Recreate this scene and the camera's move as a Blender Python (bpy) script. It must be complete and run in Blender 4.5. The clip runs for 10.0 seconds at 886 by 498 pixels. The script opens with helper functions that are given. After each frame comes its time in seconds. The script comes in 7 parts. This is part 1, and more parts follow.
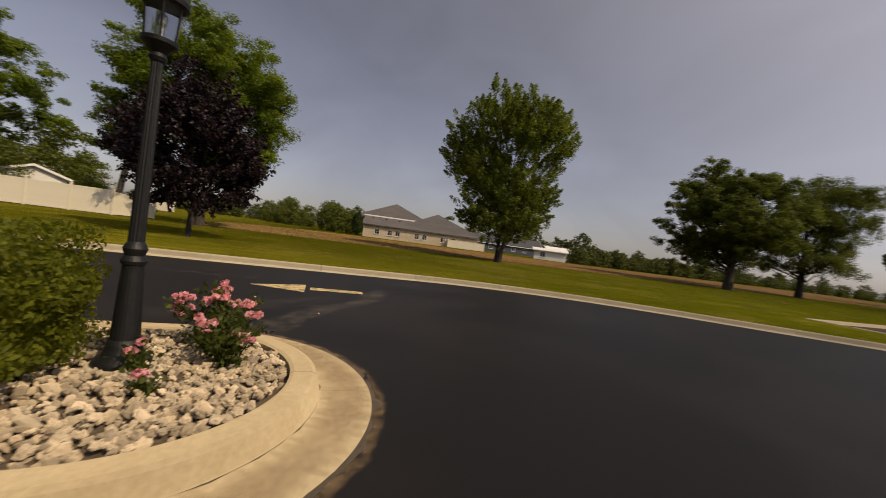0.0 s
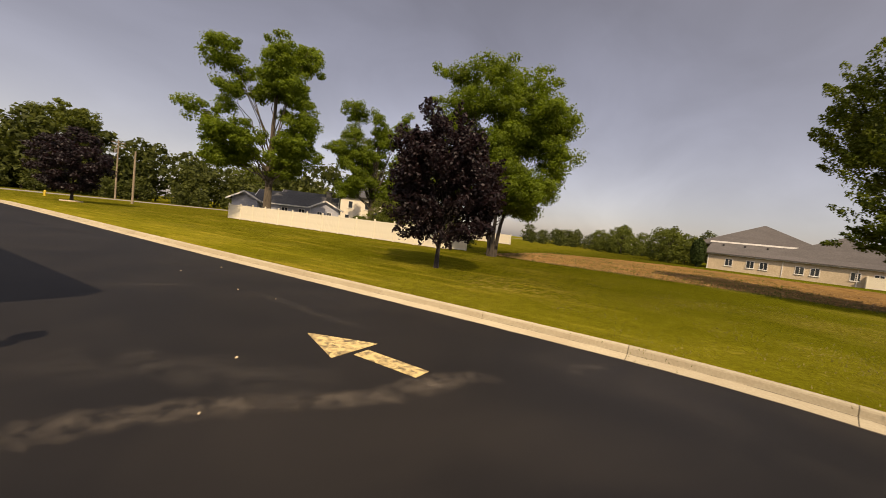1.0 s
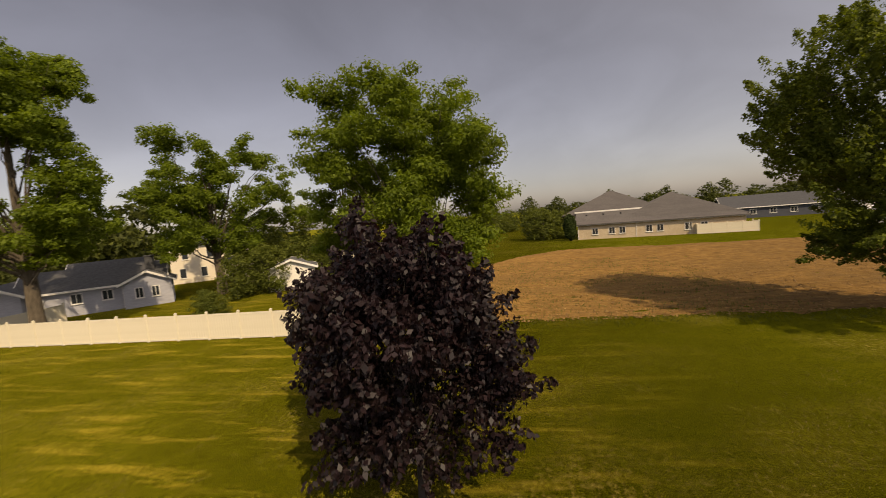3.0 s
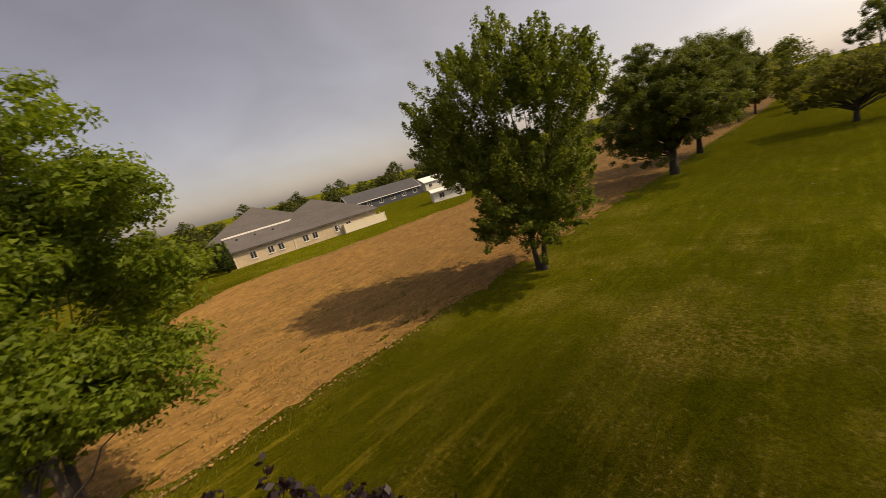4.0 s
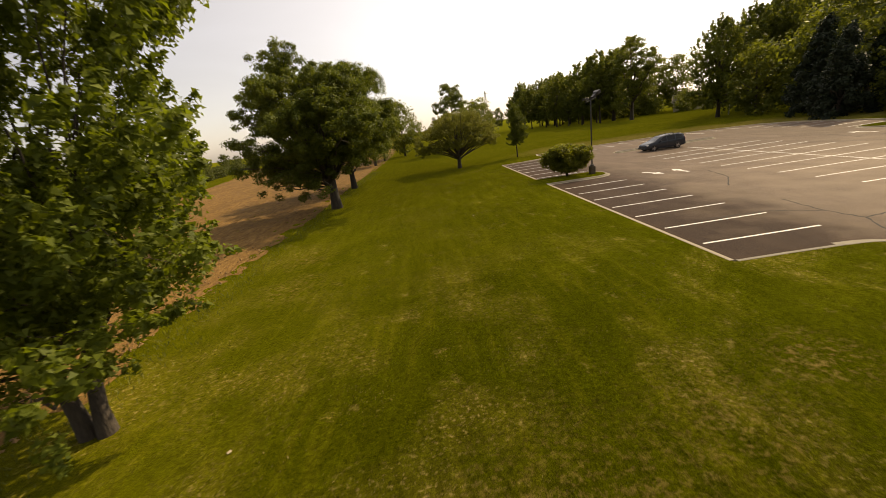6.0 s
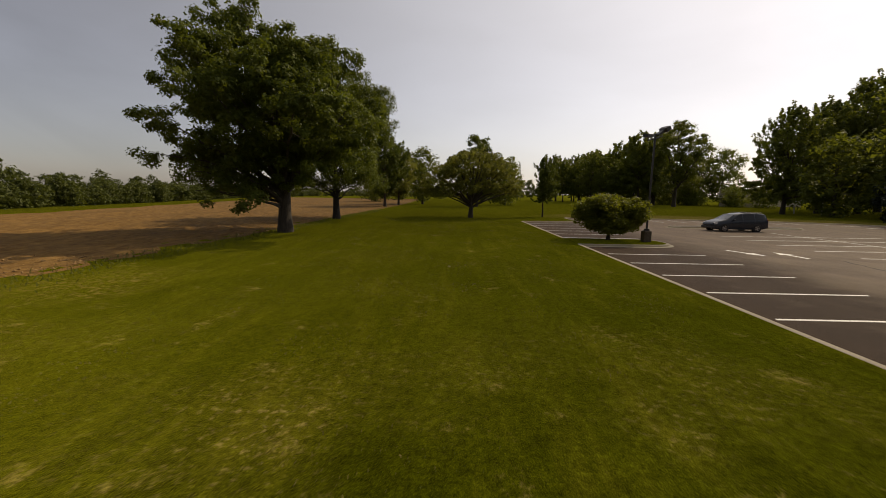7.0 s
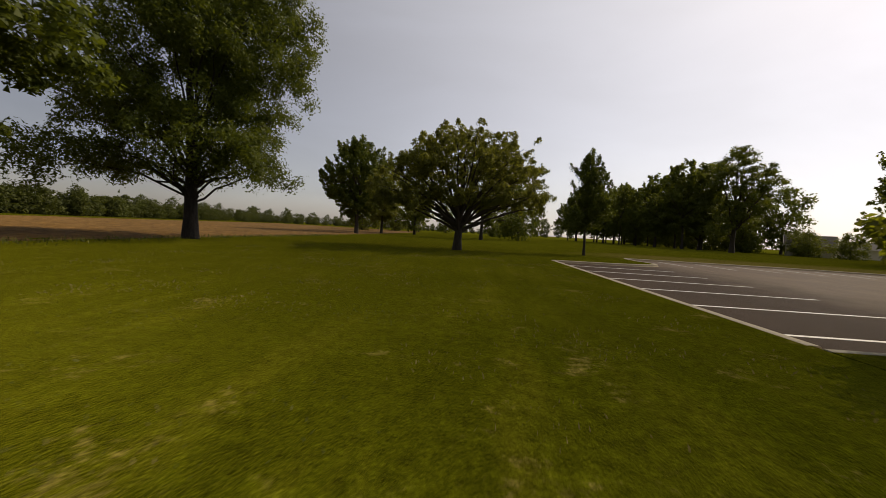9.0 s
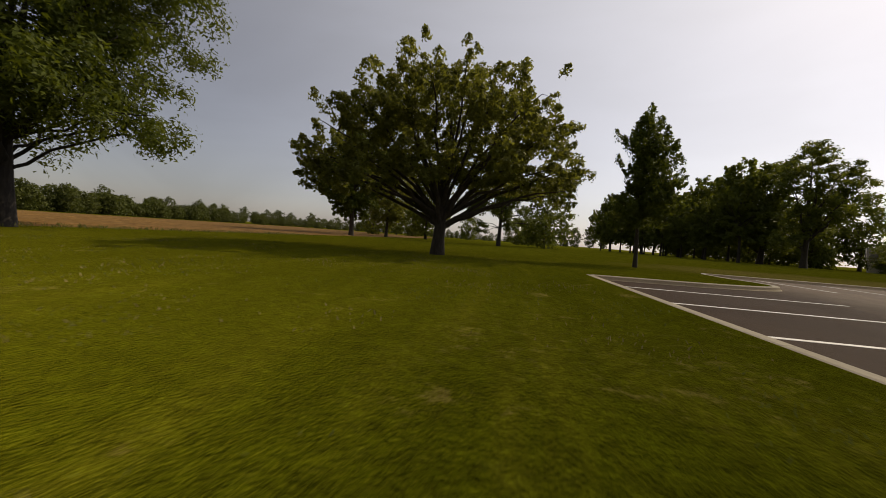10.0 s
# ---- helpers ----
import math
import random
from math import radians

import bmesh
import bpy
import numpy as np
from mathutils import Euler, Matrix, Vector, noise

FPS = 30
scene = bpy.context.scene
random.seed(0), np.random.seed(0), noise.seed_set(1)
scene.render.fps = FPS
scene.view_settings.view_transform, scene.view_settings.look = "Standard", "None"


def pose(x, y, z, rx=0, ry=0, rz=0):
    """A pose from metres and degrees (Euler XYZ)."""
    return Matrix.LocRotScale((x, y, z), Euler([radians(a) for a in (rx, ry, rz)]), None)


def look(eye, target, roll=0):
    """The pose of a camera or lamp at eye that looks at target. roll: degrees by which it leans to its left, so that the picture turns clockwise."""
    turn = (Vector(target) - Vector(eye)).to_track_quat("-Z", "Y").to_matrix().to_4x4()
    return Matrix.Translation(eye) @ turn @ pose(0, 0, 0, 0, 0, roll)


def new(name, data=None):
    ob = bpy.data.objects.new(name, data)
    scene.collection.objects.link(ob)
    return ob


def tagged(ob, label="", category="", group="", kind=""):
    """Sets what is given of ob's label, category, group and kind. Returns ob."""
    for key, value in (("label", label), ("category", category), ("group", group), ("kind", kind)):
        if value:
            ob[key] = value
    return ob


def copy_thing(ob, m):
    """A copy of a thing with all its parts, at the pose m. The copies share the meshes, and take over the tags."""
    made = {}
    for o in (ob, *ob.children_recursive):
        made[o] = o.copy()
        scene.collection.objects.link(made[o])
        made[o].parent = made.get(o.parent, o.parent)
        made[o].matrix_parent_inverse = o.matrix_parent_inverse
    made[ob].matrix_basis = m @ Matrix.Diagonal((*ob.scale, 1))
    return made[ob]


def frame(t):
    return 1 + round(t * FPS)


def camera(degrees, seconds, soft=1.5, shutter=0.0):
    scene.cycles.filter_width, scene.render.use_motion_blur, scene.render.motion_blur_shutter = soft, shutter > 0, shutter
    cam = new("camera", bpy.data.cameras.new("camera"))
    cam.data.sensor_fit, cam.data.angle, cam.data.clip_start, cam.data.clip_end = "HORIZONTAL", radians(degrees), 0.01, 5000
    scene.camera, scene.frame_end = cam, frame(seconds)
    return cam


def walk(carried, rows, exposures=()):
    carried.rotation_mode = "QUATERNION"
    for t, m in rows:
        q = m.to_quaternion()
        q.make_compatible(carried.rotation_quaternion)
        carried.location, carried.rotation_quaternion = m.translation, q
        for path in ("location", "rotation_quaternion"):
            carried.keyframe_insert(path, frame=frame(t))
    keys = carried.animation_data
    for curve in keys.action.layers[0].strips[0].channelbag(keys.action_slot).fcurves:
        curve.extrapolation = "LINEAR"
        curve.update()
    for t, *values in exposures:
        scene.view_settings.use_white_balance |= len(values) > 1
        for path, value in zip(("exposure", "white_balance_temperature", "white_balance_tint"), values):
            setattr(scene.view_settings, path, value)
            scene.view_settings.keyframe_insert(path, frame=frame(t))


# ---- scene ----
cam = camera(98.8, 10.0, soft=0.45, shutter=0.1)
PATH = [
    (0, (9.912, -23.395, 1.380), (8.031, -22.717, 1.339), 7.64),
    (0.5, (7.967, -20.601, 1.649), (6.010, -21.003, 1.555), 7.85),
    (1, (5.717, -19.644, 1.947), (3.974, -20.618, 1.836), 6.54),
    (1.5, (3.844, -20.058, 2.537), (2.203, -21.196, 2.428), 4.67),
    (2, (2.467, -21.241, 3.518), (0.806, -22.350, 3.402), 2.62),
    (2.2, (1.866, -21.984, 3.951), (0.173, -23.043, 3.834), 1.51),
    (3.3, (-2.158, -27.627, 8.101), (-4.139, -27.468, 7.876), -7.99),
    (3.5, (-3.267, -28.501, 8.774), (-5.179, -27.988, 8.491), -10.08),
    (4, (-6.471, -27.960, 9.081), (-7.938, -26.677, 8.633), -15.19),
    (4.5, (-9.471, -27.446, 9.706), (-10.336, -25.756, 9.078), -18.31),
    (5, (-11.544, -24.778, 9.561), (-11.875, -22.953, 8.813), -17.45),
    (5.5, (-12.203, -20.521, 8.274), (-12.237, -18.653, 7.559), -12.89),
    (5.7, (-12.072, -18.577, 7.625), (-12.065, -16.696, 6.945), -11.28),
    (6.8, (-8.950, -6.727, 3.702), (-8.974, -4.758, 3.356), -0.64),
    (7, (-8.424, -4.430, 3.231), (-8.467, -2.452, 2.939), 0.80),
    (7.5, (-7.487, 1.190, 2.309), (-7.552, 3.179, 2.108), 2.76),
    (8, (-6.985, 6.920, 1.796), (-7.048, 8.913, 1.643), 3.13),
    (8.5, (-6.540, 12.521, 1.639), (-6.609, 14.516, 1.515), 3.21),
    (9, (-5.502, 17.487, 1.503), (-5.611, 19.482, 1.403), 3.37),
    (9.5, (-4.444, 22.325, 1.314), (-4.617, 24.316, 1.234), 3.63),
    (10, (-3.458, 27.200, 1.001), (-3.714, 29.182, 0.934), 4.37),
]
walk(cam, [(t, look(eye, target, roll)) for t, eye, target, roll in PATH],
     exposures=[(0.0, -0.66, 7050, 13), (0.5, -0.36, 7200, 13), (1.0, -0.12, 7600, 14), (2.0, -0.2, 7850, 14), (3.3, -0.36, 7900, 12), (4.0, -0.22, 8000, 13), (5.0, 0.05, 8400, 10), (5.7, 0.32, 8500, 9), (7.0, -0.64, 7350, 8), (10.0, -0.74, 7050, 8)])

# ---- light ----
SUN_AZ = math.atan2(0.80, 0.60)          # from +y towards +x
SUN_EL = radians(44.0)
world = bpy.data.worlds.new("sky")
scene.world = world
world.use_nodes = True
wn, wl = world.node_tree.nodes, world.node_tree.links
wn.clear()
w_out = wn.new("ShaderNodeOutputWorld")
w_bg = wn.new("ShaderNodeBackground")
w_sky = wn.new("ShaderNodeTexSky")
w_sky.sky_type = "NISHITA"
w_sky.sun_disc = False
w_sky.sun_elevation = SUN_EL
w_sky.sun_rotation = SUN_AZ
w_sky.air_density, w_sky.dust_density, w_sky.ozone_density = 1.0, 1.2, 2.0
# hazy sky: paler than clear air, with thin streaks of high cloud
w_hsv = wn.new("ShaderNodeHueSaturation")
w_hsv.inputs["Saturation"].default_value = 0.62
w_tint = wn.new("ShaderNodeMix")
w_tint.data_type, w_tint.blend_type = "RGBA", "MULTIPLY"
w_tint.inputs["Factor"].default_value = 1.0
w_tint.inputs["B"].default_value = (1.05, 0.98, 1.045, 1)
w_tc = wn.new("ShaderNodeTexCoord")
w_map = wn.new("ShaderNodeMapping")
w_map.inputs["Scale"].default_value = (1.0, 2.6, 4.0)
w_map.inputs["Rotation"].default_value = (0, 0, 0.7)
w_noise = wn.new("ShaderNodeTexNoise")
w_noise.inputs["Scale"].default_value = 1.3
w_noise.inputs["Detail"].default_value = 6
w_noise.inputs["Distortion"].default_value = 0.6
w_ramp = wn.new("ShaderNodeMapRange")
w_ramp.inputs["From Min"].default_value, w_ramp.inputs["From Max"].default_value = 0.35, 0.75
w_ramp.inputs["To Min"].default_value, w_ramp.inputs["To Max"].default_value = 0.93, 1.16
w_cloud = wn.new("ShaderNodeMix")
w_cloud.data_type, w_cloud.blend_type = "RGBA", "MULTIPLY"
w_cloud.inputs["Factor"].default_value = 1.0
wl.new(w_tc.outputs["Generated"], w_map.inputs["Vector"])
wl.new(w_map.outputs["Vector"], w_noise.inputs["Vector"])
wl.new(w_noise.outputs["Fac"], w_ramp.inputs["Value"])
wl.new(w_sky.outputs["Color"], w_hsv.inputs["Color"])
wl.new(w_hsv.outputs["Color"], w_tint.inputs["A"])
wl.new(w_tint.outputs["Result"], w_cloud.inputs["A"])
wl.new(w_ramp.outputs["Result"], w_cloud.inputs["B"])
# haze that brightens smoothly towards the sun
w_dot = wn.new("ShaderNodeVectorMath")
w_dot.operation = "DOT_PRODUCT"
w_dot.inputs[1].default_value = (math.sin(SUN_AZ) * math.cos(SUN_EL), math.cos(SUN_AZ) * math.cos(SUN_EL), math.sin(SUN_EL))
w_half = wn.new("ShaderNodeMath")
w_half.operation, w_half.use_clamp = "MULTIPLY_ADD", True
w_half.inputs[1].default_value, w_half.inputs[2].default_value = 0.5, 0.5
w_pow = wn.new("ShaderNodeMath")
w_pow.operation = "POWER"
w_pow.inputs[1].default_value = 3.2
w_glow = wn.new("ShaderNodeVectorMath")
w_glow.operation = "SCALE"
w_glow.inputs[0].default_value = (8.6, 8.5, 8.8)
w_add = wn.new("ShaderNodeVectorMath")
w_add.operation = "ADD"
wl.new(w_tc.outputs["Generated"], w_dot.inputs[0])
wl.new(w_dot.outputs["Value"], w_half.inputs[0])
wl.new(w_half.outputs["Value"], w_pow.inputs[0])
wl.new(w_pow.outputs["Value"], w_glow.inputs["Scale"])
w_dim = wn.new("ShaderNodeVectorMath")
w_dim.operation = "SCALE"
wl.new(w_cloud.outputs["Result"], w_dim.inputs[0])
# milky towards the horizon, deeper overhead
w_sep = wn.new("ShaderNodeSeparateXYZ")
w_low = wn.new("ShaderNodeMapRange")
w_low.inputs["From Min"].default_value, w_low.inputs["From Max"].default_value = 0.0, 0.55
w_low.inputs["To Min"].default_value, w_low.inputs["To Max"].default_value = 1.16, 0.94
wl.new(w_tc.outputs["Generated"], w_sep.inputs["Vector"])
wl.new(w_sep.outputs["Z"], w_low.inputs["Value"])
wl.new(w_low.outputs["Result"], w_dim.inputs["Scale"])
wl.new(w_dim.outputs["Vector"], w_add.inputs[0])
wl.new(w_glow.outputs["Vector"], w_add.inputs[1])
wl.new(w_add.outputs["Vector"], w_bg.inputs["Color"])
w_bg.inputs["Strength"].default_value = 0.1
wl.new(w_bg.outputs["Background"], w_out.inputs["Surface"])

sun_data = bpy.data.lights.new("sun", "SUN")
sun_data.energy = 5.0
sun_data.angle = radians(0.6)
sun_data.color = (1.0, 0.86, 0.64)
sun = new("sun", sun_data)
sun.matrix_world = look((0, 0, 60), (-math.sin(SUN_AZ) * math.cos(SUN_EL), -math.cos(SUN_AZ) * math.cos(SUN_EL), 60 - math.sin(SUN_EL)))


# ---- materials ----
def material(name, dark, light, scale=8.0, rough=0.8, bump=0.2, bump_scale=60.0, big=None, big_scale=0.25, big_amount=0.5,
             metal=0.0, spec=0.5, island=0.0, obj_random=0.0, detail=8.0, bump_dist=0.02, stretch=(1, 1, 1)):
    """A weathered surface: fine mottling between two colours, broad stains of a third, fine relief."""
    m = bpy.data.materials.new(name)
    m.use_nodes = True
    n, l = m.node_tree.nodes, m.node_tree.links
    p = n["Principled BSDF"]
    p.inputs["Roughness"].default_value = rough
    p.inputs["Metallic"].default_value = metal
    p.inputs["Specular IOR Level"].default_value = spec
    p.inputs["Diffuse Roughness"].default_value = 1.0 if rough > 0.6 else 0.3
    tc = n.new("ShaderNodeTexCoord")
    mp = n.new("ShaderNodeMapping")
    mp.inputs["Scale"].default_value = stretch
    l.new(tc.outputs["Object"], mp.inputs["Vector"])
    fine = n.new("ShaderNodeTexNoise")
    fine.inputs["Scale"].default_value = scale
    fine.inputs["Detail"].default_value = detail
    fine.inputs["Roughness"].default_value = 0.65
    l.new(mp.outputs["Vector"], fine.inputs["Vector"])
    ramp = n.new("ShaderNodeMapRange")
    ramp.inputs["From Min"].default_value, ramp.inputs["From Max"].default_value = 0.3, 0.7
    l.new(fine.outputs["Fac"], ramp.inputs["Value"])
    mix = n.new("ShaderNodeMix")
    mix.data_type = "RGBA"
    mix.inputs["A"].default_value, mix.inputs["B"].default_value = (*dark, 1), (*light, 1)
    l.new(ramp.outputs["Result"], mix.inputs["Factor"])
    colour = mix.outputs["Result"]
    if big:
        stain = n.new("ShaderNodeTexNoise")
        stain.inputs["Scale"].default_value = big_scale
        stain.inputs["Detail"].default_value = 5
        stain.inputs["Distortion"].default_value = 0.8
        l.new(mp.outputs["Vector"], stain.inputs["Vector"])
        r2 = n.new("ShaderNodeMapRange")
        r2.inputs["From Min"].default_value, r2.inputs["From Max"].default_value = 0.42, 0.68
        r2.inputs["To Max"].default_value = big_amount
        l.new(stain.outputs["Fac"], r2.inputs["Value"])
        mix2 = n.new("ShaderNodeMix")
        mix2.data_type = "RGBA"
        mix2.inputs["B"].default_value = (*big, 1)
        l.new(colour, mix2.inputs["A"])
        l.new(r2.outputs["Result"], mix2.inputs["Factor"])
        colour = mix2.outputs["Result"]
    if island or obj_random:
        if island:
            rnd = n.new("ShaderNodeNewGeometry").outputs["Random Per Island"]
        else:
            rnd = n.new("ShaderNodeObjectInfo").outputs["Random"]
        amount = island or obj_random
        r3 = n.new("ShaderNodeMapRange")
        r3.inputs["To Min"].default_value, r3.inputs["To Max"].default_value = 1 - amount, 1 + amount
        l.new(rnd, r3.inputs["Value"])
        hsv = n.new("ShaderNodeHueSaturation")
        l.new(r3.outputs["Result"], hsv.inputs["Value"])
        l.new(colour, hsv.inputs["Color"])
        colour = hsv.outputs["Color"]
    l.new(colour, p.inputs["Base Color"])
    if bump:
        bn = n.new("ShaderNodeTexNoise")
        bn.inputs["Scale"].default_value = bump_scale
        bn.inputs["Detail"].default_value = 5
        l.new(mp.outputs["Vector"], bn.inputs["Vector"])
        b = n.new("ShaderNodeBump")
        b.inputs["Strength"].default_value = bump
        b.inputs["Distance"].default_value = bump_dist
        l.new(bn.outputs["Fac"], b.inputs["Height"])
        l.new(b.outputs["Normal"], p.inputs["Normal"])
    return m


def leaf_material(name, dark, light, through_colour, amount=0.35, rough=0.6, spec=0.18):
    """Leaves that let some light through, each a little different."""
    m = bpy.data.materials.new(name)
    m.use_nodes = True
    n, l = m.node_tree.nodes, m.node_tree.links
    p = n["Principled BSDF"]
    p.inputs["Roughness"].default_value = rough
    p.inputs["Specular IOR Level"].default_value = spec
    geo = n.new("ShaderNodeNewGeometry")
    mix = n.new("ShaderNodeMix")
    mix.data_type = "RGBA"
    mix.inputs["A"].default_value, mix.inputs["B"].default_value = (*dark, 1), (*light, 1)
    l.new(geo.outputs["Random Per Island"], mix.inputs["Factor"])
    tc = n.new("ShaderNodeTexCoord")
    nz = n.new("ShaderNodeTexNoise")
    nz.inputs["Scale"].default_value = 0.55
    nz.inputs["Detail"].default_value = 3
    l.new(tc.outputs["Object"], nz.inputs["Vector"])
    r = n.new("ShaderNodeMapRange")
    r.inputs["From Min"].default_value, r.inputs["From Max"].default_value = 0.3, 0.7
    r.inputs["To Min"].default_value, r.inputs["To Max"].default_value = 0.7, 1.3
    l.new(nz.outputs["Fac"], r.inputs["Value"])
    hsv = n.new("ShaderNodeHueSaturation")
    l.new(r.outputs["Result"], hsv.inputs["Value"])
    l.new(mix.outputs["Result"], hsv.inputs["Color"])
    l.new(hsv.outputs["Color"], p.inputs["Base Color"])
    tr = n.new("ShaderNodeBsdfTranslucent")
    tr.inputs["Color"].default_value = (*through_colour, 1)
    ms = n.new("ShaderNodeMixShader")
    ms.inputs["Fac"].default_value = amount
    l.new(p.outputs["BSDF"], ms.inputs[1])
    l.new(tr.outputs["BSDF"], ms.inputs[2])
    l.new(ms.outputs["Shader"], n["Material Output"].inputs["Surface"])
    return m


def lawn_material():
    """Mown turf: blade grain, patches of clover and dry grass, mowing stripes, light painted in by region."""
    m = material("lawn", (0.0092, 0.0125, 0.0005), (0.0405, 0.0445, 0.0017), scale=16.0, rough=0.9, bump=0.7, bump_scale=40.0, bump_dist=0.05,
                 big=(0.066, 0.066, 0.004), big_scale=0.16, big_amount=0.28, spec=0.0)
    n, l = m.node_tree.nodes, m.node_tree.links
    p = n["Principled BSDF"]
    p.inputs["Sheen Weight"].default_value = 0.42
    p.inputs["Sheen Roughness"].default_value = 0.28
    p.inputs["Sheen Tint"].default_value = (0.58, 0.54, 0.04, 1)
    source = p.inputs["Base Color"].links[0].from_socket
    tc = n.new("ShaderNodeTexCoord")
    # small dry tufts
    d = n.new("ShaderNodeTexNoise")
    d.inputs["Scale"].default_value, d.inputs["Detail"].default_value, d.inputs["Roughness"].default_value = 0.9, 13, 0.84
    l.new(tc.outputs["Object"], d.inputs["Vector"])
    dr = n.new("ShaderNodeMapRange")
    dr.inputs["From Min"].default_value, dr.inputs["From Max"].default_value, dr.inputs["To Max"].default_value = 0.57, 0.67, 0.48
    l.new(d.outputs["Fac"], dr.inputs["Value"])
    m1 = n.new("ShaderNodeMix")
    m1.data_type = "RGBA"
    m1.inputs["B"].default_value = (0.26, 0.19, 0.06, 1)
    l.new(dr.outputs["Result"], m1.inputs["Factor"])
    l.new(source, m1.inputs["A"])
    # straw-coloured specks that gather in drifts
    sp = n.new("ShaderNodeTexNoise")
    sp.inputs["Scale"].default_value, sp.inputs["Detail"].default_value, sp.inputs["Roughness"].default_value = 7.0, 4, 0.7
    l.new(tc.outputs["Object"], sp.inputs["Vector"])
    sr = n.new("ShaderNodeMapRange")
    sr.inputs["From Min"].default_value, sr.inputs["From Max"].default_value, sr.inputs["To Max"].default_value = 0.55, 0.66, 0.65
    l.new(sp.outputs["Fac"], sr.inputs["Value"])
    dm = n.new("ShaderNodeTexNoise")
    dm.inputs["Scale"].default_value, dm.inputs["Detail"].default_value = 0.22, 4
    l.new(tc.outputs["Object"], dm.inputs["Vector"])
    dmr = n.new("ShaderNodeMapRange")
    dmr.inputs["From Min"].default_value, dmr.inputs["From Max"].default_value = 0.48, 0.68
    l.new(dm.outputs["Fac"], dmr.inputs["Value"])
    sy = n.new("ShaderNodeSeparateXYZ")
    l.new(tc.outputs["Object"], sy.inputs["Vector"])
    syr = n.new("ShaderNodeMapRange")
    syr.inputs["From Min"].default_value, syr.inputs["From Max"].default_value, syr.inputs["To Min"].default_value = 5.0, -5.0, 0.12
    l.new(sy.outputs["Y"], syr.inputs["Value"])
    far_less = n.new("ShaderNodeMath")
    far_less.operation = "MULTIPLY"
    l.new(dmr.outputs["Result"], far_less.inputs[0])
    l.new(syr.outputs["Result"], far_less.inputs[1])
    sm = n.new("ShaderNodeMath")
    sm.operation = "MULTIPLY"
    l.new(sr.outputs["Result"], sm.inputs[0])
    l.new(far_less.outputs["Value"], sm.inputs[1])
    th = n.new("ShaderNodeMath")
    th.operation = "MULTIPLY"
    th.inputs[1].default_value = 0.38
    l.new(far_less.outputs["Value"], th.inputs[0])
    m3 = n.new("ShaderNodeMix")
    m3.data_type = "RGBA"
    m3.inputs["B"].default_value = (0.100, 0.082, 0.012, 1)
    l.new(th.outputs["Value"], m3.inputs["Factor"])
    l.new(m1.outputs["Result"], m3.inputs["A"])
    m1 = m3
    m2 = n.new("ShaderNodeMix")
    m2.data_type = "RGBA"
    m2.inputs["B"].default_value = (0.31, 0.225, 0.085, 1)
    l.new(sm.outputs["Value"], m2.inputs["Factor"])
    l.new(m1.outputs["Result"], m2.inputs["A"])
    m1 = m2
    # thinner, drier turf beside the drive in the south, lush further north
    sep = n.new("ShaderNodeSeparateXYZ")
    l.new(tc.outputs["Object"], sep.inputs["Vector"])
    ry = n.new("ShaderNodeMapRange")
    ry.interpolation_type = "SMOOTHSTEP"
    ry.inputs["From Min"].default_value, ry.inputs["From Max"].default_value = -30.0, -42.0
    ry.inputs["To Max"].default_value = 0.35
    l.new(sep.outputs["Y"], ry.inputs["Value"])
    pn = n.new("ShaderNodeTexNoise")
    pn.inputs["Scale"].default_value, pn.inputs["Detail"].default_value = 0.45, 7
    l.new(tc.outputs["Object"], pn.inputs["Vector"])
    pm = n.new("ShaderNodeMath")
    pm.operation = "MULTIPLY"
    l.new(ry.outputs["Result"], pm.inputs[0])
    l.new(pn.outputs["Fac"], pm.inputs[1])
    m0 = n.new("ShaderNodeMix")
    m0.data_type = "RGBA"
    m0.inputs["B"].default_value = (0.165, 0.140, 0.013, 1)
    kx = n.new("ShaderNodeMapRange")                 # driest along the kerb of the drive
    kx.interpolation_type = "SMOOTHSTEP"
    kx.inputs["From Min"].default_value, kx.inputs["From Max"].default_value, kx.inputs["To Max"].default_value = -9.5, -4.0, 0.6
    l.new(sep.outputs["X"], kx.inputs["Value"])
    ky = n.new("ShaderNodeMapRange")
    ky.interpolation_type = "SMOOTHSTEP"
    ky.inputs["From Min"].default_value, ky.inputs["From Max"].default_value = -13.0, -19.0
    l.new(sep.outputs["Y"], ky.inputs["Value"])
    kk = n.new("ShaderNodeMath")
    kk.operation = "MULTIPLY"
    l.new(kx.outputs["Result"], kk.inputs[0])
    l.new(ky.outputs["Result"], kk.inputs[1])
    kn = n.new("ShaderNodeMath")
    kn.operation = "MULTIPLY"
    l.new(kk.outputs["Value"], kn.inputs[0])
    l.new(pn.outputs["Fac"], kn.inputs[1])
    both = n.new("ShaderNodeMath")
    both.operation, both.use_clamp = "ADD", True
    l.new(pm.outputs["Value"], both.inputs[0])
    l.new(kn.outputs["Value"], both.inputs[1])
    l.new(both.outputs["Value"], m0.inputs["Factor"])
    l.new(m1.outputs["Result"], m0.inputs["A"])
    m1 = m0
    # mown rows along the kerb, some bleached
    mp = n.new("ShaderNodeMapping")
    mp.inputs["Scale"].default_value = (1.7, 0.22, 1.0)
    mp.inputs["Rotation"].default_value = (0, 0, 0.03)
    l.new(tc.outputs["Object"], mp.inputs["Vector"])
    wv = n.new("ShaderNodeTexNoise")
    wv.inputs["Scale"].default_value, wv.inputs["Detail"].default_value, wv.inputs["Roughness"].default_value = 1.0, 6, 0.62
    l.new(mp.outputs["Vector"], wv.inputs["Vector"])
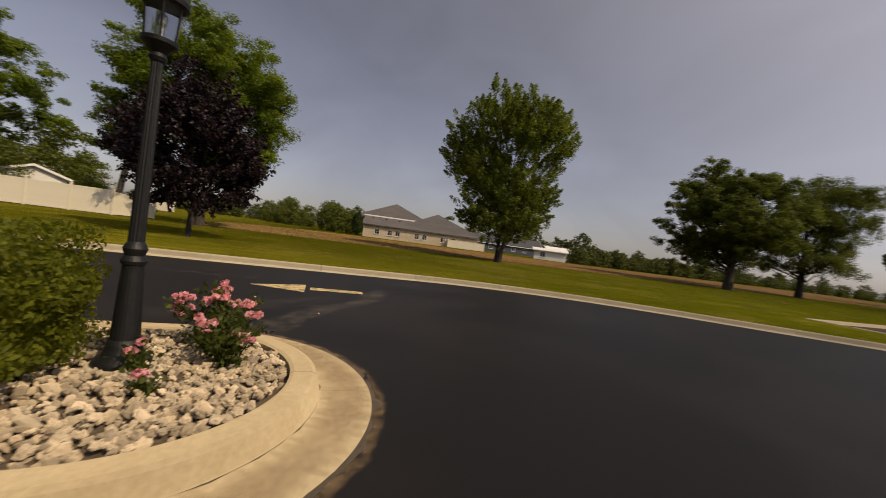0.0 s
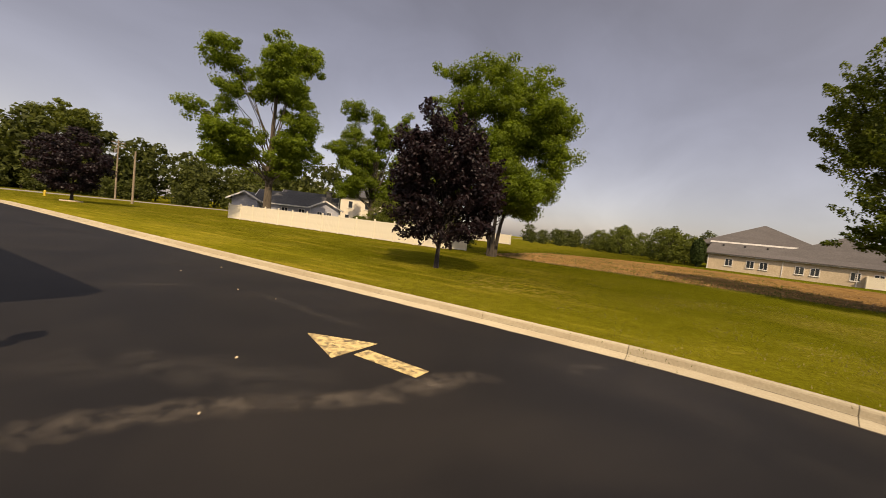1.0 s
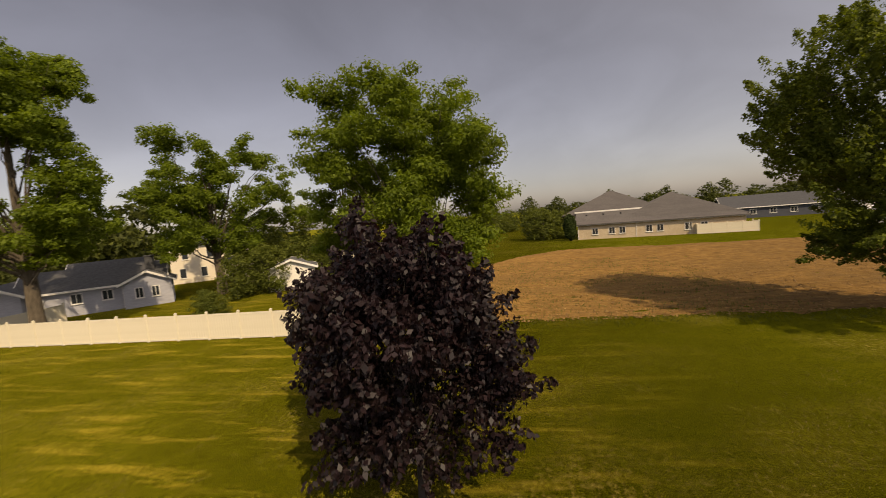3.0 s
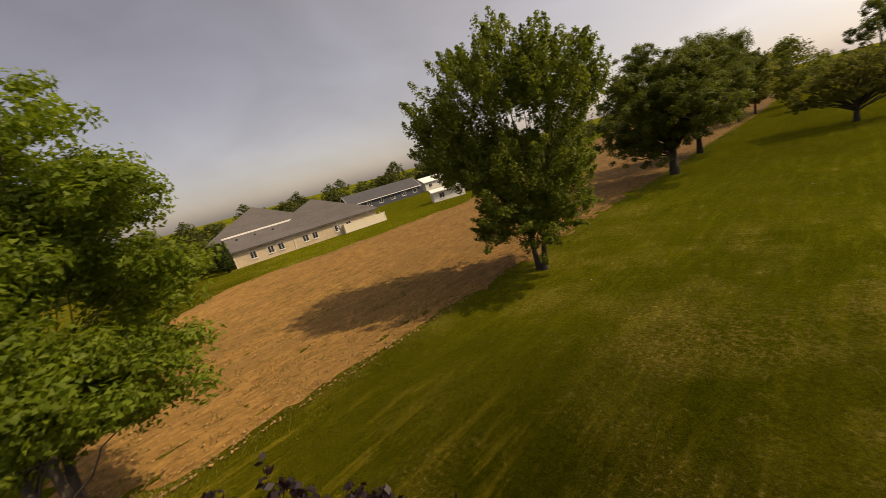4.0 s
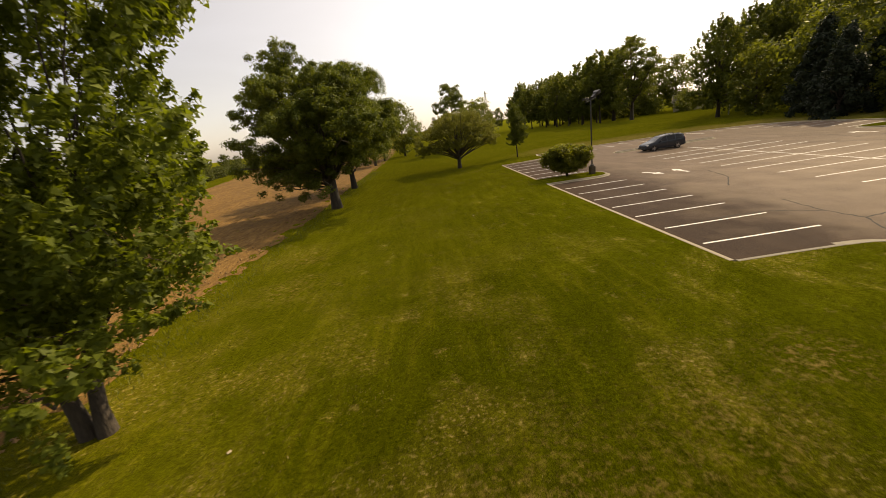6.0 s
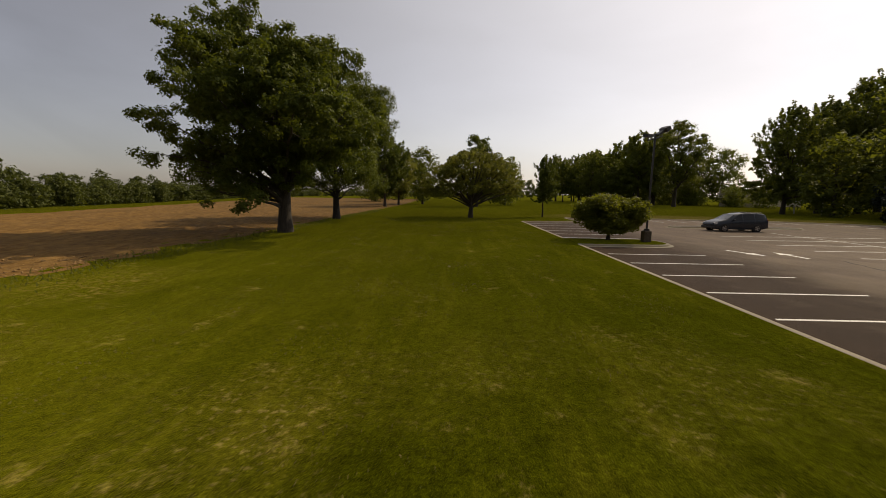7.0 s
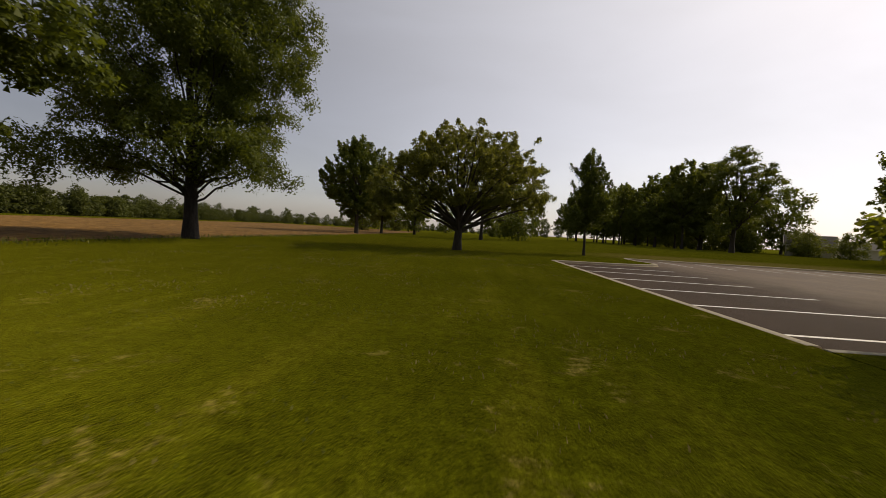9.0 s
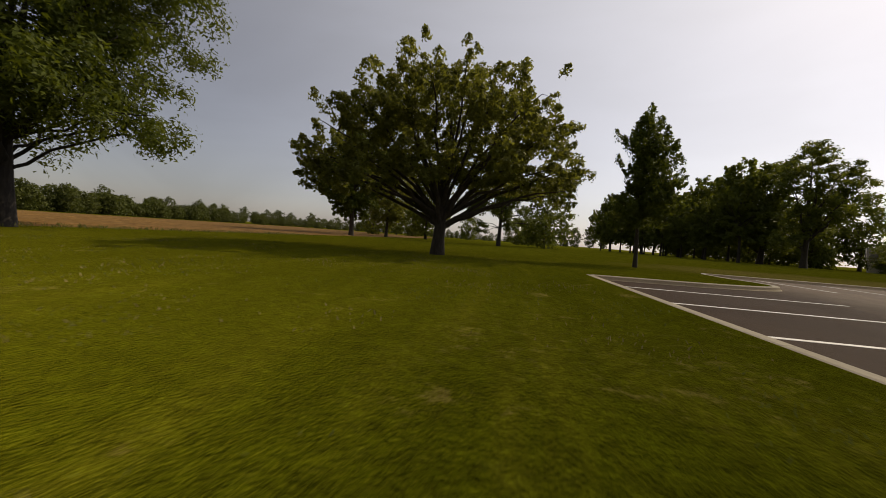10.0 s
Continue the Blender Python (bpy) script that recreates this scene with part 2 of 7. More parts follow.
    wr = n.new("ShaderNodeMapRange")
    wr.inputs["From Min"].default_value, wr.inputs["From Max"].default_value = 0.34, 0.66
    wr.inputs["To Min"].default_value, wr.inputs["To Max"].default_value = 0.87, 1.14
    l.new(wv.outputs["Fac"], wr.inputs["Value"])
    straw = n.new("ShaderNodeMapRange")
    straw.inputs["From Min"].default_value, straw.inputs["From Max"].default_value = 0.52, 0.66
    l.new(wv.outputs["Fac"], straw.inputs["Value"])
    south = n.new("ShaderNodeMapRange")
    south.interpolation_type = "SMOOTHSTEP"
    south.inputs["From Min"].default_value, south.inputs["From Max"].default_value, south.inputs["To Min"].default_value, south.inputs["To Max"].default_value = -16.0, -30.0, 0.06, 0.72
    l.new(sep.outputs["Y"], south.inputs["Value"])
    row = n.new("ShaderNodeMath")
    row.operation = "MULTIPLY"
    l.new(straw.outputs["Result"], row.inputs[0])
    l.new(south.outputs["Result"], row.inputs[1])
    m4 = n.new("ShaderNodeMix")
    m4.data_type = "RGBA"
    m4.inputs["B"].default_value = (0.190, 0.140, 0.018, 1)
    l.new(row.outputs["Value"], m4.inputs["Factor"])
    l.new(m1.outputs["Result"], m4.inputs["A"])
    m1 = m4
    hs = n.new("ShaderNodeHueSaturation")
    cl = n.new("ShaderNodeTexNoise")
    cl.inputs["Scale"].default_value, cl.inputs["Detail"].default_value, cl.inputs["Roughness"].default_value = 1.7, 6, 0.6
    l.new(tc.outputs["Object"], cl.inputs["Vector"])
    clr = n.new("ShaderNodeMapRange")
    clr.inputs["From Min"].default_value, clr.inputs["From Max"].default_value = 0.3, 0.7
    clr.inputs["To Min"].default_value, clr.inputs["To Max"].default_value = 0.84, 1.14
    l.new(cl.outputs["Fac"], clr.inputs["Value"])
    clm = n.new("ShaderNodeMath")
    clm.operation = "MULTIPLY"
    l.new(clr.outputs["Result"], clm.inputs[0])
    l.new(wr.outputs["Result"], clm.inputs[1])
    # blade by blade light and dark
    bl = n.new("ShaderNodeTexNoise")
    bl.inputs["Scale"].default_value, bl.inputs["Detail"].default_value, bl.inputs["Roughness"].default_value = 34.0, 5, 0.8
    l.new(tc.outputs["Object"], bl.inputs["Vector"])
    blr = n.new("ShaderNodeMapRange")
    blr.inputs["From Min"].default_value, blr.inputs["From Max"].default_value = 0.34, 0.66
    blr.inputs["To Min"].default_value, blr.inputs["To Max"].default_value = 0.58, 1.45
    l.new(bl.outputs["Fac"], blr.inputs["Value"])
    blm = n.new("ShaderNodeMath")
    blm.operation = "MULTIPLY"
    l.new(clm.outputs["Value"], blm.inputs[0])
    l.new(blr.outputs["Result"], blm.inputs[1])
    # tussock grain, a hand's breadth across
    tu = n.new("ShaderNodeTexNoise")
    tu.inputs["Scale"].default_value, tu.inputs["Detail"].default_value, tu.inputs["Roughness"].default_value = 6.5, 7, 0.78
    l.new(tc.outputs["Object"], tu.inputs["Vector"])
    tur = n.new("ShaderNodeMapRange")
    tur.inputs["From Min"].default_value, tur.inputs["From Max"].default_value = 0.36, 0.66
    tur.inputs["To Min"].default_value, tur.inputs["To Max"].default_value = 0.58, 1.50
    l.new(tu.outputs["Fac"], tur.inputs["Value"])
    tum = n.new("ShaderNodeMath")
    tum.operation = "MULTIPLY"
    l.new(blm.outputs["Value"], tum.inputs[0])
    l.new(tur.outputs["Result"], tum.inputs[1])
    # backlight painted into the colour: darker south, brighter north and by the car park
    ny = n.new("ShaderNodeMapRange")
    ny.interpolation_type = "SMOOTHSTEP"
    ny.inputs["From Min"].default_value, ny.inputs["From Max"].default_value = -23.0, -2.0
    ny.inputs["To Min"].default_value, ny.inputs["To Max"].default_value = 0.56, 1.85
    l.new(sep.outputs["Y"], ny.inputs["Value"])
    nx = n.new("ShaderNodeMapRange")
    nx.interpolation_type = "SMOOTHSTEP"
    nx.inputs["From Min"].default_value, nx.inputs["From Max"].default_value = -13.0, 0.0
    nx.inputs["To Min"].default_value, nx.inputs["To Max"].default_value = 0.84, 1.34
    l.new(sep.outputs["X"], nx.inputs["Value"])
    south_gain = n.new("ShaderNodeMapRange")              # painted brighter again towards the public road
    south_gain.interpolation_type = "SMOOTHSTEP"
    south_gain.inputs["From Min"].default_value, south_gain.inputs["From Max"].default_value = -25.0, -40.0
    south_gain.inputs["To Min"].default_value, south_gain.inputs["To Max"].default_value = 1.0, 1.85
    l.new(sep.outputs["Y"], south_gain.inputs["Value"])
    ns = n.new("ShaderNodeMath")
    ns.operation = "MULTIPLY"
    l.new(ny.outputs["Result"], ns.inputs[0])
    l.new(south_gain.outputs["Result"], ns.inputs[1])
    thin = n.new("ShaderNodeMapRange")               # and painted darker towards the trees at the north end
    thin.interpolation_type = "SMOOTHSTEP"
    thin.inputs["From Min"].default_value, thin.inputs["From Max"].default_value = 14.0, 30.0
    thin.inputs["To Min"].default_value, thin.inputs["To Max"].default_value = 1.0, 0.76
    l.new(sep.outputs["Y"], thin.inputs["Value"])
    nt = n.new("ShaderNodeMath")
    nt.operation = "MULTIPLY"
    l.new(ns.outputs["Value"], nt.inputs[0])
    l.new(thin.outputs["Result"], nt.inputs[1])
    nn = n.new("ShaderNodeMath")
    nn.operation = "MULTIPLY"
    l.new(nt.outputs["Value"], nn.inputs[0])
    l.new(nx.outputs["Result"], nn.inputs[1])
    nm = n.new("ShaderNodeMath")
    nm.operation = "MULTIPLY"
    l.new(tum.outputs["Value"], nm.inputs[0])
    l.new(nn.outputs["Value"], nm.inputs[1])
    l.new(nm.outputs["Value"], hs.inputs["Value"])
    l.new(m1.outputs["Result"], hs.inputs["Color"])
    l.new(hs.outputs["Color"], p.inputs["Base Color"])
    return m


def glass_material(name, tint=(0.02, 0.025, 0.03), rough=0.05, spec=0.8):
    m = bpy.data.materials.new(name)
    m.use_nodes = True
    p = m.node_tree.nodes["Principled BSDF"]
    p.inputs["Base Color"].default_value = (*tint, 1)
    p.inputs["Roughness"].default_value = rough
    p.inputs["Specular IOR Level"].default_value = spec
    return m


def clear_glass(name):
    m = bpy.data.materials.new(name)
    m.use_nodes = True
    p = m.node_tree.nodes["Principled BSDF"]
    p.inputs["Base Color"].default_value = (0.62, 0.64, 0.64, 1)
    p.inputs["Roughness"].default_value = 0.08
    p.inputs["Transmission Weight"].default_value = 1.0
    p.inputs["IOR"].default_value = 1.2
    return m


def dust_material(name, colour, cover=0.5, scale=2.2, start=0.40):
    """A thin film of dust, worn through in places."""
    m = material(name, tuple(0.75 * c for c in colour), colour, scale=20, rough=0.95, bump=0.1, spec=0.1)
    n, l = m.node_tree.nodes, m.node_tree.links
    tc = n.new("ShaderNodeTexCoord")
    nz = n.new("ShaderNodeTexNoise")
    nz.inputs["Scale"].default_value, nz.inputs["Detail"].default_value, nz.inputs["Roughness"].default_value = scale, 10, 0.75
    l.new(tc.outputs["Object"], nz.inputs["Vector"])
    at = n.new("ShaderNodeAttribute")
    at.attribute_name = "thin"
    r = n.new("ShaderNodeMapRange")
    r.inputs["From Min"].default_value, r.inputs["From Max"].default_value, r.inputs["To Max"].default_value = start, start + 0.32, cover
    l.new(nz.outputs["Fac"], r.inputs["Value"])
    mu = n.new("ShaderNodeMath")
    mu.operation = "MULTIPLY"
    l.new(r.outputs["Result"], mu.inputs[0])
    l.new(at.outputs["Fac"], mu.inputs[1])
    l.new(mu.outputs["Value"], n["Principled BSDF"].inputs["Alpha"])
    return m


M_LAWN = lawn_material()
M_DUST = dust_material("pale_dust", (0.15, 0.135, 0.12), 0.22)
M_STREAK = dust_material("pale_streak", (0.20, 0.17, 0.14), 0.55, 3.5)
M_SILT = dust_material("brown_silt", (0.40, 0.290, 0.170), 0.7, 2.0, 0.28)
M_SAND = dust_material("gutter_sand", (0.27, 0.185, 0.105), 0.9, 5.0)
M_SEAL = material("sealed_asphalt", (0.0075, 0.007, 0.0075), (0.0165, 0.0152, 0.0155), scale=90, rough=0.62, bump=0.35, bump_scale=160, bump_dist=0.006,
                  big=(0.030, 0.026, 0.023), big_scale=0.35, big_amount=0.4, spec=0.13)
M_ASPHALT = material("worn_asphalt", (0.034, 0.0205, 0.0138), (0.132, 0.083, 0.054), scale=9, rough=0.66, bump=0.6, bump_scale=90, bump_dist=0.010,
                     big=(0.195, 0.128, 0.080), big_scale=0.42, big_amount=0.55, spec=0.3, stretch=(1.4, 0.6, 1), detail=12)
def worn_zone(m, x, y, reach, colour, amount, fleck=0.0):
    """A broad worn stretch round a place, ragged at its edge, whole or in flecks."""
    n, l = m.node_tree.nodes, m.node_tree.links
    p = n["Principled BSDF"]
    source = p.inputs["Base Color"].links[0].from_socket
    tc = n.new("ShaderNodeTexCoord")
    d = n.new("ShaderNodeVectorMath")
    d.operation = "DISTANCE"
    d.inputs[1].default_value = (x, y, 0)
    l.new(tc.outputs["Object"], d.inputs[0])
    nz = n.new("ShaderNodeTexNoise")
    nz.inputs["Scale"].default_value, nz.inputs["Detail"].default_value = 0.35, 8
    l.new(tc.outputs["Object"], nz.inputs["Vector"])
    ad = n.new("ShaderNodeMath")
    ad.operation = "MULTIPLY_ADD"
    ad.inputs[1].default_value = reach * 1.6
    l.new(nz.outputs["Fac"], ad.inputs[0])
    l.new(d.outputs["Value"], ad.inputs[2])
    r = n.new("ShaderNodeMapRange")
    r.inputs["From Min"].default_value, r.inputs["From Max"].default_value = reach * 2.2, reach * 1.2
    r.inputs["To Max"].default_value = amount
    l.new(ad.outputs["Value"], r.inputs["Value"])
    mix = n.new("ShaderNodeMix")
    mix.data_type = "RGBA"
    mix.inputs["B"].default_value = (*colour, 1)
    l.new(source, mix.inputs["A"])
    factor = r.outputs["Result"]
    if fleck:
        fn = n.new("ShaderNodeTexNoise")
        fn.inputs["Scale"].default_value, fn.inputs["Detail"].default_value, fn.inputs["Roughness"].default_value = fleck, 6, 0.75
        l.new(tc.outputs["Object"], fn.inputs["Vector"])
        fr = n.new("ShaderNodeMapRange")
        fr.inputs["From Min"].default_value, fr.inputs["From Max"].default_value = 0.5, 0.64
        l.new(fn.outputs["Fac"], fr.inputs["Value"])
        fm = n.new("ShaderNodeMath")
        fm.operation = "MULTIPLY"
        l.new(factor, fm.inputs[0])
        l.new(fr.outputs["Result"], fm.inputs[1])
        factor = fm.outputs["Value"]
    l.new(factor, mix.inputs["Factor"])
    l.new(mix.outputs["Result"], p.inputs["Base Color"])


for zx, zy, zr, za in ((-3.0, -8.2, 1.1, 0.9), (-8.6, -11.6, 2.8, 0.36), (-11.4, -13.6, 2.4, 0.3), (-6.0, -9.0, 1.6, 0.5), (-20.2, 7.5, 2.2, 0.7), (-18.8, 2.0, 1.8, 0.6), (-8.0, -24.0, 2.4, 0.6), (-12.5, 14.0, 2.4, 0.25)):
    worn_zone(M_LAWN, zx, zy, zr, (0.27, 0.185, 0.055), za, 5.5)
for zx, zy in ((12.0, 51.5), (20.0, 51.8), (28.0, 51.0), (36.0, 48.6), (43.0, 44.5), (48.0, 37.0)):
    worn_zone(M_LAWN, zx, zy, 6.0, (0.20, 0.145, 0.050), 0.62)


def stall_zone(m, x0, x1, colour, amount):
    """Oil-darkened asphalt in the row of stalls along the lawn, fading into the bleached aisle."""
    n, l = m.node_tree.nodes, m.node_tree.links
    p = n["Principled BSDF"]
    source = p.inputs["Base Color"].links[0].from_socket
    tc = n.new("ShaderNodeTexCoord")
    sep = n.new("ShaderNodeSeparateXYZ")
    l.new(tc.outputs["Object"], sep.inputs["Vector"])
    nz = n.new("ShaderNodeTexNoise")
    nz.inputs["Scale"].default_value, nz.inputs["Detail"].default_value = 0.8, 6
    l.new(tc.outputs["Object"], nz.inputs["Vector"])
    ad = n.new("ShaderNodeMath")
    ad.operation = "MULTIPLY_ADD"
    ad.inputs[1].default_value = 3.0
    l.new(nz.outputs["Fac"], ad.inputs[0])
    l.new(sep.outputs["X"], ad.inputs[2])
    r = n.new("ShaderNodeMapRange")
    r.interpolation_type = "SMOOTHSTEP"
    r.inputs["From Min"].default_value, r.inputs["From Max"].default_value = x1 + 1.5, x0 + 1.5
    r.inputs["To Max"].default_value = amount
    l.new(ad.outputs["Value"], r.inputs["Value"])
    mix = n.new("ShaderNodeMix")
    mix.data_type = "RGBA"
    mix.inputs["B"].default_value = (*colour, 1)
    l.new(source, mix.inputs["A"])
    l.new(r.outputs["Result"], mix.inputs["Factor"])
    l.new(mix.outputs["Result"], p.inputs["Base Color"])
    dull = n.new("ShaderNodeMapRange")               # the aisle is polished by tyres, the stalls stay dull
    dull.inputs["To Min"].default_value, dull.inputs["To Max"].default_value = 0.05, 0.0
    l.new(r.outputs["Result"], dull.inputs["Value"])
    l.new(dull.outputs["Result"], p.inputs["Specular IOR Level"])
    dusty = n.new("ShaderNodeMapRange")              # tan dusty sheen stands in for sun glare over the open aisles
    dusty.inputs["To Min"].default_value, dusty.inputs["To Max"].default_value = 0.42, 0.0
    l.new(r.outputs["Result"], dusty.inputs["Value"])
    l.new(dusty.outputs["Result"], p.inputs["Sheen Weight"])
    p.inputs["Sheen Roughness"].default_value = 0.45
    p.inputs["Sheen Tint"].default_value = (0.78, 0.58, 0.42, 1)


stall_zone(M_ASPHALT, 4.2, 9.5, (0.036, 0.0220, 0.0180), 0.66)
worn_zone(M_ASPHALT, 25.0, 3.0, 16.0, (0.36, 0.265, 0.170), 0.85)
M_ROAD = material("road_asphalt", (0.16, 0.14, 0.12), (0.24, 0.21, 0.18), scale=30, rough=0.8, bump=0.2)
M_CONCRETE = material("kerb_concrete", (0.345, 0.290, 0.190), (0.450, 0.385, 0.265), scale=26, rough=0.85, bump=0.35, bump_scale=120, bump_dist=0.006,
                      big=(0.27, 0.195, 0.11), big_scale=0.7, big_amount=0.35, obj_random=0.08)
M_TAN = material("tan_kerb_concrete", (0.425, 0.335, 0.192), (0.530, 0.428, 0.262), scale=26, rough=0.85, bump=0.35, bump_scale=120, bump_dist=0.006,
                 big=(0.34, 0.235, 0.12), big_scale=0.9, big_amount=0.45, obj_random=0.06)
M_EDGE = material("pale_edge_concrete", (0.47, 0.385, 0.245), (0.60, 0.50, 0.335), scale=20, rough=0.85, bump=0.35, bump_scale=120, bump_dist=0.006,
                  big=(0.34, 0.255, 0.145), big_scale=0.8, big_amount=0.35, obj_random=0.06)
M_GROUT = material("joint_dirt", (0.05, 0.04, 0.03), (0.09, 0.07, 0.05), scale=30, rough=0.95)
M_DIRT = material("tilled_soil", (0.118, 0.062, 0.018), (0.315, 0.180, 0.056), scale=3.2, rough=0.95, bump=1.0, bump_scale=9, bump_dist=0.12,
                  big=(0.15, 0.088, 0.030), big_scale=0.30, big_amount=0.6, spec=0.1, stretch=(1, 0.35, 1))
M_CLOD = material("dry_clods", (0.16, 0.09, 0.03), (0.36, 0.22, 0.085), scale=6, rough=0.95, bump=0.4, island=0.3)
M_PAINT_W = material("white_road_paint", (0.66, 0.63, 0.58), (0.82, 0.79, 0.74), scale=14, rough=0.6, bump=0.2, big=(0.36, 0.32, 0.28), big_scale=2.0, big_amount=0.4)
M_PAINT_Y = material("faded_yellow_paint", (0.42, 0.31, 0.13), (0.62, 0.48, 0.23), scale=16, rough=0.7, bump=0.2, big=(0.06, 0.045, 0.03), big_scale=7.0, big_amount=0.95)
M_STONE = material("river_stone", (0.27, 0.200, 0.12), (0.58, 0.475, 0.33), scale=3, rough=0.8, bump=0.3, bump_scale=40, obj_random=0.38)
M_STONE_BED = material("river_stone_bed", (0.27, 0.200, 0.12), (0.58, 0.475, 0.33), scale=3, rough=0.8, bump=0.3, bump_scale=40, island=0.38)
M_MULCH = material("planter_soil", (0.05, 0.035, 0.022), (0.12, 0.085, 0.055), scale=25, rough=0.95, bump=0.8, bump_scale=40)
M_BLACK = material("black_cast_iron", (0.006, 0.0065, 0.007), (0.013, 0.0135, 0.014), scale=20, rough=0.5, bump=0.15, bump_scale=80, spec=0.35)
M_BRONZE = material("dark_bronze_metal", (0.012, 0.0105, 0.009), (0.024, 0.021, 0.018), scale=12, rough=0.45, bump=0.1, spec=0.5)
M_LENS = glass_material("lamp_lens", (0.16, 0.17, 0.17), 0.25)
M_CLEAR = clear_glass("lantern_glass")
M_BARK = material("bark", (0.032, 0.025, 0.018), (0.088, 0.068, 0.048), scale=7, rough=0.95, bump=1.0, bump_scale=14, bump_dist=0.05, stretch=(1, 1, 0.25))
M_BARK_L = material("pale_bark", (0.16, 0.125, 0.085), (0.31, 0.245, 0.17), scale=7, rough=0.95, bump=1.0, bump_scale=14, bump_dist=0.05, stretch=(1, 1, 0.25))
M_BARK_G = material("grey_brown_bark", (0.060, 0.046, 0.031), (0.150, 0.118, 0.080), scale=7, rough=0.95, bump=1.0, bump_scale=14, bump_dist=0.05, stretch=(1, 1, 0.25))
M_BARK_D = material("dark_bark", (0.018, 0.014, 0.012), (0.050, 0.040, 0.034), scale=9, rough=0.95, bump=0.8, bump_scale=18, bump_dist=0.03, stretch=(1, 1, 0.25))
M_VINYL = material("cream_vinyl", (0.65, 0.585, 0.44), (0.73, 0.665, 0.51), scale=2, rough=0.5, bump=0.05, big=(0.5, 0.42, 0.29), big_scale=0.7, big_amount=0.25)
M_WHITE = material("white_trim", (0.70, 0.67, 0.62), (0.82, 0.79, 0.73), scale=3, rough=0.55, bump=0.05, big=(0.6, 0.56, 0.5), big_scale=0.8, big_amount=0.3)
M_BRICK = material("buff_brick", (0.50, 0.40, 0.27), (0.68, 0.57, 0.40), scale=5, rough=0.85, bump=0.4, bump_scale=30, big=(0.42, 0.32, 0.21), big_scale=0.6, big_amount=0.4)
M_SHINGLE = material("grey_shingle", (0.075, 0.066, 0.062), (0.135, 0.12, 0.112), scale=3.5, rough=0.9, bump=0.6, bump_scale=12, bump_dist=0.04, big=(0.06, 0.054, 0.05), big_scale=0.3, big_amount=0.4, stretch=(1, 1, 4))
M_SIDING_B = material("blue_grey_siding", (0.36, 0.36, 0.40), (0.48, 0.48, 0.52), scale=2, rough=0.7, bump=0.3, bump_scale=5, stretch=(1, 1, 6))
M_SIDING_D = material("slate_siding", (0.05, 0.055, 0.07), (0.085, 0.092, 0.11), scale=2, rough=0.75, bump=0.3, bump_scale=5, stretch=(1, 1, 6))
M_SIDING_C = material("cream_siding", (0.70, 0.63, 0.50), (0.80, 0.73, 0.60), scale=2, rough=0.7, bump=0.3, bump_scale=5, stretch=(1, 1, 6))
M_SIDING_W = material("white_siding", (0.70, 0.67, 0.60), (0.80, 0.77, 0.70), scale=2, rough=0.7, bump=0.3, bump_scale=5, stretch=(1, 1, 6))
M_ROOF_D = material("dark_shingle", (0.05, 0.05, 0.055), (0.10, 0.10, 0.105), scale=3.5, rough=0.9, bump=0.6, bump_scale=12, bump_dist=0.04)
M_PANE = glass_material("window_glass", (0.03, 0.035, 0.04), 0.06)
M_POLE = material("weathered_wood_pole", (0.22, 0.17, 0.11), (0.38, 0.30, 0.20), scale=6, rough=0.9, bump=0.5, bump_scale=20, stretch=(1, 1, 0.1))
M_CAR = material("dark_blue_grey_car_paint", (0.020, 0.026, 0.036), (0.027, 0.033, 0.043), scale=3, rough=0.24, bump=0.0, spec=0.4, metal=0.0)
M_RUBBER = material("tyre_rubber", (0.012, 0.012, 0.012), (0.02, 0.02, 0.02), scale=30, rough=0.85, bump=0.2)
M_ALLOY = material("alloy_rim", (0.45, 0.45, 0.46), (0.55, 0.55, 0.56), scale=10, rough=0.3, bump=0.0, metal=0.9)
M_CARGLASS = glass_material("tinted_car_glass", (0.006, 0.007, 0.008), 0.04, 0.35)
M_HEADLIGHT = glass_material("headlight_glass", (0.5, 0.5, 0.5), 0.1)
M_TAIL = glass_material("tail_lamp_red", (0.25, 0.01, 0.01), 0.15)
M_TRIMBLACK = material("black_plastic", (0.012, 0.012, 0.013), (0.02, 0.02, 0.021), scale=20, rough=0.6, bump=0.1)
M_YELLOW = material("hydrant_yellow", (0.55, 0.38, 0.03), (0.70, 0.50, 0.05), scale=6, rough=0.5, bump=0.1)
M_WEED = leaf_material("weeds", (0.07, 0.085, 0.015), (0.16, 0.16, 0.035), (0.14, 0.16, 0.03), 0.25)
M_DRYGRASS = leaf_material("dry_grass", (0.16, 0.125, 0.04), (0.30, 0.24, 0.09), (0.25, 0.2, 0.08), 0.2)
L_MAPLE = leaf_material("maple_leaves", (0.050, 0.068, 0.008), (0.132, 0.156, 0.018), (0.22, 0.27, 0.016), 0.38)
L_GREEN = leaf_material("ash_leaves", (0.066, 0.096, 0.008), (0.140, 0.180, 0.015), (0.26, 0.34, 0.015), 0.42)
L_DARK = leaf_material("locust_leaves", (0.044, 0.060, 0.008), (0.100, 0.122, 0.016), (0.18, 0.21, 0.016), 0.33)
L_PALE = leaf_material("pear_leaves", (0.080, 0.088, 0.016), (0.180, 0.186, 0.040), (0.27, 0.27, 0.032), 0.45)
L_RED = leaf_material("crimson_leaves", (0.0065, 0.0038, 0.0046), (0.021, 0.0105, 0.0120), (0.06, 0.016, 0.014), 0.14, 0.5, 0.3)
L_WOODS = leaf_material("woodland_leaves", (0.058, 0.074, 0.012), (0.130, 0.148, 0.024), (0.22, 0.24, 0.02), 0.36)
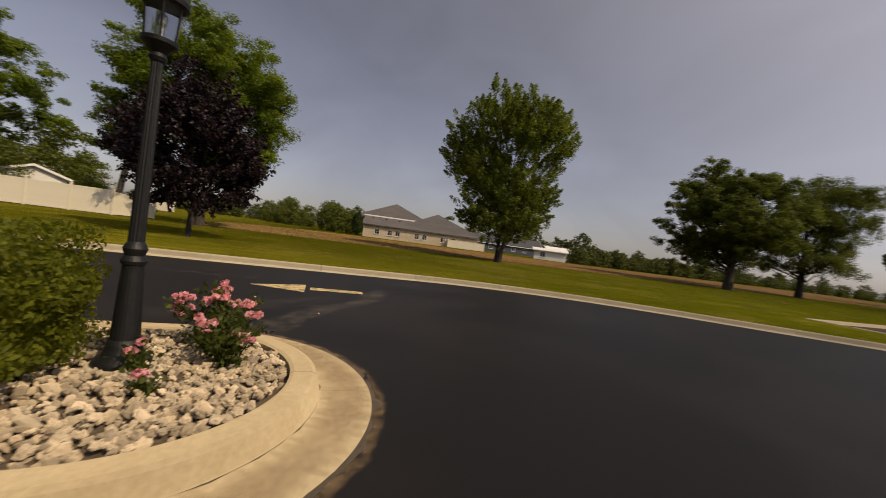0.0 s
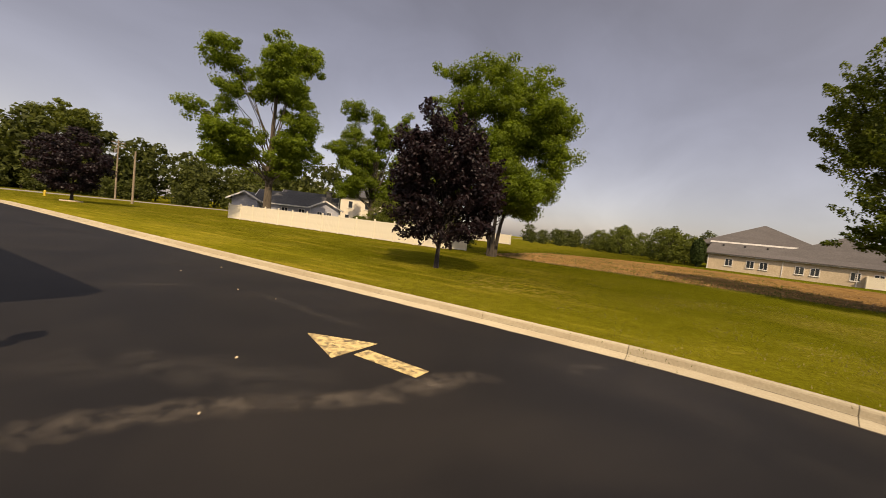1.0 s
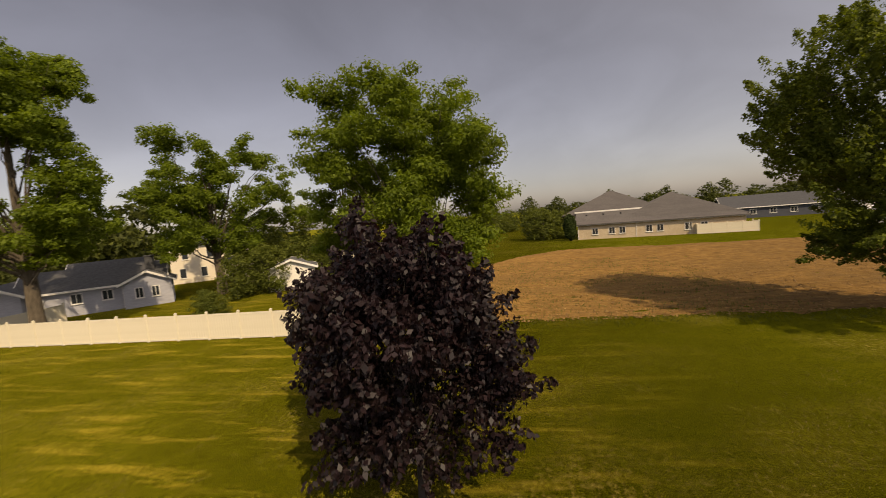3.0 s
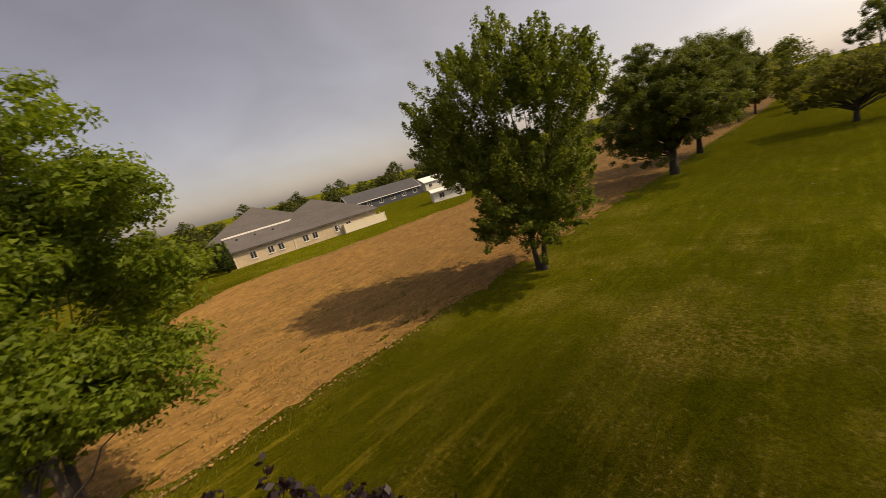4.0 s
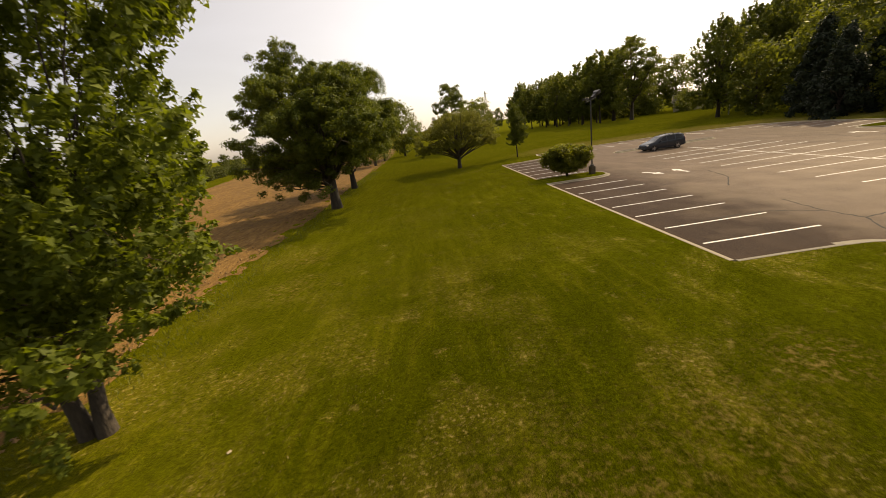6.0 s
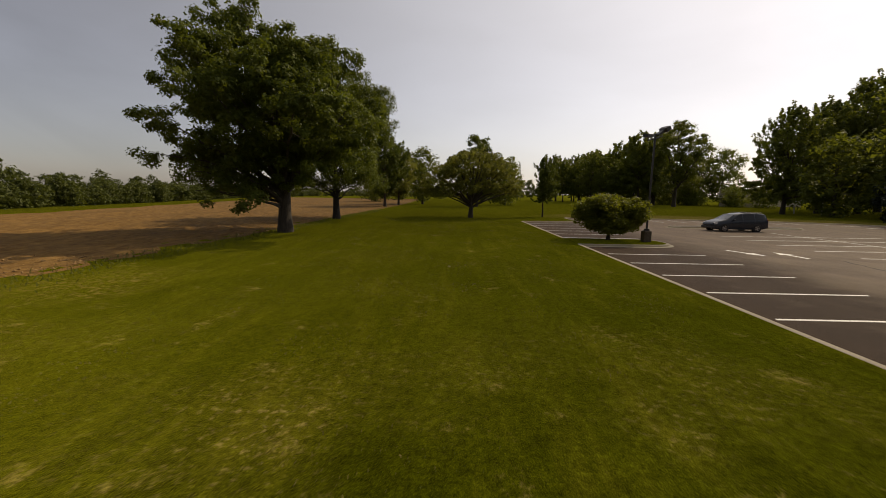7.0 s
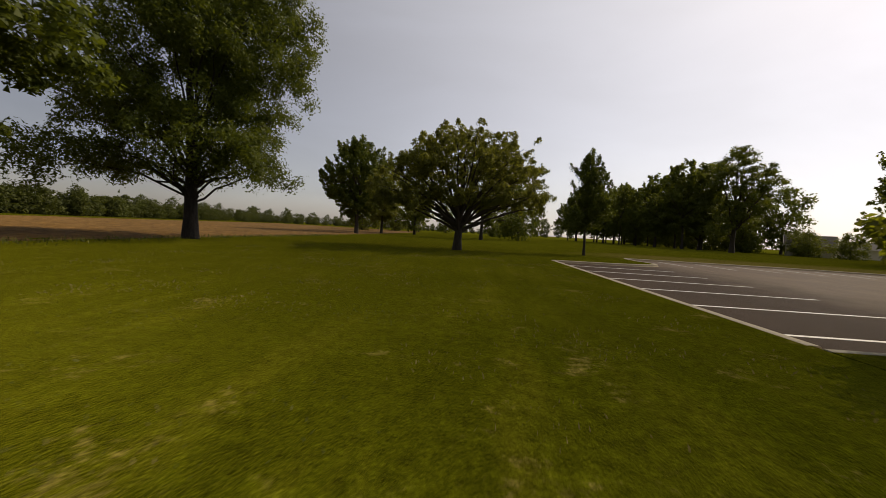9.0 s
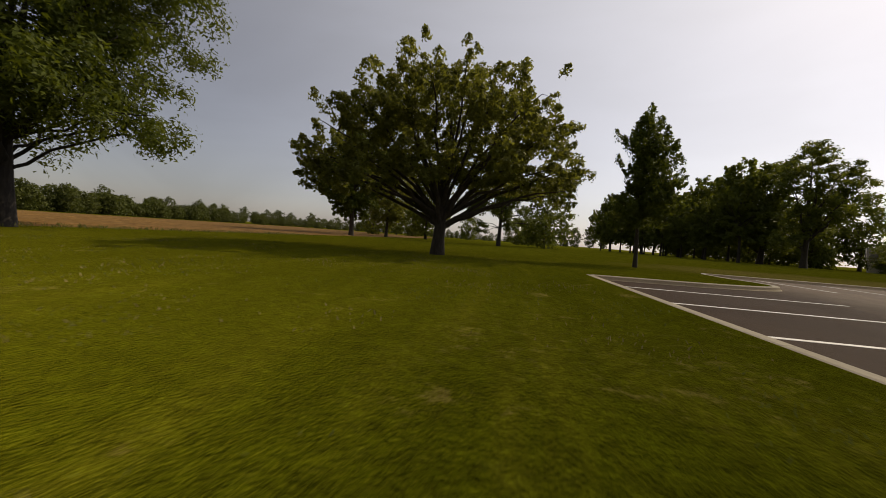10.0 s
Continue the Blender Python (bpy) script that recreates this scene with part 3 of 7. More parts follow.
L_CEDAR = leaf_material("arborvitae_sprays", (0.022, 0.036, 0.008), (0.050, 0.072, 0.014), (0.06, 0.09, 0.015), 0.2)
L_FAR = leaf_material("distant_leaves", (0.036, 0.046, 0.010), (0.090, 0.100, 0.020), (0.14, 0.16, 0.02), 0.3)
L_SPRUCE = leaf_material("spruce_needles", (0.012, 0.019, 0.009), (0.026, 0.036, 0.016), (0.03, 0.05, 0.015), 0.12)
L_HEDGE = leaf_material("hedge_leaves", (0.044, 0.054, 0.004), (0.145, 0.152, 0.013), (0.32, 0.34, 0.02), 0.40)
L_SHRUB = leaf_material("shrub_leaves", (0.028, 0.036, 0.004), (0.118, 0.126, 0.012), (0.34, 0.36, 0.020), 0.36)
L_ROSE = leaf_material("rose_leaves", (0.030, 0.042, 0.006), (0.080, 0.095, 0.016), (0.12, 0.15, 0.015), 0.3)
P_PINK = leaf_material("pink_petals", (0.72, 0.20, 0.25), (0.90, 0.58, 0.55), (0.9, 0.45, 0.45), 0.35)


# ---- builders ----
def mesh_from(name, verts, faces, mat, smooth=False):
    me = bpy.data.meshes.new(name)
    me.from_pydata([tuple(v) for v in verts], [], [tuple(f) for f in faces])
    me.materials.append(mat)
    if smooth:
        me.shade_smooth()
    me.update()
    return me


def quads(name, v, mat, smooth=False):
    """A mesh of loose faces from an array (n, corners, 3)."""
    n, k = v.shape[0], v.shape[1]
    me = bpy.data.meshes.new(name)
    me.vertices.add(k * n)
    me.vertices.foreach_set("co", np.ascontiguousarray(v, dtype=np.float32).ravel())
    me.loops.add(k * n)
    me.loops.foreach_set("vertex_index", np.arange(k * n, dtype=np.int32))
    me.polygons.add(n)
    me.polygons.foreach_set("loop_start", np.arange(0, k * n, k, dtype=np.int32))
    me.polygons.foreach_set("loop_total", np.full(n, k, dtype=np.int32))
    me.materials.append(mat)
    me.update(calc_edges=True)
    if smooth:
        me.shade_smooth()
    return me


def put(name, me, parent=None, label="", m=None):
    ob = new(name, me)
    if parent is not None:
        ob.parent = parent
    if m is not None:
        ob.matrix_basis = m
    if label:
        tagged(ob, label)
    return ob


def part(name, bm, mat, parent=None, label="", m=None, smooth=False):
    me = bpy.data.meshes.new(name)
    bm.to_mesh(me)
    bm.free()
    me.materials.append(mat)
    if smooth:
        me.shade_smooth()
    return put(name, me, parent, label, m)


def empty(name, m, label, category, group="", kind=""):
    ob = new(name)
    ob.empty_display_size = 0.2
    ob.matrix_basis = m
    return tagged(ob, label, category, group, kind)


def box(size, at=(0, 0, 0), bevel=0.0, bm=None):
    """A box of that size with its centre at that place; several may share one bmesh."""
    bm = bm or bmesh.new()
    got = bmesh.ops.create_cube(bm, size=1.0)["verts"]
    bmesh.ops.scale(bm, vec=size, verts=got)
    if bevel:
        edges = list({e for v in got for e in v.link_edges})
        got = list({v for f in bmesh.ops.bevel(bm, geom=edges, offset=bevel, segments=2, affect="EDGES", profile=0.6)["faces"] for v in f.verts} | {v for v in got if v.is_valid})
    bmesh.ops.translate(bm, vec=at, verts=got)
    return bm


def lathe(profile, sides=20, bm=None):
    """A turned shape from (radius, height) pairs, closed at both ends."""
    bm = bm or bmesh.new()
    rings = []
    for r, z in profile:
        rings.append([bm.verts.new((r * math.cos(2 * math.pi * k / sides), r * math.sin(2 * math.pi * k / sides), z)) for k in range(sides)])
    for a, b in zip(rings, rings[1:]):
        for k in range(sides):
            bm.faces.new((a[k], a[(k + 1) % sides], b[(k + 1) % sides], b[k]))
    bm.faces.new(rings[0][::-1])
    bm.faces.new(rings[-1])
    return bm


def extrude(outline, z0, z1, bm=None):
    """A prism over a plan outline (counter-clockwise)."""
    bm = bm or bmesh.new()
    lo = [bm.verts.new((x, y, z0)) for x, y in outline]
    hi = [bm.verts.new((x, y, z1)) for x, y in outline]
    n = len(outline)
    bm.faces.new(hi)
    bm.faces.new(lo[::-1])
    for k in range(n):
        bm.faces.new((lo[k], lo[(k + 1) % n], hi[(k + 1) % n], hi[k]))
    return bm


def tube(out, path, radii, sides=6):
    """Adds a tapered tube along a path to out = (verts, faces)."""
    verts, faces = out
    path = np.asarray(path, float)
    base = len(verts)
    for k, (p, r) in enumerate(zip(path, radii)):
        d = path[min(k + 1, len(path) - 1)] - path[max(k - 1, 0)]
        d = d / (np.linalg.norm(d) + 1e-9)
        a = np.cross(d, (0.0, 0.0, 1.0) if abs(d[2]) < 0.9 else (1.0, 0.0, 0.0))
        a = a / np.linalg.norm(a)
        b = np.cross(d, a)
        for s in range(sides):
            th = 2 * math.pi * s / sides
            verts.append(p + r * (math.cos(th) * a + math.sin(th) * b))
    for k in range(len(path) - 1):
        for s in range(sides):
            i, j = base + k * sides + s, base + k * sides + (s + 1) % sides
            faces.append((i, j, j + sides, i + sides))
    faces.append(tuple(base + (len(path) - 1) * sides + s for s in range(sides)))


def leaf_quads(rng, centres, length, width, up=0.6, outward=None, droop=0.0, random_part=1.0, tri=False):
    """Pointed leaves at the centres: folded, array (n, 4, 3), or plain small ones, (n, 3, 3)."""
    n = len(centres)
    normal = rng.normal(size=(n, 3))
    normal /= np.linalg.norm(normal, axis=1, keepdims=True)
    normal *= random_part
    normal += (0, 0, up)
    if outward is not None:
        normal += 0.5 * outward
    normal /= np.linalg.norm(normal, axis=1, keepdims=True) + 1e-9
    t = rng.normal(size=(n, 3))
    t[:, 2] -= droop
    t -= (t * normal).sum(1, keepdims=True) * normal
    t /= np.linalg.norm(t, axis=1, keepdims=True) + 1e-9
    b = np.cross(normal, t)
    size = rng.uniform(0.65, 1.3, size=(n, 1))
    L, W = length * size, width * size
    if tri:
        return np.stack([centres - 0.5 * L * t + 0.5 * W * b, centres - 0.45 * L * t - 0.5 * W * b, centres + 0.6 * L * t], 1)
    mid = centres + 0.45 * L * t + 0.08 * L * normal
    return np.stack([centres, mid + 0.5 * W * b, centres + L * t, mid - 0.5 * W * b], 1) - (0.5 * L * t)[:, None]


PROFILES = {
    "round": [(0, 0.45), (0.12, 0.78), (0.35, 1.0), (0.6, 0.95), (0.8, 0.72), (0.93, 0.42), (1, 0.12)],
    "maple": [(0, 0.20), (0.10, 0.42), (0.26, 0.78), (0.48, 1.0), (0.68, 0.94), (0.84, 0.70), (0.95, 0.40), (1, 0.12)],
    "tall": [(0, 0.30), (0.12, 0.55), (0.38, 0.86), (0.65, 1.0), (0.84, 0.88), (0.94, 0.58), (1, 0.2)],
    "spread": [(0, 0.70), (0.10, 0.94), (0.3, 1.0), (0.55, 0.88), (0.75, 0.66), (0.9, 0.40), (1, 0.16)],
    "column": [(0, 0.45), (0.15, 0.85), (0.4, 1.0), (0.65, 0.8), (0.85, 0.48), (1, 0.1)],
    "egg": [(0, 0.55), (0.12, 0.88), (0.3, 1.0), (0.5, 0.94), (0.7, 0.74), (0.88, 0.45), (1, 0.1)],
    "cone": [(0, 0.9), (0.1, 1.0), (0.4, 0.68), (0.7, 0.34), (1, 0.03)],
    "dome": [(0, 0.80), (0.15, 0.97), (0.45, 1.0), (0.7, 0.85), (0.88, 0.56), (1, 0.2)],
}


def make_tree(label, x, y, height, width, crown_from, profile, leaves, leaf, mat_leaf, mat_bark, trunk_r, seed, name="tree", category="tree",
              limbs=9, group="", clump=None, gap=0.42, lobes=0.45, droop=0.0, fork=0.3, stems=1, ground=0.12, shift=(0.0, 0.0), twigs=160, per=90, spray=0.0, lift=0.3, boughs=0, bough_r=0.1, tri=False, slim=0.62, bend_by=1.0, limb_r=0.62, crown=None, face=0.0, deep=0.8, fill=3):
    """A tree: tapered trunk with limbs and twigs, and a crown of leaf clumps with gaps and an uneven outline.
    crown: the masses of foliage that the limbs carry, (across, up, half width, half height, and how far behind
    the trunk where it is not spread in depth); face turns them."""
    rng = np.random.default_rng(seed)
    thing = empty(name, pose(x, y, ground), label, category, group)
    prof = np.array(PROFILES[profile])
    span = height - crown_from
    clump = clump or 0.055 * width + 0.12
    want = boughs or max(20, leaves // per)
    centres = []
    tries = 0
    if crown:
        depth = np.array([c[4] if len(c) > 4 else 0.0 for c in crown])
        mass = np.array([c[:4] for c in crown], float)
        out = 0.3 * clump + (0.42 * bough_r * width if boughs else 0.0)     # the leaves stand out that much further
        mass[:, 2:] = np.maximum(mass[:, 2:] - out, 0.45 * mass[:, 2:])
        low, high = (mass[:, 1] - mass[:, 3]).min(), (mass[:, 1] + mass[:, 3]).max()
        mass[:, 0] *= 1 - 0.5 * out / np.abs(mass[:, 0]).max()
        mass[:, 1] = low + (mass[:, 1] - low) * (1 - 0.5 * out / (high - low))
        reach = np.abs(mass[:, 0]).max() + 0.5 * mass[:, 2].mean()
        back = np.maximum(mass[:, 2], deep * np.sqrt(np.maximum(reach ** 2 - mass[:, 0] ** 2, 0)))
        back = np.minimum(back, np.maximum(mass[:, 2], 0.42 * width))
        back = np.where(depth != 0, mass[:, 2], back)
        share = mass[:, 2] * mass[:, 3] * back ** 0.8
        ca, sa = math.cos(radians(face)), math.sin(radians(face))

        def turned(q):
            return np.array([ca * q[0] - sa * q[1], sa * q[0] + ca * q[1], q[2]])

        picks = rng.choice(len(mass), size=want * 40, p=share / share.sum())
        while len(centres) < want and tries < want * 40:
            a, z, ra, rz = mass[picks[tries]]
            d = rng.normal(size=3)
            d *= rng.uniform(0.15, 1) ** 0.5 / np.linalg.norm(d)
            c = np.array([a + ra * d[0], depth[picks[tries]] + back[picks[tries]] * d[1], z + rz * d[2] - ground])
            if tries % 10 < fill:                  # foliage that joins a mass to one beside it
                gaps = np.hypot(mass[:, 0] - a, mass[:, 1] - z)
                a2, z2, ra2, rz2 = mass[np.argsort(gaps)[1 + tries // 10 % min(3, len(mass) - 1)]]
                u = rng.uniform(0.25, 0.75)
                c = np.array([a + (a2 - a) * u + 0.5 * (ra + ra2) * 0.7 * d[0], depth[picks[tries]] + back[picks[tries]] * d[1], z + (z2 - z) * u + 0.5 * (rz + rz2) * 0.7 * d[2] - ground])
            tries += 1
            if noise.noise(Vector(c * (1.15 / clump ** 0.5)) + Vector((seed * 1.7, 0, 0))) < gap - 0.80:
                continue
            centres.append(turned(c))
    while not crown and len(centres) < want and tries < want * 40:  # heads of the boughs
        tries += 1
        s = rng.uniform(0, 1)
        rad = np.interp(s, prof[:, 0], prof[:, 1])
        if rng.uniform() > rad + 0.15:
            continue
        th = rng.uniform(0, 2 * math.pi)
        lob = 1 + lobes * noise.noise(Vector((1.6 * math.cos(th) + seed, 1.6 * math.sin(th), 3.2 * s + seed * 0.37)))
        r = rng.uniform(0, 1) ** 0.45 * rad * 0.5 * width * lob
        z = crown_from + span * s + 0.06 * span * noise.noise(Vector((th, seed, r)))
        c = np.array([r * math.cos(th) + shift[0] * s, r * math.sin(th) + shift[1] * s, z])
        if noise.noise(Vector(c * (2.4 / max(width, 3.0)) * 1.9) + Vector((seed * 1.7, 0, 0))) < gap - 0.62:
            continue
        centres.append(c)
    centres = np.array(centres)
    heads = centres
    if boughs:
        count = max(20, leaves // per)
        near = rng.normal(0, 1, size=(count, 3))
        long = np.linalg.norm(near, axis=1, keepdims=True)
        near *= np.minimum(long, 1.7) / long
        near *= (bough_r * width, bough_r * width, bough_r * 0.62 * width)
        centres = heads[rng.integers(len(heads), size=count)] * (1, 1, 1) + near
        centres[:, 2] = np.maximum(centres[:, 2], crown_from * 0.7)
    # wood
    wood = ([], [])
    top = crown_from + span * (0.62 if stems == 1 else 0.3)
    axis_pts = []
    for st in range(stems):
        off = np.array([0.0, 0.0, 0.0]) if stems == 1 else np.array([math.cos(st * 2.3 + seed), math.sin(st * 2.3 + seed), 0]) * trunk_r * 0.9
        zs = np.linspace(0, top, 9)
        bend = np.cumsum(rng.normal(0, 0.008 * height * bend_by, size=(9, 2)), axis=0) * np.linspace(0, 1, 9)[:, None]
        spread = (off[:2] * 2.2 * np.linspace(0, 1, 9)[:, None] ** 1.3 * height / 8) if stems > 1 else 0
        pts = np.column_stack([off[0] + bend[:, 0] + shift[0] * zs / height * 0.6, off[1] + bend[:, 1] + shift[1] * zs / height * 0.6, zs])
        if stems > 1:
            pts[:, :2] += spread
        rr = trunk_r * np.interp(zs / top, [0, 0.04, 0.12, 0.5, 1], [1.38, 1.12, 1.0, 0.72, 0.22]) * (1 if stems == 1 else 0.7)
        pts[0, 2] = -0.15
        tube(wood, pts, rr, 12 if leaf < 0.4 else 6)
        axis_pts.append((pts, rr))
    samples, sample_r = [], []
    if crown:                                      # a limb to each mass, two to a deep one
        for k, (a, z, ra, rz) in enumerate(mass):
            for side in ((-0.45, 0.45) if back[k] > 1.6 * ra else (0.0,)):
                end = turned((a * 0.95, depth[k] + side * back[k] + rng.normal(0, 0.15) * ra, z + 0.2 * rz - ground))
                pts, rr = axis_pts[k % len(axis_pts)]
                h0 = np.clip(crown_from * 0.8 + (end[2] - crown_from) * (0.12 + 0.38 * fork) + rng.uniform(-0.04, 0.04) * span, crown_from * 0.6, top * 0.92)
                start = np.array([np.interp(h0, pts[:, 2], pts[:, i]) for i in range(3)])
                r0 = float(np.interp(h0, pts[:, 2], rr)) * limb_r * min(1.0, 0.55 + 0.12 * ra)
                far = np.linalg.norm(end - start)
                ctrl = 0.45 * start + 0.55 * end + (0, 0, 0.10 * far) if droop < 0.3 else 0.5 * (start + end) + (0, 0, 0.16 * far)
                u = np.linspace(0, 1, 9)[:, None]
                path = (1 - u) ** 2 * start + 2 * u * (1 - u) * ctrl + u ** 2 * end
                path[1:-1] += rng.normal(0, 0.006 * height, size=(7, 3))
                rad = r0 * np.linspace(1, 0.16, 9)
                tube(wood, path, rad, 7 if leaf < 0.4 else 4)
                samples.extend(path[2:])
                sample_r.extend(rad[2:])
    order = [] if crown else np.argsort(-np.hypot(heads[:, 0], heads[:, 1]) - 0.3 * heads[:, 2] * rng.uniform(0.2, 1, len(heads)))
    picked = []
    for i in order:
        th = math.atan2(heads[i, 1], heads[i, 0])
        if all(abs((th - q + math.pi) % (2 * math.pi) - math.pi) + 0.25 * abs(heads[i, 2] - z) / max(span, 1) * 6 > 4.4 / limbs for q, z in picked):
            picked.append((th, heads[i, 2]))
            pts, rr = axis_pts[len(picked) % len(axis_pts)]
            low = crown_from * 0.75 + fork * 0.2 * span
            h0 = np.clip(low + (heads[i, 2] - crown_from) * 0.45 + rng.uniform(-0.05, 0.05) * span, crown_from * 0.55, top * 0.92)
            start = np.array([np.interp(h0, pts[:, 2], pts[:, k]) for k in range(3)])
            r0 = float(np.interp(h0, pts[:, 2], rr)) * limb_r
            end = heads[i] * (0.92, 0.92, 1.0)
            ctrl = 0.5 * (start + end) + (0, 0, 0.16 * np.linalg.norm(end - start) * (1 if droop < 0.5 else 1.6))
            u = np.linspace(0, 1, 8)[:, None]
            path = (1 - u) ** 2 * start + 2 * u * (1 - u) * ctrl + u ** 2 * end
            path[1:-1] += rng.normal(0, 0.012 * height * 0.5, size=(6, 3))
            rad = r0 * np.linspace(1, 0.16, 8)
            tube(wood, path, rad, 7 if leaf < 0.4 else 4)
            samples.extend(path[2:])
            sample_r.extend(rad[2:])
        if len(picked) >= limbs * 2:
            break
    for pts, rr in axis_pts:
        keep = pts[:, 2] > crown_from * 0.9
        samples.extend(pts[keep])
        sample_r.extend(rr[keep] * 0.5)
    samples, sample_r = np.array(samples), np.array(sample_r)
    for i in rng.permutation(len(centres))[:twigs]:
        d = np.linalg.norm(samples - centres[i], axis=1) + 0.5 * np.maximum(0, samples[:, 2] - centres[i, 2])
        j = int(d.argmin())
        start, end = samples[j], centres[i]
        mid = 0.5 * (start + end) + rng.normal(0, 0.08, 3) * np.linalg.norm(end - start) + (0, 0, 0.06 * np.linalg.norm(end - start))
        r0 = max(0.012, min(0.5 * sample_r[j], 0.03 + 0.004 * height))
        tube(wood, [start, mid, end], [r0, r0 * 0.6, r0 * 0.25], 4)
    put("trunk", mesh_from("trunk", wood[0], wood[1], mat_bark, True), thing)
    # leaves: each clump a puff, or a spray along its shoot
    n_c = len(centres)
    which = np.repeat(np.arange(n_c), per)
    ball = rng.normal(size=(len(which), 3))
    ball /= np.linalg.norm(ball, axis=1, keepdims=True)
    size = clump * rng.uniform(0.7, 1.35, size=n_c)[which][:, None]
    off = ball * rng.uniform(0, 1, size=(len(which), 1)) ** 0.42 * size * (1.0, 1.0, 0.68)
    if spray:
        shoot = centres - np.array([0, 0, crown_from + 0.25 * span])
        shoot /= np.linalg.norm(shoot, axis=1, keepdims=True) + 1e-9
        shoot += np.array([0, 0, lift]) + rng.normal(0, 0.35, size=(n_c, 3))
        shoot /= np.linalg.norm(shoot, axis=1, keepdims=True)
        u = rng.uniform(-0.6, 1, size=(len(which), 1))
        off = off * (0.62 * (1.15 - 0.85 * np.clip(u, 0, 1))) + shoot[which] * u * size * spray
    if droop:
        off[:, 2] -= np.abs(rng.normal(0, droop * clump, len(which)))
    pos = centres[which] + off
    v = leaf_quads(rng, pos, leaf, leaf * slim, 0.5, 2.0 * ball, droop, 0.75, tri)
    put("crown", quads("crown", v, mat_leaf), thing)
    return thing


# ---- the ground, drive and car park ----
def smooth_line(pts, per=6):
    """A Catmull-Rom line through plan points."""
    p = [np.array(q, float) for q in pts]
    p = [2 * p[0] - p[1]] + p + [2 * p[-1] - p[-2]]
    out = []
    for k in range(1, len(p) - 2):
        for i in range(per):
            u = i / per
            out.append(0.5 * (2 * p[k] + (p[k + 1] - p[k - 1]) * u + (2 * p[k - 1] - 5 * p[k] + 4 * p[k + 1] - p[k + 2]) * u * u + (3 * p[k] - p[k - 1] - 3 * p[k + 1] + p[k + 2]) * u ** 3))
    out.append(p[-2])
    return out


LAWN_Z = 0.125
# the edge of the paving, clockwise from the south: drive, bend, car park
EDGE_A = smooth_line([(43.5, -72), (20, -72), (4, -71.5), (-1.5, -69.5), (-3.4, -65.5), (-3.5, -60), (-3.2, -50), (-2.8, -40), (-2.5, -30), (-2.35, -22), (-2.1, -18.2),
                      (-1.1, -15), (0.3, -12.5), (2.0, -10.3), (3.7, -8.0), (5.0, -6.2), (5.75, -4.9), (5.95, -4.0), (5.75, -3.2), (5.1, -2.7), (4.0, -2.55)], 6)
EDGE_B = [np.array(p, float) for p in [(-0.32, -2.5), (-0.32, 40.0)]]
EDGE_C = smooth_line([(3.2, 40.4), (4.9, 40.9), (6.2, 41.6), (6.75, 42.5), (6.8, 43.6), (6.6, 44.8), (6.8, 47.2)], 5) + [np.array(p, float) for p in [(7.2, 48.0), (20.0, 48.4), (34.0, 46.4), (40.5, 43.6), (43.0, 40.0), (43.5, 36.0), (43.5, -72)]]
EDGE = EDGE_A + EDGE_B + EDGE_C
EDGE = [p for k, p in enumerate(EDGE) if np.linalg.norm(p - EDGE[k - 1]) > 0.05]


def sheet(name, outer, hole, z, mat, label, category):
    bm = bmesh.new()
    for loop in (outer, hole):
        if loop:
            vs = [bm.verts.new((x, y, z)) for x, y in loop]
            for a, b in zip(vs, vs[1:] + vs[:1]):
                bm.edges.new((a, b))
    bmesh.ops.triangle_fill(bm, use_beauty=True, use_dissolve=False, edges=bm.edges[:], normal=(0, 0, 1))
    for f in bm.faces:
        if f.normal.z < 0:
            f.normal_flip()
    ob = part(name, bm, mat)
    return tagged(ob, label, category, kind="structure")


far_ring = [(2500 * math.cos(a), 2500 * math.sin(a)) for a in np.linspace(0, 2 * math.pi, 48, endpoint=False)]
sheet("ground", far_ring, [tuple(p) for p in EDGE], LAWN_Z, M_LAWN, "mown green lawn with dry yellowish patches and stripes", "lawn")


def offset_line(line, d):
    """The line moved sideways by d, to the right of its way."""
    out = []
    for k in range(len(line)):
        a, b = line[max(k - 1, 0)], line[min(k + 1, len(line) - 1)]
        t = (b - a) / (np.linalg.norm(b - a) + 1e-9)
        out.append(line[k] + d * np.array([t[1], -t[0]]))
    return out


SEAM_Y = -4.6
seam_x = min((abs(p[1] - SEAM_Y), p[0]) for p in EDGE_A if p[0] > 0 and p[1] > -8)[1]
ring = EDGE[1:-1]                                  # without the two corners in the south-east
drive_outline = [(43.5, SEAM_Y), (43.5, -72.0)] + [tuple(p) for p in ring if p[1] <= SEAM_Y] + [(seam_x, SEAM_Y)]
lot_outline = [(seam_x, SEAM_Y)] + [tuple(p) for p in ring if p[1] > SEAM_Y] + [(43.5, SEAM_Y)]
sheet("road", drive_outline, None, 0.0, M_SEAL, "freshly sealed black asphalt drive with pale scuffs", "drive")
sheet("pavement", lot_outline, None, 0.0, M_ASPHALT, "worn grey asphalt car park with cracks and stains", "car park")

# kerb and gutter, cast in lengths with open joints
KERB_PROFILE = [(-0.06, -0.12), (-0.06, 0.132), (-0.03, 0.142), (0.10, 0.138), (0.135, 0.115), (0.165, 0.03), (0.185, 0.016), (0.60, 0.006), (0.60, -0.12)]


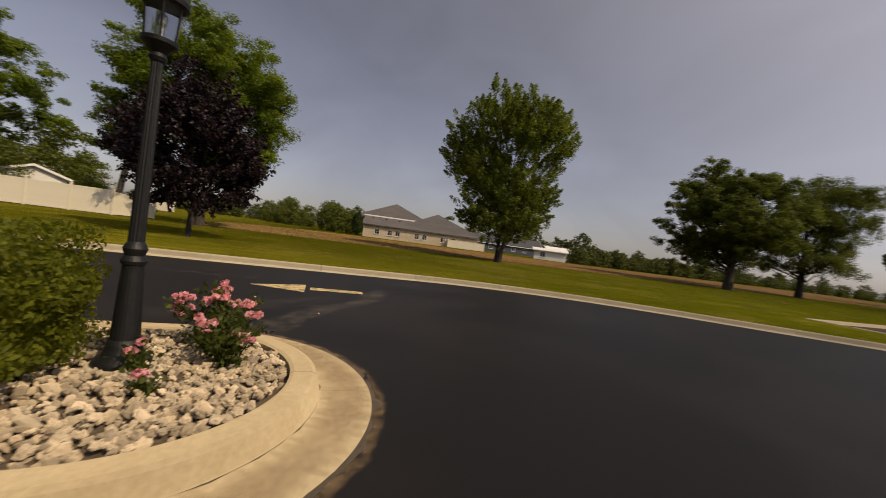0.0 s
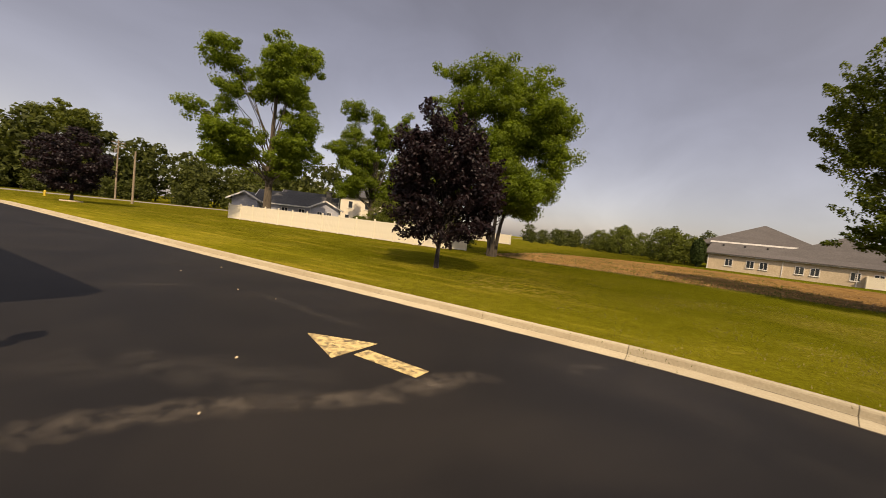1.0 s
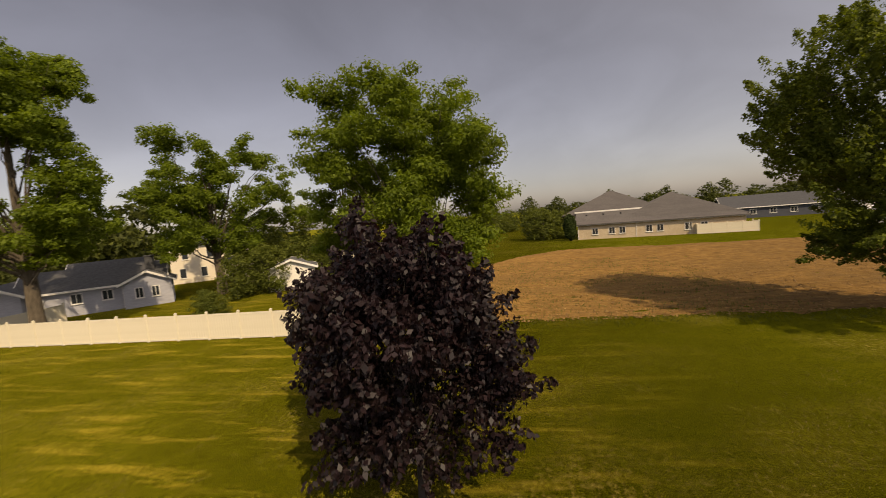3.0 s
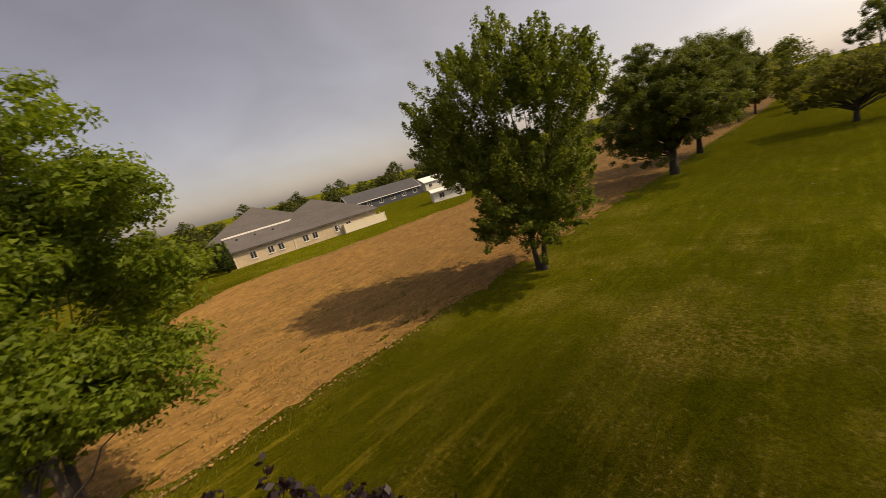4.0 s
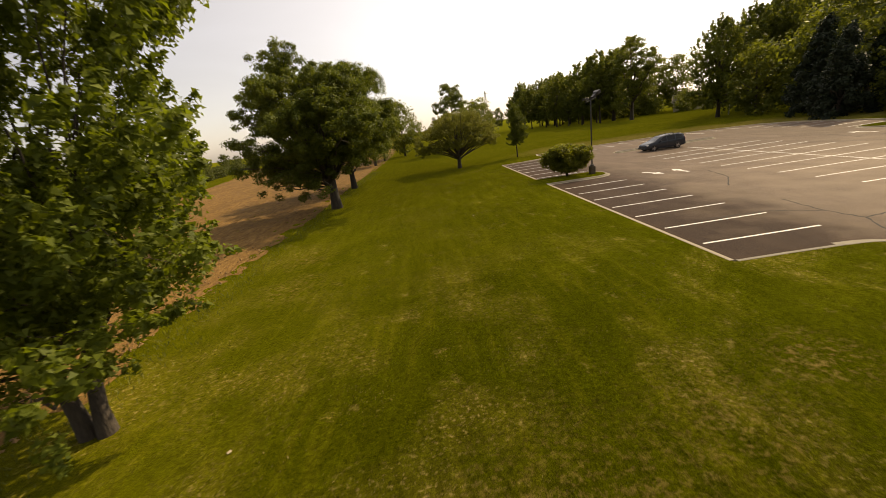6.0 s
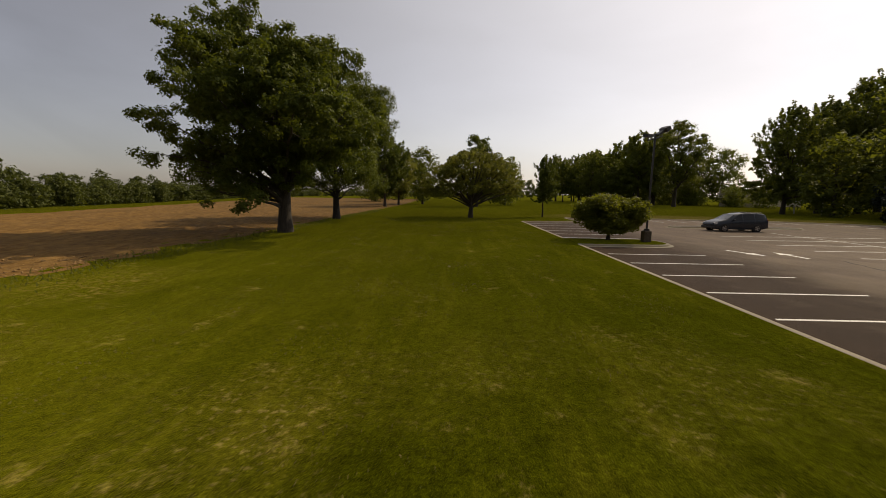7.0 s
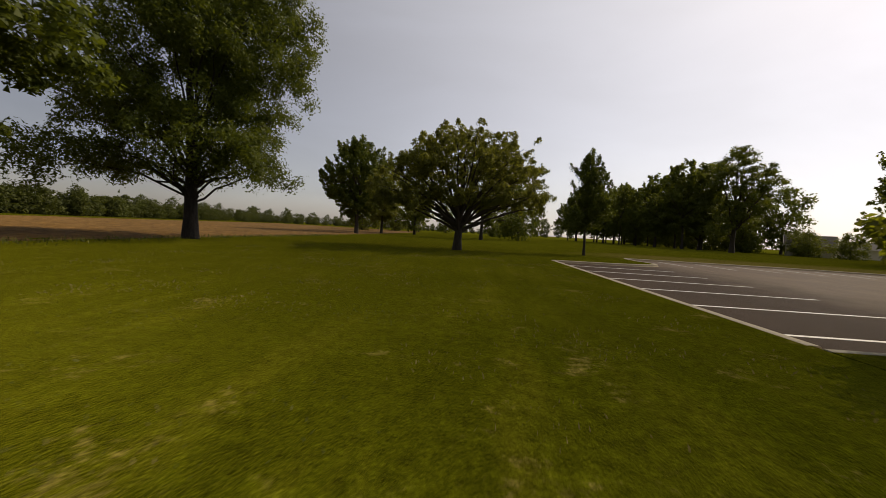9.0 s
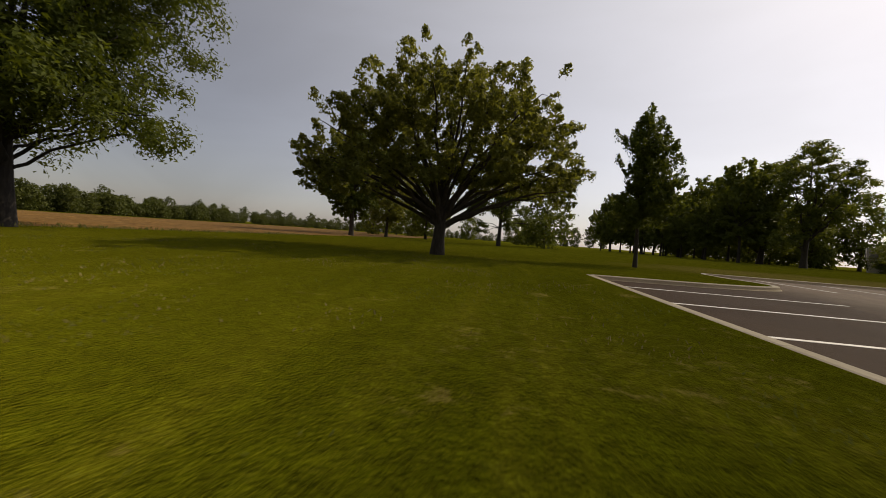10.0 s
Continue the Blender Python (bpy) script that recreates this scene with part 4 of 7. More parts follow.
def kerb_run(line, parent, length=3.0, profile=KERB_PROFILE, gap=0.012, side=1, mat=M_CONCRETE):
    """Lengths of kerb along a line, the paving on its right."""
    pts = [np.array(p, float) for p in line]
    cum = np.r_[0, np.cumsum([np.linalg.norm(b - a) for a, b in zip(pts, pts[1:])])]
    total = cum[-1]
    count = max(1, round(total / length))
    arr = np.array(pts)

    def at(s):
        return np.array([np.interp(s, cum, arr[:, 0]), np.interp(s, cum, arr[:, 1])])

    for c in range(count):
        s0, s1 = total * c / count + gap / 2, total * (c + 1) / count - gap / 2
        inner = [s for s in cum if s0 + 0.05 < s < s1 - 0.05]
        stations = [s0] + inner + [s1]
        verts, faces = [], []
        n = len(profile)
        for s in stations:
            p = at(s)
            t = at(min(s + 0.08, total)) - at(max(s - 0.08, 0))
            t = t / (np.linalg.norm(t) + 1e-9)
            right = np.array([t[1], -t[0]]) * side
            for d, z in profile:
                q = p + d * right
                verts.append((q[0], q[1], z))
        for k in range(len(stations) - 1):
            for j in range(n - 1):
                a, b = k * n + j, k * n + j + 1
                faces.append((a, a + n, b + n, b) if side > 0 else (a, b, b + n, a + n))
        faces.append(tuple(range(n)))
        faces.append(tuple(reversed(range((len(stations) - 1) * n, len(stations) * n))))
        put("kerb_length", mesh_from("kerb_length", verts, faces, mat), parent)


kerb = empty("kerb_and_gutter", pose(0, 0, 0), "pale tan concrete kerb and gutter along lawn", "kerb", kind="structure")
kerb_run([p for p in EDGE_A if p[0] < 20], kerb)
kerb_run([np.array((4.0, -2.55)), np.array((1.8, -2.5)), np.array((-0.2, -2.5))], kerb, profile=[(d if d < 0.2 else 0.2 + (d - 0.2) * 0.25, z) for d, z in KERB_PROFILE])
LOT_PROFILE = [(-0.10, -0.12), (-0.10, 0.118), (-0.05, 0.134), (0.10, 0.132), (0.13, 0.112), (0.15, 0.03), (0.165, 0.010), (0.20, 0.006), (0.20, -0.12)]
kerb_run([np.array((-0.32, -2.38)), np.array((-0.32, 19.58))], kerb, profile=LOT_PROFILE, mat=M_EDGE)
kerb_run([np.array((-0.32, 23.27)), np.array((-0.32, 39.9))], kerb, profile=LOT_PROFILE, mat=M_EDGE)
kerb_run([np.array((-0.2, 40.0))] + EDGE_C[:-1], kerb, profile=LOT_PROFILE, mat=M_EDGE)
kerb_run([np.array((43.5, 36.0)), np.array((43.5, -10.0))], kerb, profile=LOT_PROFILE)

# the public road past the far lawn
far_road = extrude([(-400, -118), (-400, -127), (300, -109), (300, -100)], LAWN_Z - 0.1, LAWN_Z + 0.02)
tagged(part("road", far_road, M_ROAD), "pale grey public road beyond the lawn", "road", kind="structure")


# painted marks
def stripe(x0, y0, x1, y1, width=0.115, mat=None, label="white painted parking line on worn asphalt", z=0.002):
    d = np.array([x1 - x0, y1 - y0], float)
    L = np.linalg.norm(d)
    bm = box((L, width, 0.006), (0, 0, 0))
    ob = part("parking_line", bm, mat or M_PAINT_W, m=pose((x0 + x1) / 2, (y0 + y1) / 2, z, 0, 0, math.degrees(math.atan2(d[1], d[0]))))
    return tagged(ob, label, "road marking", "parking lines", "structure")


for k in range(7):
    stripe(0.3, 2.78 * k, 5.67, 2.78 * k)
for k in range(6):
    stripe(0.16, 24.47 + 2.74 * k, 5.67, 24.47 + 2.74 * k)
for k in range(-6, 11):
    stripe(13.9, 2.74 * k, 20.75, 2.74 * k)
    stripe(20.85, 2.74 * k, 27.0, 2.74 * k)
stripe(20.8, -17, 20.8, 30.8)
for k in range(11):
    stripe(9.5 + 2.74 * k, 43.2 - 0.1 * k, 9.5 + 2.74 * k, 47.7 - 0.15 * k)
for k in range(6):
    stripe(37.3, 27.5 + 2.74 * k, 43.2, 27.5 + 2.74 * k)
for k in range(8):
    stripe(37.3, 20.0 - 2.74 * k, 43.2, 20.0 - 2.74 * k)


def painted_arrow(x, y, heading, length, shaft_w, head_w, head_l, mat, label, cut=0.0):
    """An arrow of paint: a head and a shaft."""
    thing = empty("painted_arrow", pose(x, y, 0.002, 0, 0, heading), label, "road marking", kind="structure")
    h = length / 2
    part("arrow_head", extrude([(-head_w / 2, h - head_l), (head_w / 2, h - head_l), (0.02, h), (-0.02, h)], 0, 0.006), mat, thing)
    part("arrow_shaft", extrude([(-shaft_w / 2, -h), (shaft_w / 2, -h), (shaft_w / 2, h - head_l - cut), (-shaft_w / 2, h - head_l - cut)], 0, 0.006), mat, thing)
    return thing


painted_arrow(1.45, -23.22, 178.0, 2.25, 0.30, 0.95, 1.05, M_PAINT_Y, "faded yellow painted arrow on black asphalt", 0.1)
painted_arrow(8.75, 17.9, 200.0, 2.2, 0.22, 0.8, 0.9, M_PAINT_W, "white painted arrow on worn asphalt")
painted_arrow(10.75, 17.2, 2.0, 2.2, 0.22, 0.8, 0.9, M_PAINT_W, "white painted arrow on worn asphalt")
painted_arrow(37.0, 21.8, 188.0, 2.6, 0.2, 0.8, 0.9, M_PAINT_W, "white painted arrow on worn asphalt")
painted_arrow(33.5, 22.6, 8.0, 2.6, 0.2, 0.8, 0.9, M_PAINT_W, "white painted arrow on worn asphalt")


def crack(pts, width, mat, label, seed, z=0.004, stray=0.035):
    """A wandering filled crack in the asphalt."""
    rng = np.random.default_rng(seed)
    line = []
    for a, b in zip(pts, pts[1:]):
        a, b = np.array(a, float), np.array(b, float)
        n = max(2, int(np.linalg.norm(b - a) / 0.25))
        for k in range(n):
            line.append(a + (b - a) * k / n + rng.normal(0, stray, 2))
    line.append(np.array(pts[-1], float))
    verts, faces = [], []
    for k, p in enumerate(line):
        t = line[min(k + 1, len(line) - 1)] - line[max(k - 1, 0)]
        t = t / (np.linalg.norm(t) + 1e-9)
        r = np.array([t[1], -t[0]]) * width * rng.uniform(0.4, 1.2) / 2
        for q in (p - r, p + r):
            verts.append((q[0], q[1], z))
    for k in range(len(line) - 1):
        faces.append((2 * k, 2 * k + 1, 2 * k + 3, 2 * k + 2))
    return tagged(put("crack", mesh_from("crack", verts, faces, mat)), label, "crack", "cracks", "structure")


for i, c in enumerate([[(8.2, 4.7), (7.7, 1.8), (7.9, 0.1), (6.8, -1.7), (6.4, -2.4)], [(7.9, 0.1), (9.5, 0.4), (11.6, 0.5), (14.0, 1.4)], [(7.7, 1.8), (6.0, 3.0), (3.0, 3.2)],
                       [(27.5, 20.0), (29.0, 17.0), (31.0, 16.5), (33.0, 14.0)], [(9.0, 9.5), (11.0, 12.0), (12.0, 15.5)], [(30.0, 28.0), (31.5, 24.0), (30.5, 20.0)]]):
    crack(c, 0.10, M_GROUT, "dark open crack in worn asphalt", 70 + i)


def dust_strip(pts, width, mat, label, seed, z=0.004):
    """A film of dust along a line, fading out to its sides."""
    line = smooth_line(pts, 6)
    rng = np.random.default_rng(seed)
    verts, faces, thin = [], [], []
    across = [-1.0, -0.45, 0.0, 0.45, 1.0]
    for k, p in enumerate(line):
        t = line[min(k + 1, len(line) - 1)] - line[max(k - 1, 0)]
        t = t / (np.linalg.norm(t) + 1e-9)
        r = np.array([t[1], -t[0]]) * width * (0.6 + 0.6 * rng.uniform()) / 2
        end = min(k, len(line) - 1 - k) / 4
        for a in across:
            q = p + a * r
            verts.append((q[0], q[1], z))
            thin.append(max(0.0, 1 - a * a) * min(1.0, end))
    n = len(across)
    for k in range(len(line) - 1):
        for j in range(n - 1):
            a = k * n + j
            faces.append((a, a + 1, a + n + 1, a + n))
    me = mesh_from("dust", verts, faces, mat)
    me.attributes.new("thin", "FLOAT", "POINT").data.foreach_set("value", np.array(thin, dtype=np.float32))
    return tagged(put("dust", me), label, "dust", "dust on the asphalt", "structure")


drive_edge = [p for p in EDGE_A if p[0] < 8 and p[1] < -3]
crack([tuple(p) for p in offset_line(drive_edge, 0.178)], 0.022, M_GROUT, "thin dark line in the angle of the drive gutter", 91, 0.021, 0.004)
crack([tuple(p) for p in offset_line(drive_edge, 0.622)], 0.05, M_GROUT, "dark ragged joint between gutter and asphalt", 92, 0.0045, 0.012)
DUST = "pale dusty scuff on black asphalt"
dust_strip([(5.0, -23.7), (4.5, -23.6), (3.6, -23.1), (2.5, -22.2), (1.7, -21.9), (0.7, -21.4)], 0.6, M_STREAK, DUST, 1)
dust_strip([(4.6, -25.6), (3.6, -24.5), (2.9, -23.5), (2.7, -22.5)], 1.3, M_DUST, DUST, 2)
dust_strip([(0.4, -27.6), (0.3, -26.4), (0.5, -24.7), (0.2, -23.8)], 0.5, M_DUST, DUST, 3)
dust_strip([(-0.2, -43.6), (-1.0, -41.9), (-1.7, -40.8)], 0.9, M_DUST, DUST, 4)
for i, (sx, sy) in enumerate([(1.5, -29.0), (-0.5, -31.5), (-0.9, -20.2)]):
    dust_strip([(sx - 0.5, sy + 0.2), (sx, sy), (sx + 0.4, sy - 0.3), (sx + 0.9, sy - 0.2)], 0.4, M_DUST, DUST, 10 + i)
PX_, PY_ = 6.68, -24.53
gut = [(PX_ + 0.02 + 1.85 * math.cos(a), PY_ + 1.85 * math.sin(a)) for a in np.linspace(2.9, 0.2, 16)]
crack([(PX_ + 1.815 * math.cos(a), PY_ + 1.815 * math.sin(a)) for a in np.linspace(3.2, -0.1, 30)], 0.06, M_GROUT, "black ragged joint round the planter gutter", 93, 0.0045, 0.015)
dust_strip(gut, 0.16, M_SAND, "sand washed along the planter gutter", 20)
dust_strip([(PX_ + 1.60 * math.cos(a), PY_ + 1.60 * math.sin(a)) for a in np.linspace(3.4, -0.1, 24)], 0.44, M_SILT, "brown silt lying in the planter gutter", 22, 0.022)

crack([(PX_ + 1.385 * math.cos(a), PY_ + 1.385 * math.sin(a)) for a in np.linspace(3.05, 0.05, 24)], 0.014, M_GROUT, "thin dark line in the angle of the planter gutter", 90, 0.024, 0.004)


# ---- field ----
def field():
    """Tilled soil with furrows and clods, ragged at its edges."""
    ys = np.arange(-33, 175, 0.55)
    us = np.linspace(0, 1, 84)
    near_y = [-33, -29, -24, -18, -13, -6, 6, 12, 24, 42, 60, 110, 175]
    near_x = [-27.0, -23.6, -23.1, -23.3, -22.9, -22.4, -22.4, -22.6, -21.9, -22.0, -20.8, -20.0, -22.0]
    far_y = [-33, -24, -16, -6, 8, 24, 40, 70, 90, 175]
    far_x = [-42.0, -58.0, -64.0, -62.0, -60.0, -58.0, -60.0, -66.0, -70.0, -90.0]
    verts, faces = [], []
    for j, y in enumerate(ys):
        xn = np.interp(y, near_y, near_x) + 0.9 * noise.noise(Vector((y * 0.35, 3.1, 0))) + 0.35 * noise.noise(Vector((y * 1.7, 9.1, 0)))
        xf = np.interp(y, far_y, far_x) + 1.2 * noise.noise(Vector((y * 0.2, 7.7, 0)))
        for i, u in enumerate(us):
            x = xn + (xf - xn) * u
            edge = min(u * 12, (1 - u) * 12, (y + 33) * 0.6, 1.0)
            h = 0.045 * math.sin(x * 4.3 + 0.5 * math.sin(y * 0.2)) + 0.07 * noise.noise(Vector((x * 1.3, y * 1.1, 0))) + 0.06 * noise.noise(Vector((x * 3.1, y * 2.9, 4)))
            verts.append((x, y, LAWN_Z - 0.03 + edge * (0.10 + h)))
    n = len(us)
    for j in range(len(ys) - 1):
        for i in range(n - 1):
            a = j * n + i
            faces.append((a, a + n, a + n + 1, a + 1))
    ob = put("field", mesh_from("field", verts, faces, M_DIRT, True))
    tagged(ob, "bare tan tilled soil field with clods and furrows", "field", kind="structure")
    for p in ob.data.polygons:
        if p.normal.z < 0:
            ob.data.flip_normals()
        break


field()


def clods(count, seed):
    """Lumps of dry soil strewn over the near side of the field."""
    rng = np.random.default_rng(seed)
    corners = np.array([(1, 0, 0), (-1, 0, 0), (0, 1, 0), (0, -1, 0), (0, 0, 1), (0, 0, -0.4)], float)
    tri = np.array([(0, 2, 4), (2, 1, 4), (1, 3, 4), (3, 0, 4), (2, 0, 5), (1, 2, 5), (3, 1, 5), (0, 3, 5)])
    y = -32 + 44 * rng.uniform(0, 1, count) ** 1.5
    x = -23.4 - 18 * rng.uniform(0, 1, count) ** 1.6
    r = 0.025 + 0.085 * rng.uniform(0, 1, count) ** 3
    verts, faces = [], []
    for k in range(count):
        a = rng.uniform(0, 2 * math.pi)
        v = corners * rng.uniform(0.6, 1.3, size=(6, 1)) * r[k] * (1, 0.8, 0.75)
        base = len(verts)
        verts.extend(np.column_stack([x[k] + v[:, 0] * math.cos(a) - v[:, 1] * math.sin(a), y[k] + v[:, 0] * math.sin(a) + v[:, 1] * math.cos(a), LAWN_Z + 0.09 + v[:, 2]]))
        faces.extend(tri + base)
    ob = put("soil_clods", mesh_from("soil_clods", verts, faces, M_CLOD))
    return tagged(ob, "loose dry soil clods on the tilled field", "soil", kind="stuff")


clods(7000, 15)


def tufts(name, count, place, mat, length, label, seed):
    """Grass or weed blades strewn over a stretch of ground, as one thing."""
    rng = np.random.default_rng(seed)
    pts = np.array([place(rng) for _ in range(count)])
    lean = rng.normal(0, 0.35, size=(count, 3))
    lean[:, 2] = 1
    lean /= np.linalg.norm(lean, axis=1, keepdims=True)
    side = np.cross(lean, rng.normal(size=(count, 3)))
    side /= np.linalg.norm(side, axis=1, keepdims=True)
    L = length * rng.uniform(0.5, 1.3, size=(count, 1))
    w = 0.05 * L + 0.004
    bend = rng.normal(0, 0.25, size=(count, 3)) * L
    bend[:, 2] = 0
    v = np.stack([pts - side * w, pts + side * w, pts + lean * L * 0.6 + side * w * 0.8 + bend * 0.3, pts + lean * L + bend], 1)
    ob = put(name, quads(name, v, mat))
    return tagged(ob, label, "grass", kind="stuff")


def clumped(x0, x1, y0, y1, patches, spread, seed):
    r = np.random.default_rng(seed)
    c = np.column_stack([r.uniform(x0, x1, patches), r.uniform(y0, y1, patches)])

    def place(rng):
        p = c[rng.integers(patches)] + rng.normal(0, spread, 2)
        return (p[0], p[1], LAWN_Z + 0.01)
    return place


def along_field(rng):
    y = rng.uniform(-32, 60)
    x = np.interp(y, [-33, -29, -24, -18, -13, -6, 6, 12, 24, 42, 60], [-27.0, -23.6, -23.1, -23.3, -22.9, -22.4, -22.4, -22.6, -21.9, -22.0, -20.8])
    return (x + rng.normal(0, 0.7), y, LAWN_Z + 0.03)


tufts("weeds", 5000, along_field, M_WEED, 0.15, "ragged green weeds along the edge of tilled soil", 5)
tufts("weeds", 4000, clumped(-40, -25, -31, -8, 160, 0.45, 8), M_WEED, 0.16, "scattered low green weeds in tilled soil", 6)
tufts("weeds", 7500, clumped(-50, -23.8, -32.5, -9, 520, 0.42, 12), M_WEED, 0.19, "scattered low green weeds in tilled soil", 13)
tufts("dry_grass", 9000, clumped(-17, -1.5, -22, 44, 240, 0.4, 9), M_DRYGRASS, 0.045, "thin dry straw-coloured grass tufts in the lawn", 7)
tufts("clover", 9000, clumped(-17, -1.0, -22, 44, 300, 0.35, 10), M_WEED, 0.035, "low clover tufts in the lawn", 11)


# ---- the planter by the drive ----
PX, PY = 6.68, -24.53


def island_line(r, x=PX, y=PY, end=-38.0, n=44):
    """A stadium outline with a round north end, clockwise seen from above (paving on its left)."""
    out = [np.array((x - r, end))]
    for k in range(n + 1):
        a = math.pi - math.pi * k / n
        out.append(np.array((x + r * math.cos(a), y + r * math.sin(a))))
    out.append(np.array((x + r, end)))
    return out


planter_kerb = empty("planter_kerb", pose(0, 0, 0), "tan concrete kerb and gutter round a planting bed", "kerb", kind="structure")
PLANTER_PROFILE = [(-0.12, -0.1), (-0.12, 0.16), (-0.09, 0.175), (0.05, 0.172), (0.085, 0.155), (0.115, 0.03), (0.135, 0.018), (0.54, 0.008), (0.54, -0.1)]
kerb_run(island_line(1.26), planter_kerb, 4.0, PLANTER_PROFILE, 0.01, -1, M_TAN)
bed = extrude([tuple(p) for p in island_line(1.15)][::-1], 0.0, 0.10)
tagged(part("planter_bed", bed, M_MULCH), "dark soil of the kerbed planting bed", "planting bed", kind="structure")


def stone_mesh(seed, level=2):
    rng = np.random.default_rng(seed)
    bm = bmesh.new()
    bmesh.ops.create_icosphere(bm, subdivisions=level, radius=1.0)
    s = np.array([1.0, rng.uniform(0.65, 0.95), rng.uniform(0.45, 0.7)])
    for v in bm.verts:
        k = 1 + 0.6 * noise.noise(v.co * 1.3 + Vector((seed, 0, 0))) + 0.3 * noise.noise(v.co * 2.9 + Vector((0, seed, 0)))
        v.co = Vector((v.co.x * s[0] * k, v.co.y * s[1] * k, v.co.z * s[2] * k))
    return bm


def in_bed(x, y, r=1.10):
    return -37 < y < PY and abs(x - PX) < r or (y >= PY and math.hypot(x - PX, y - PY) < r)


stones = empty("stone_mulch", pose(0, 0, 0), "rounded tan and white river stones filling the bed", "stones")
stone_kinds = []
for k in range(16):
    sb = stone_mesh(k, 2 if k < 8 else 1)
    me = bpy.data.meshes.new("stone")
    sb.to_mesh(me)
    sb.free()
    me.materials.append(M_STONE)
    stone_kinds.append(me)
srng = np.random.default_rng(21)
near_count = 0
rest_v, rest_f = [], []
for k in range(5200):
    x, y = PX + srng.uniform(-1.10, 1.10), srng.uniform(-28.5, PY + 1.10)
    if not in_bed(x, y):
        continue
    size = srng.uniform(0.016, 0.040) * (1.5 if srng.uniform() < 0.12 else 1)
    m = pose(x, y, 0.105 + srng.uniform(0, 0.06), srng.uniform(-50, 50), srng.uniform(-50, 50), srng.uniform(0, 360)) @ Matrix.Scale(size, 4)
    if near_count < 300 and y > -25.3 and x > PX - 0.1:
        put("stone", stone_kinds[k % 8], stones, m=m)
        near_count += 1
    else:
        base = len(rest_v)
        me = stone_kinds[8 + k % 8] if y < -24.6 else stone_kinds[k % 8]
        rest_v.extend([m @ v.co for v in me.vertices])
        rest_f.extend([[i + base for i in p.vertices] for p in me.polygons])
rest = put("stone_fill", mesh_from("stone_fill", rest_v, rest_f, M_STONE_BED), stones)
tagged(rest, kind="stuff")


def lantern_post(x, y):
    """A black cast-iron garden lamp post with a glazed lantern."""
    thing = empty("lamp_post", pose(x, y, 0.1), "black cast-iron lamp post with glazed lantern, in stones", "street lamp")
    thing.matrix_basis = pose(x, y, 0.1) @ Matrix.Diagonal((0.80, 0.80, 0.965, 1.0))
    part("footing", lathe([(0.0, -0.02), (0.27, -0.02), (0.27, 0.04), (0.26, 0.05), (0.0, 0.066)], 28), M_CONCRETE, thing, "round concrete footing")
    part("base_skirt", lathe([(0.225, 0.045), (0.23, 0.075), (0.21, 0.10), (0.165, 0.13), (0.14, 0.19), (0.128, 0.25), (0.0, 0.25)], 28), M_BLACK, thing, smooth=True)
    part("base", lathe([(0.15, 0.06), (0.15, 0.085), (0.135, 0.10), (0.126, 0.14), (0.118, 0.24), (0.086, 0.80), (0.088, 0.84), (0.0, 0.84)], 24), M_BLACK, thing)
    part("collar", lathe([(0.0, 0.835), (0.100, 0.835), (0.106, 0.86), (0.09, 0.885), (0.078, 0.90), (0.09, 0.93), (0.098, 0.955), (0.082, 0.985), (0.062, 1.01), (0.0, 1.01)], 24), M_BLACK, thing)
    bm = bmesh.new()
    sides = 32
    rings = []
    for z, r in [(1.0, 0.066), (1.1, 0.064), (2.3, 0.048), (2.42, 0.05)]:
        rings.append([bm.verts.new(((r - 0.005 * (k % 2)) * math.cos(2 * math.pi * k / sides), (r - 0.005 * (k % 2)) * math.sin(2 * math.pi * k / sides), z)) for k in range(sides)])
    for a, b in zip(rings, rings[1:]):
        for k in range(sides):
            bm.faces.new((a[k], a[(k + 1) % sides], b[(k + 1) % sides], b[k]))
    part("fluted_shaft", bm, M_BLACK, thing)
    part("cap_ring", lathe([(0.0, 2.40), (0.06, 2.40), (0.075, 2.43), (0.06, 2.46), (0.10, 2.50), (0.145, 2.53), (0.15, 2.56), (0.0, 2.565)], 24), M_BLACK, thing)
    lantern = part("lantern", lathe([(0.0, 2.825), (0.17, 2.825), (0.20, 2.84), (0.205, 2.875), (0.16, 2.94), (0.09, 3.01), (0.03, 3.04), (0.025, 3.10), (0.0, 3.12)], 24), M_BLACK, thing, "black domed lantern roof")
    glass = lathe([(0.125, 2.57), (0.145, 2.82)], 24)
    for f in [f for f in glass.faces if len(f.verts) > 4]:
        glass.faces.remove(f)
    part("lantern_glass", glass, M_CLEAR, lantern, "clear lantern glass").visible_shadow = False
    for k in range(6):
        a = k * math.pi / 3 + 0.3
        bar = ([], [])
        tube(bar, [(0.135 * math.cos(a), 0.135 * math.sin(a), 2.56), (0.156 * math.cos(a), 0.156 * math.sin(a), 2.83)], [0.008, 0.008], 5)
        put("lantern_bar", mesh_from("lantern_bar", bar[0], bar[1], M_BLACK), lantern)
    part("lamp_bulb", lathe([(0.0, 2.58), (0.02, 2.58), (0.02, 2.66), (0.034, 2.69), (0.034, 2.74), (0.0, 2.78)], 14), M_LENS, lantern)
    return thing


lantern_post(6.47, -24.58)


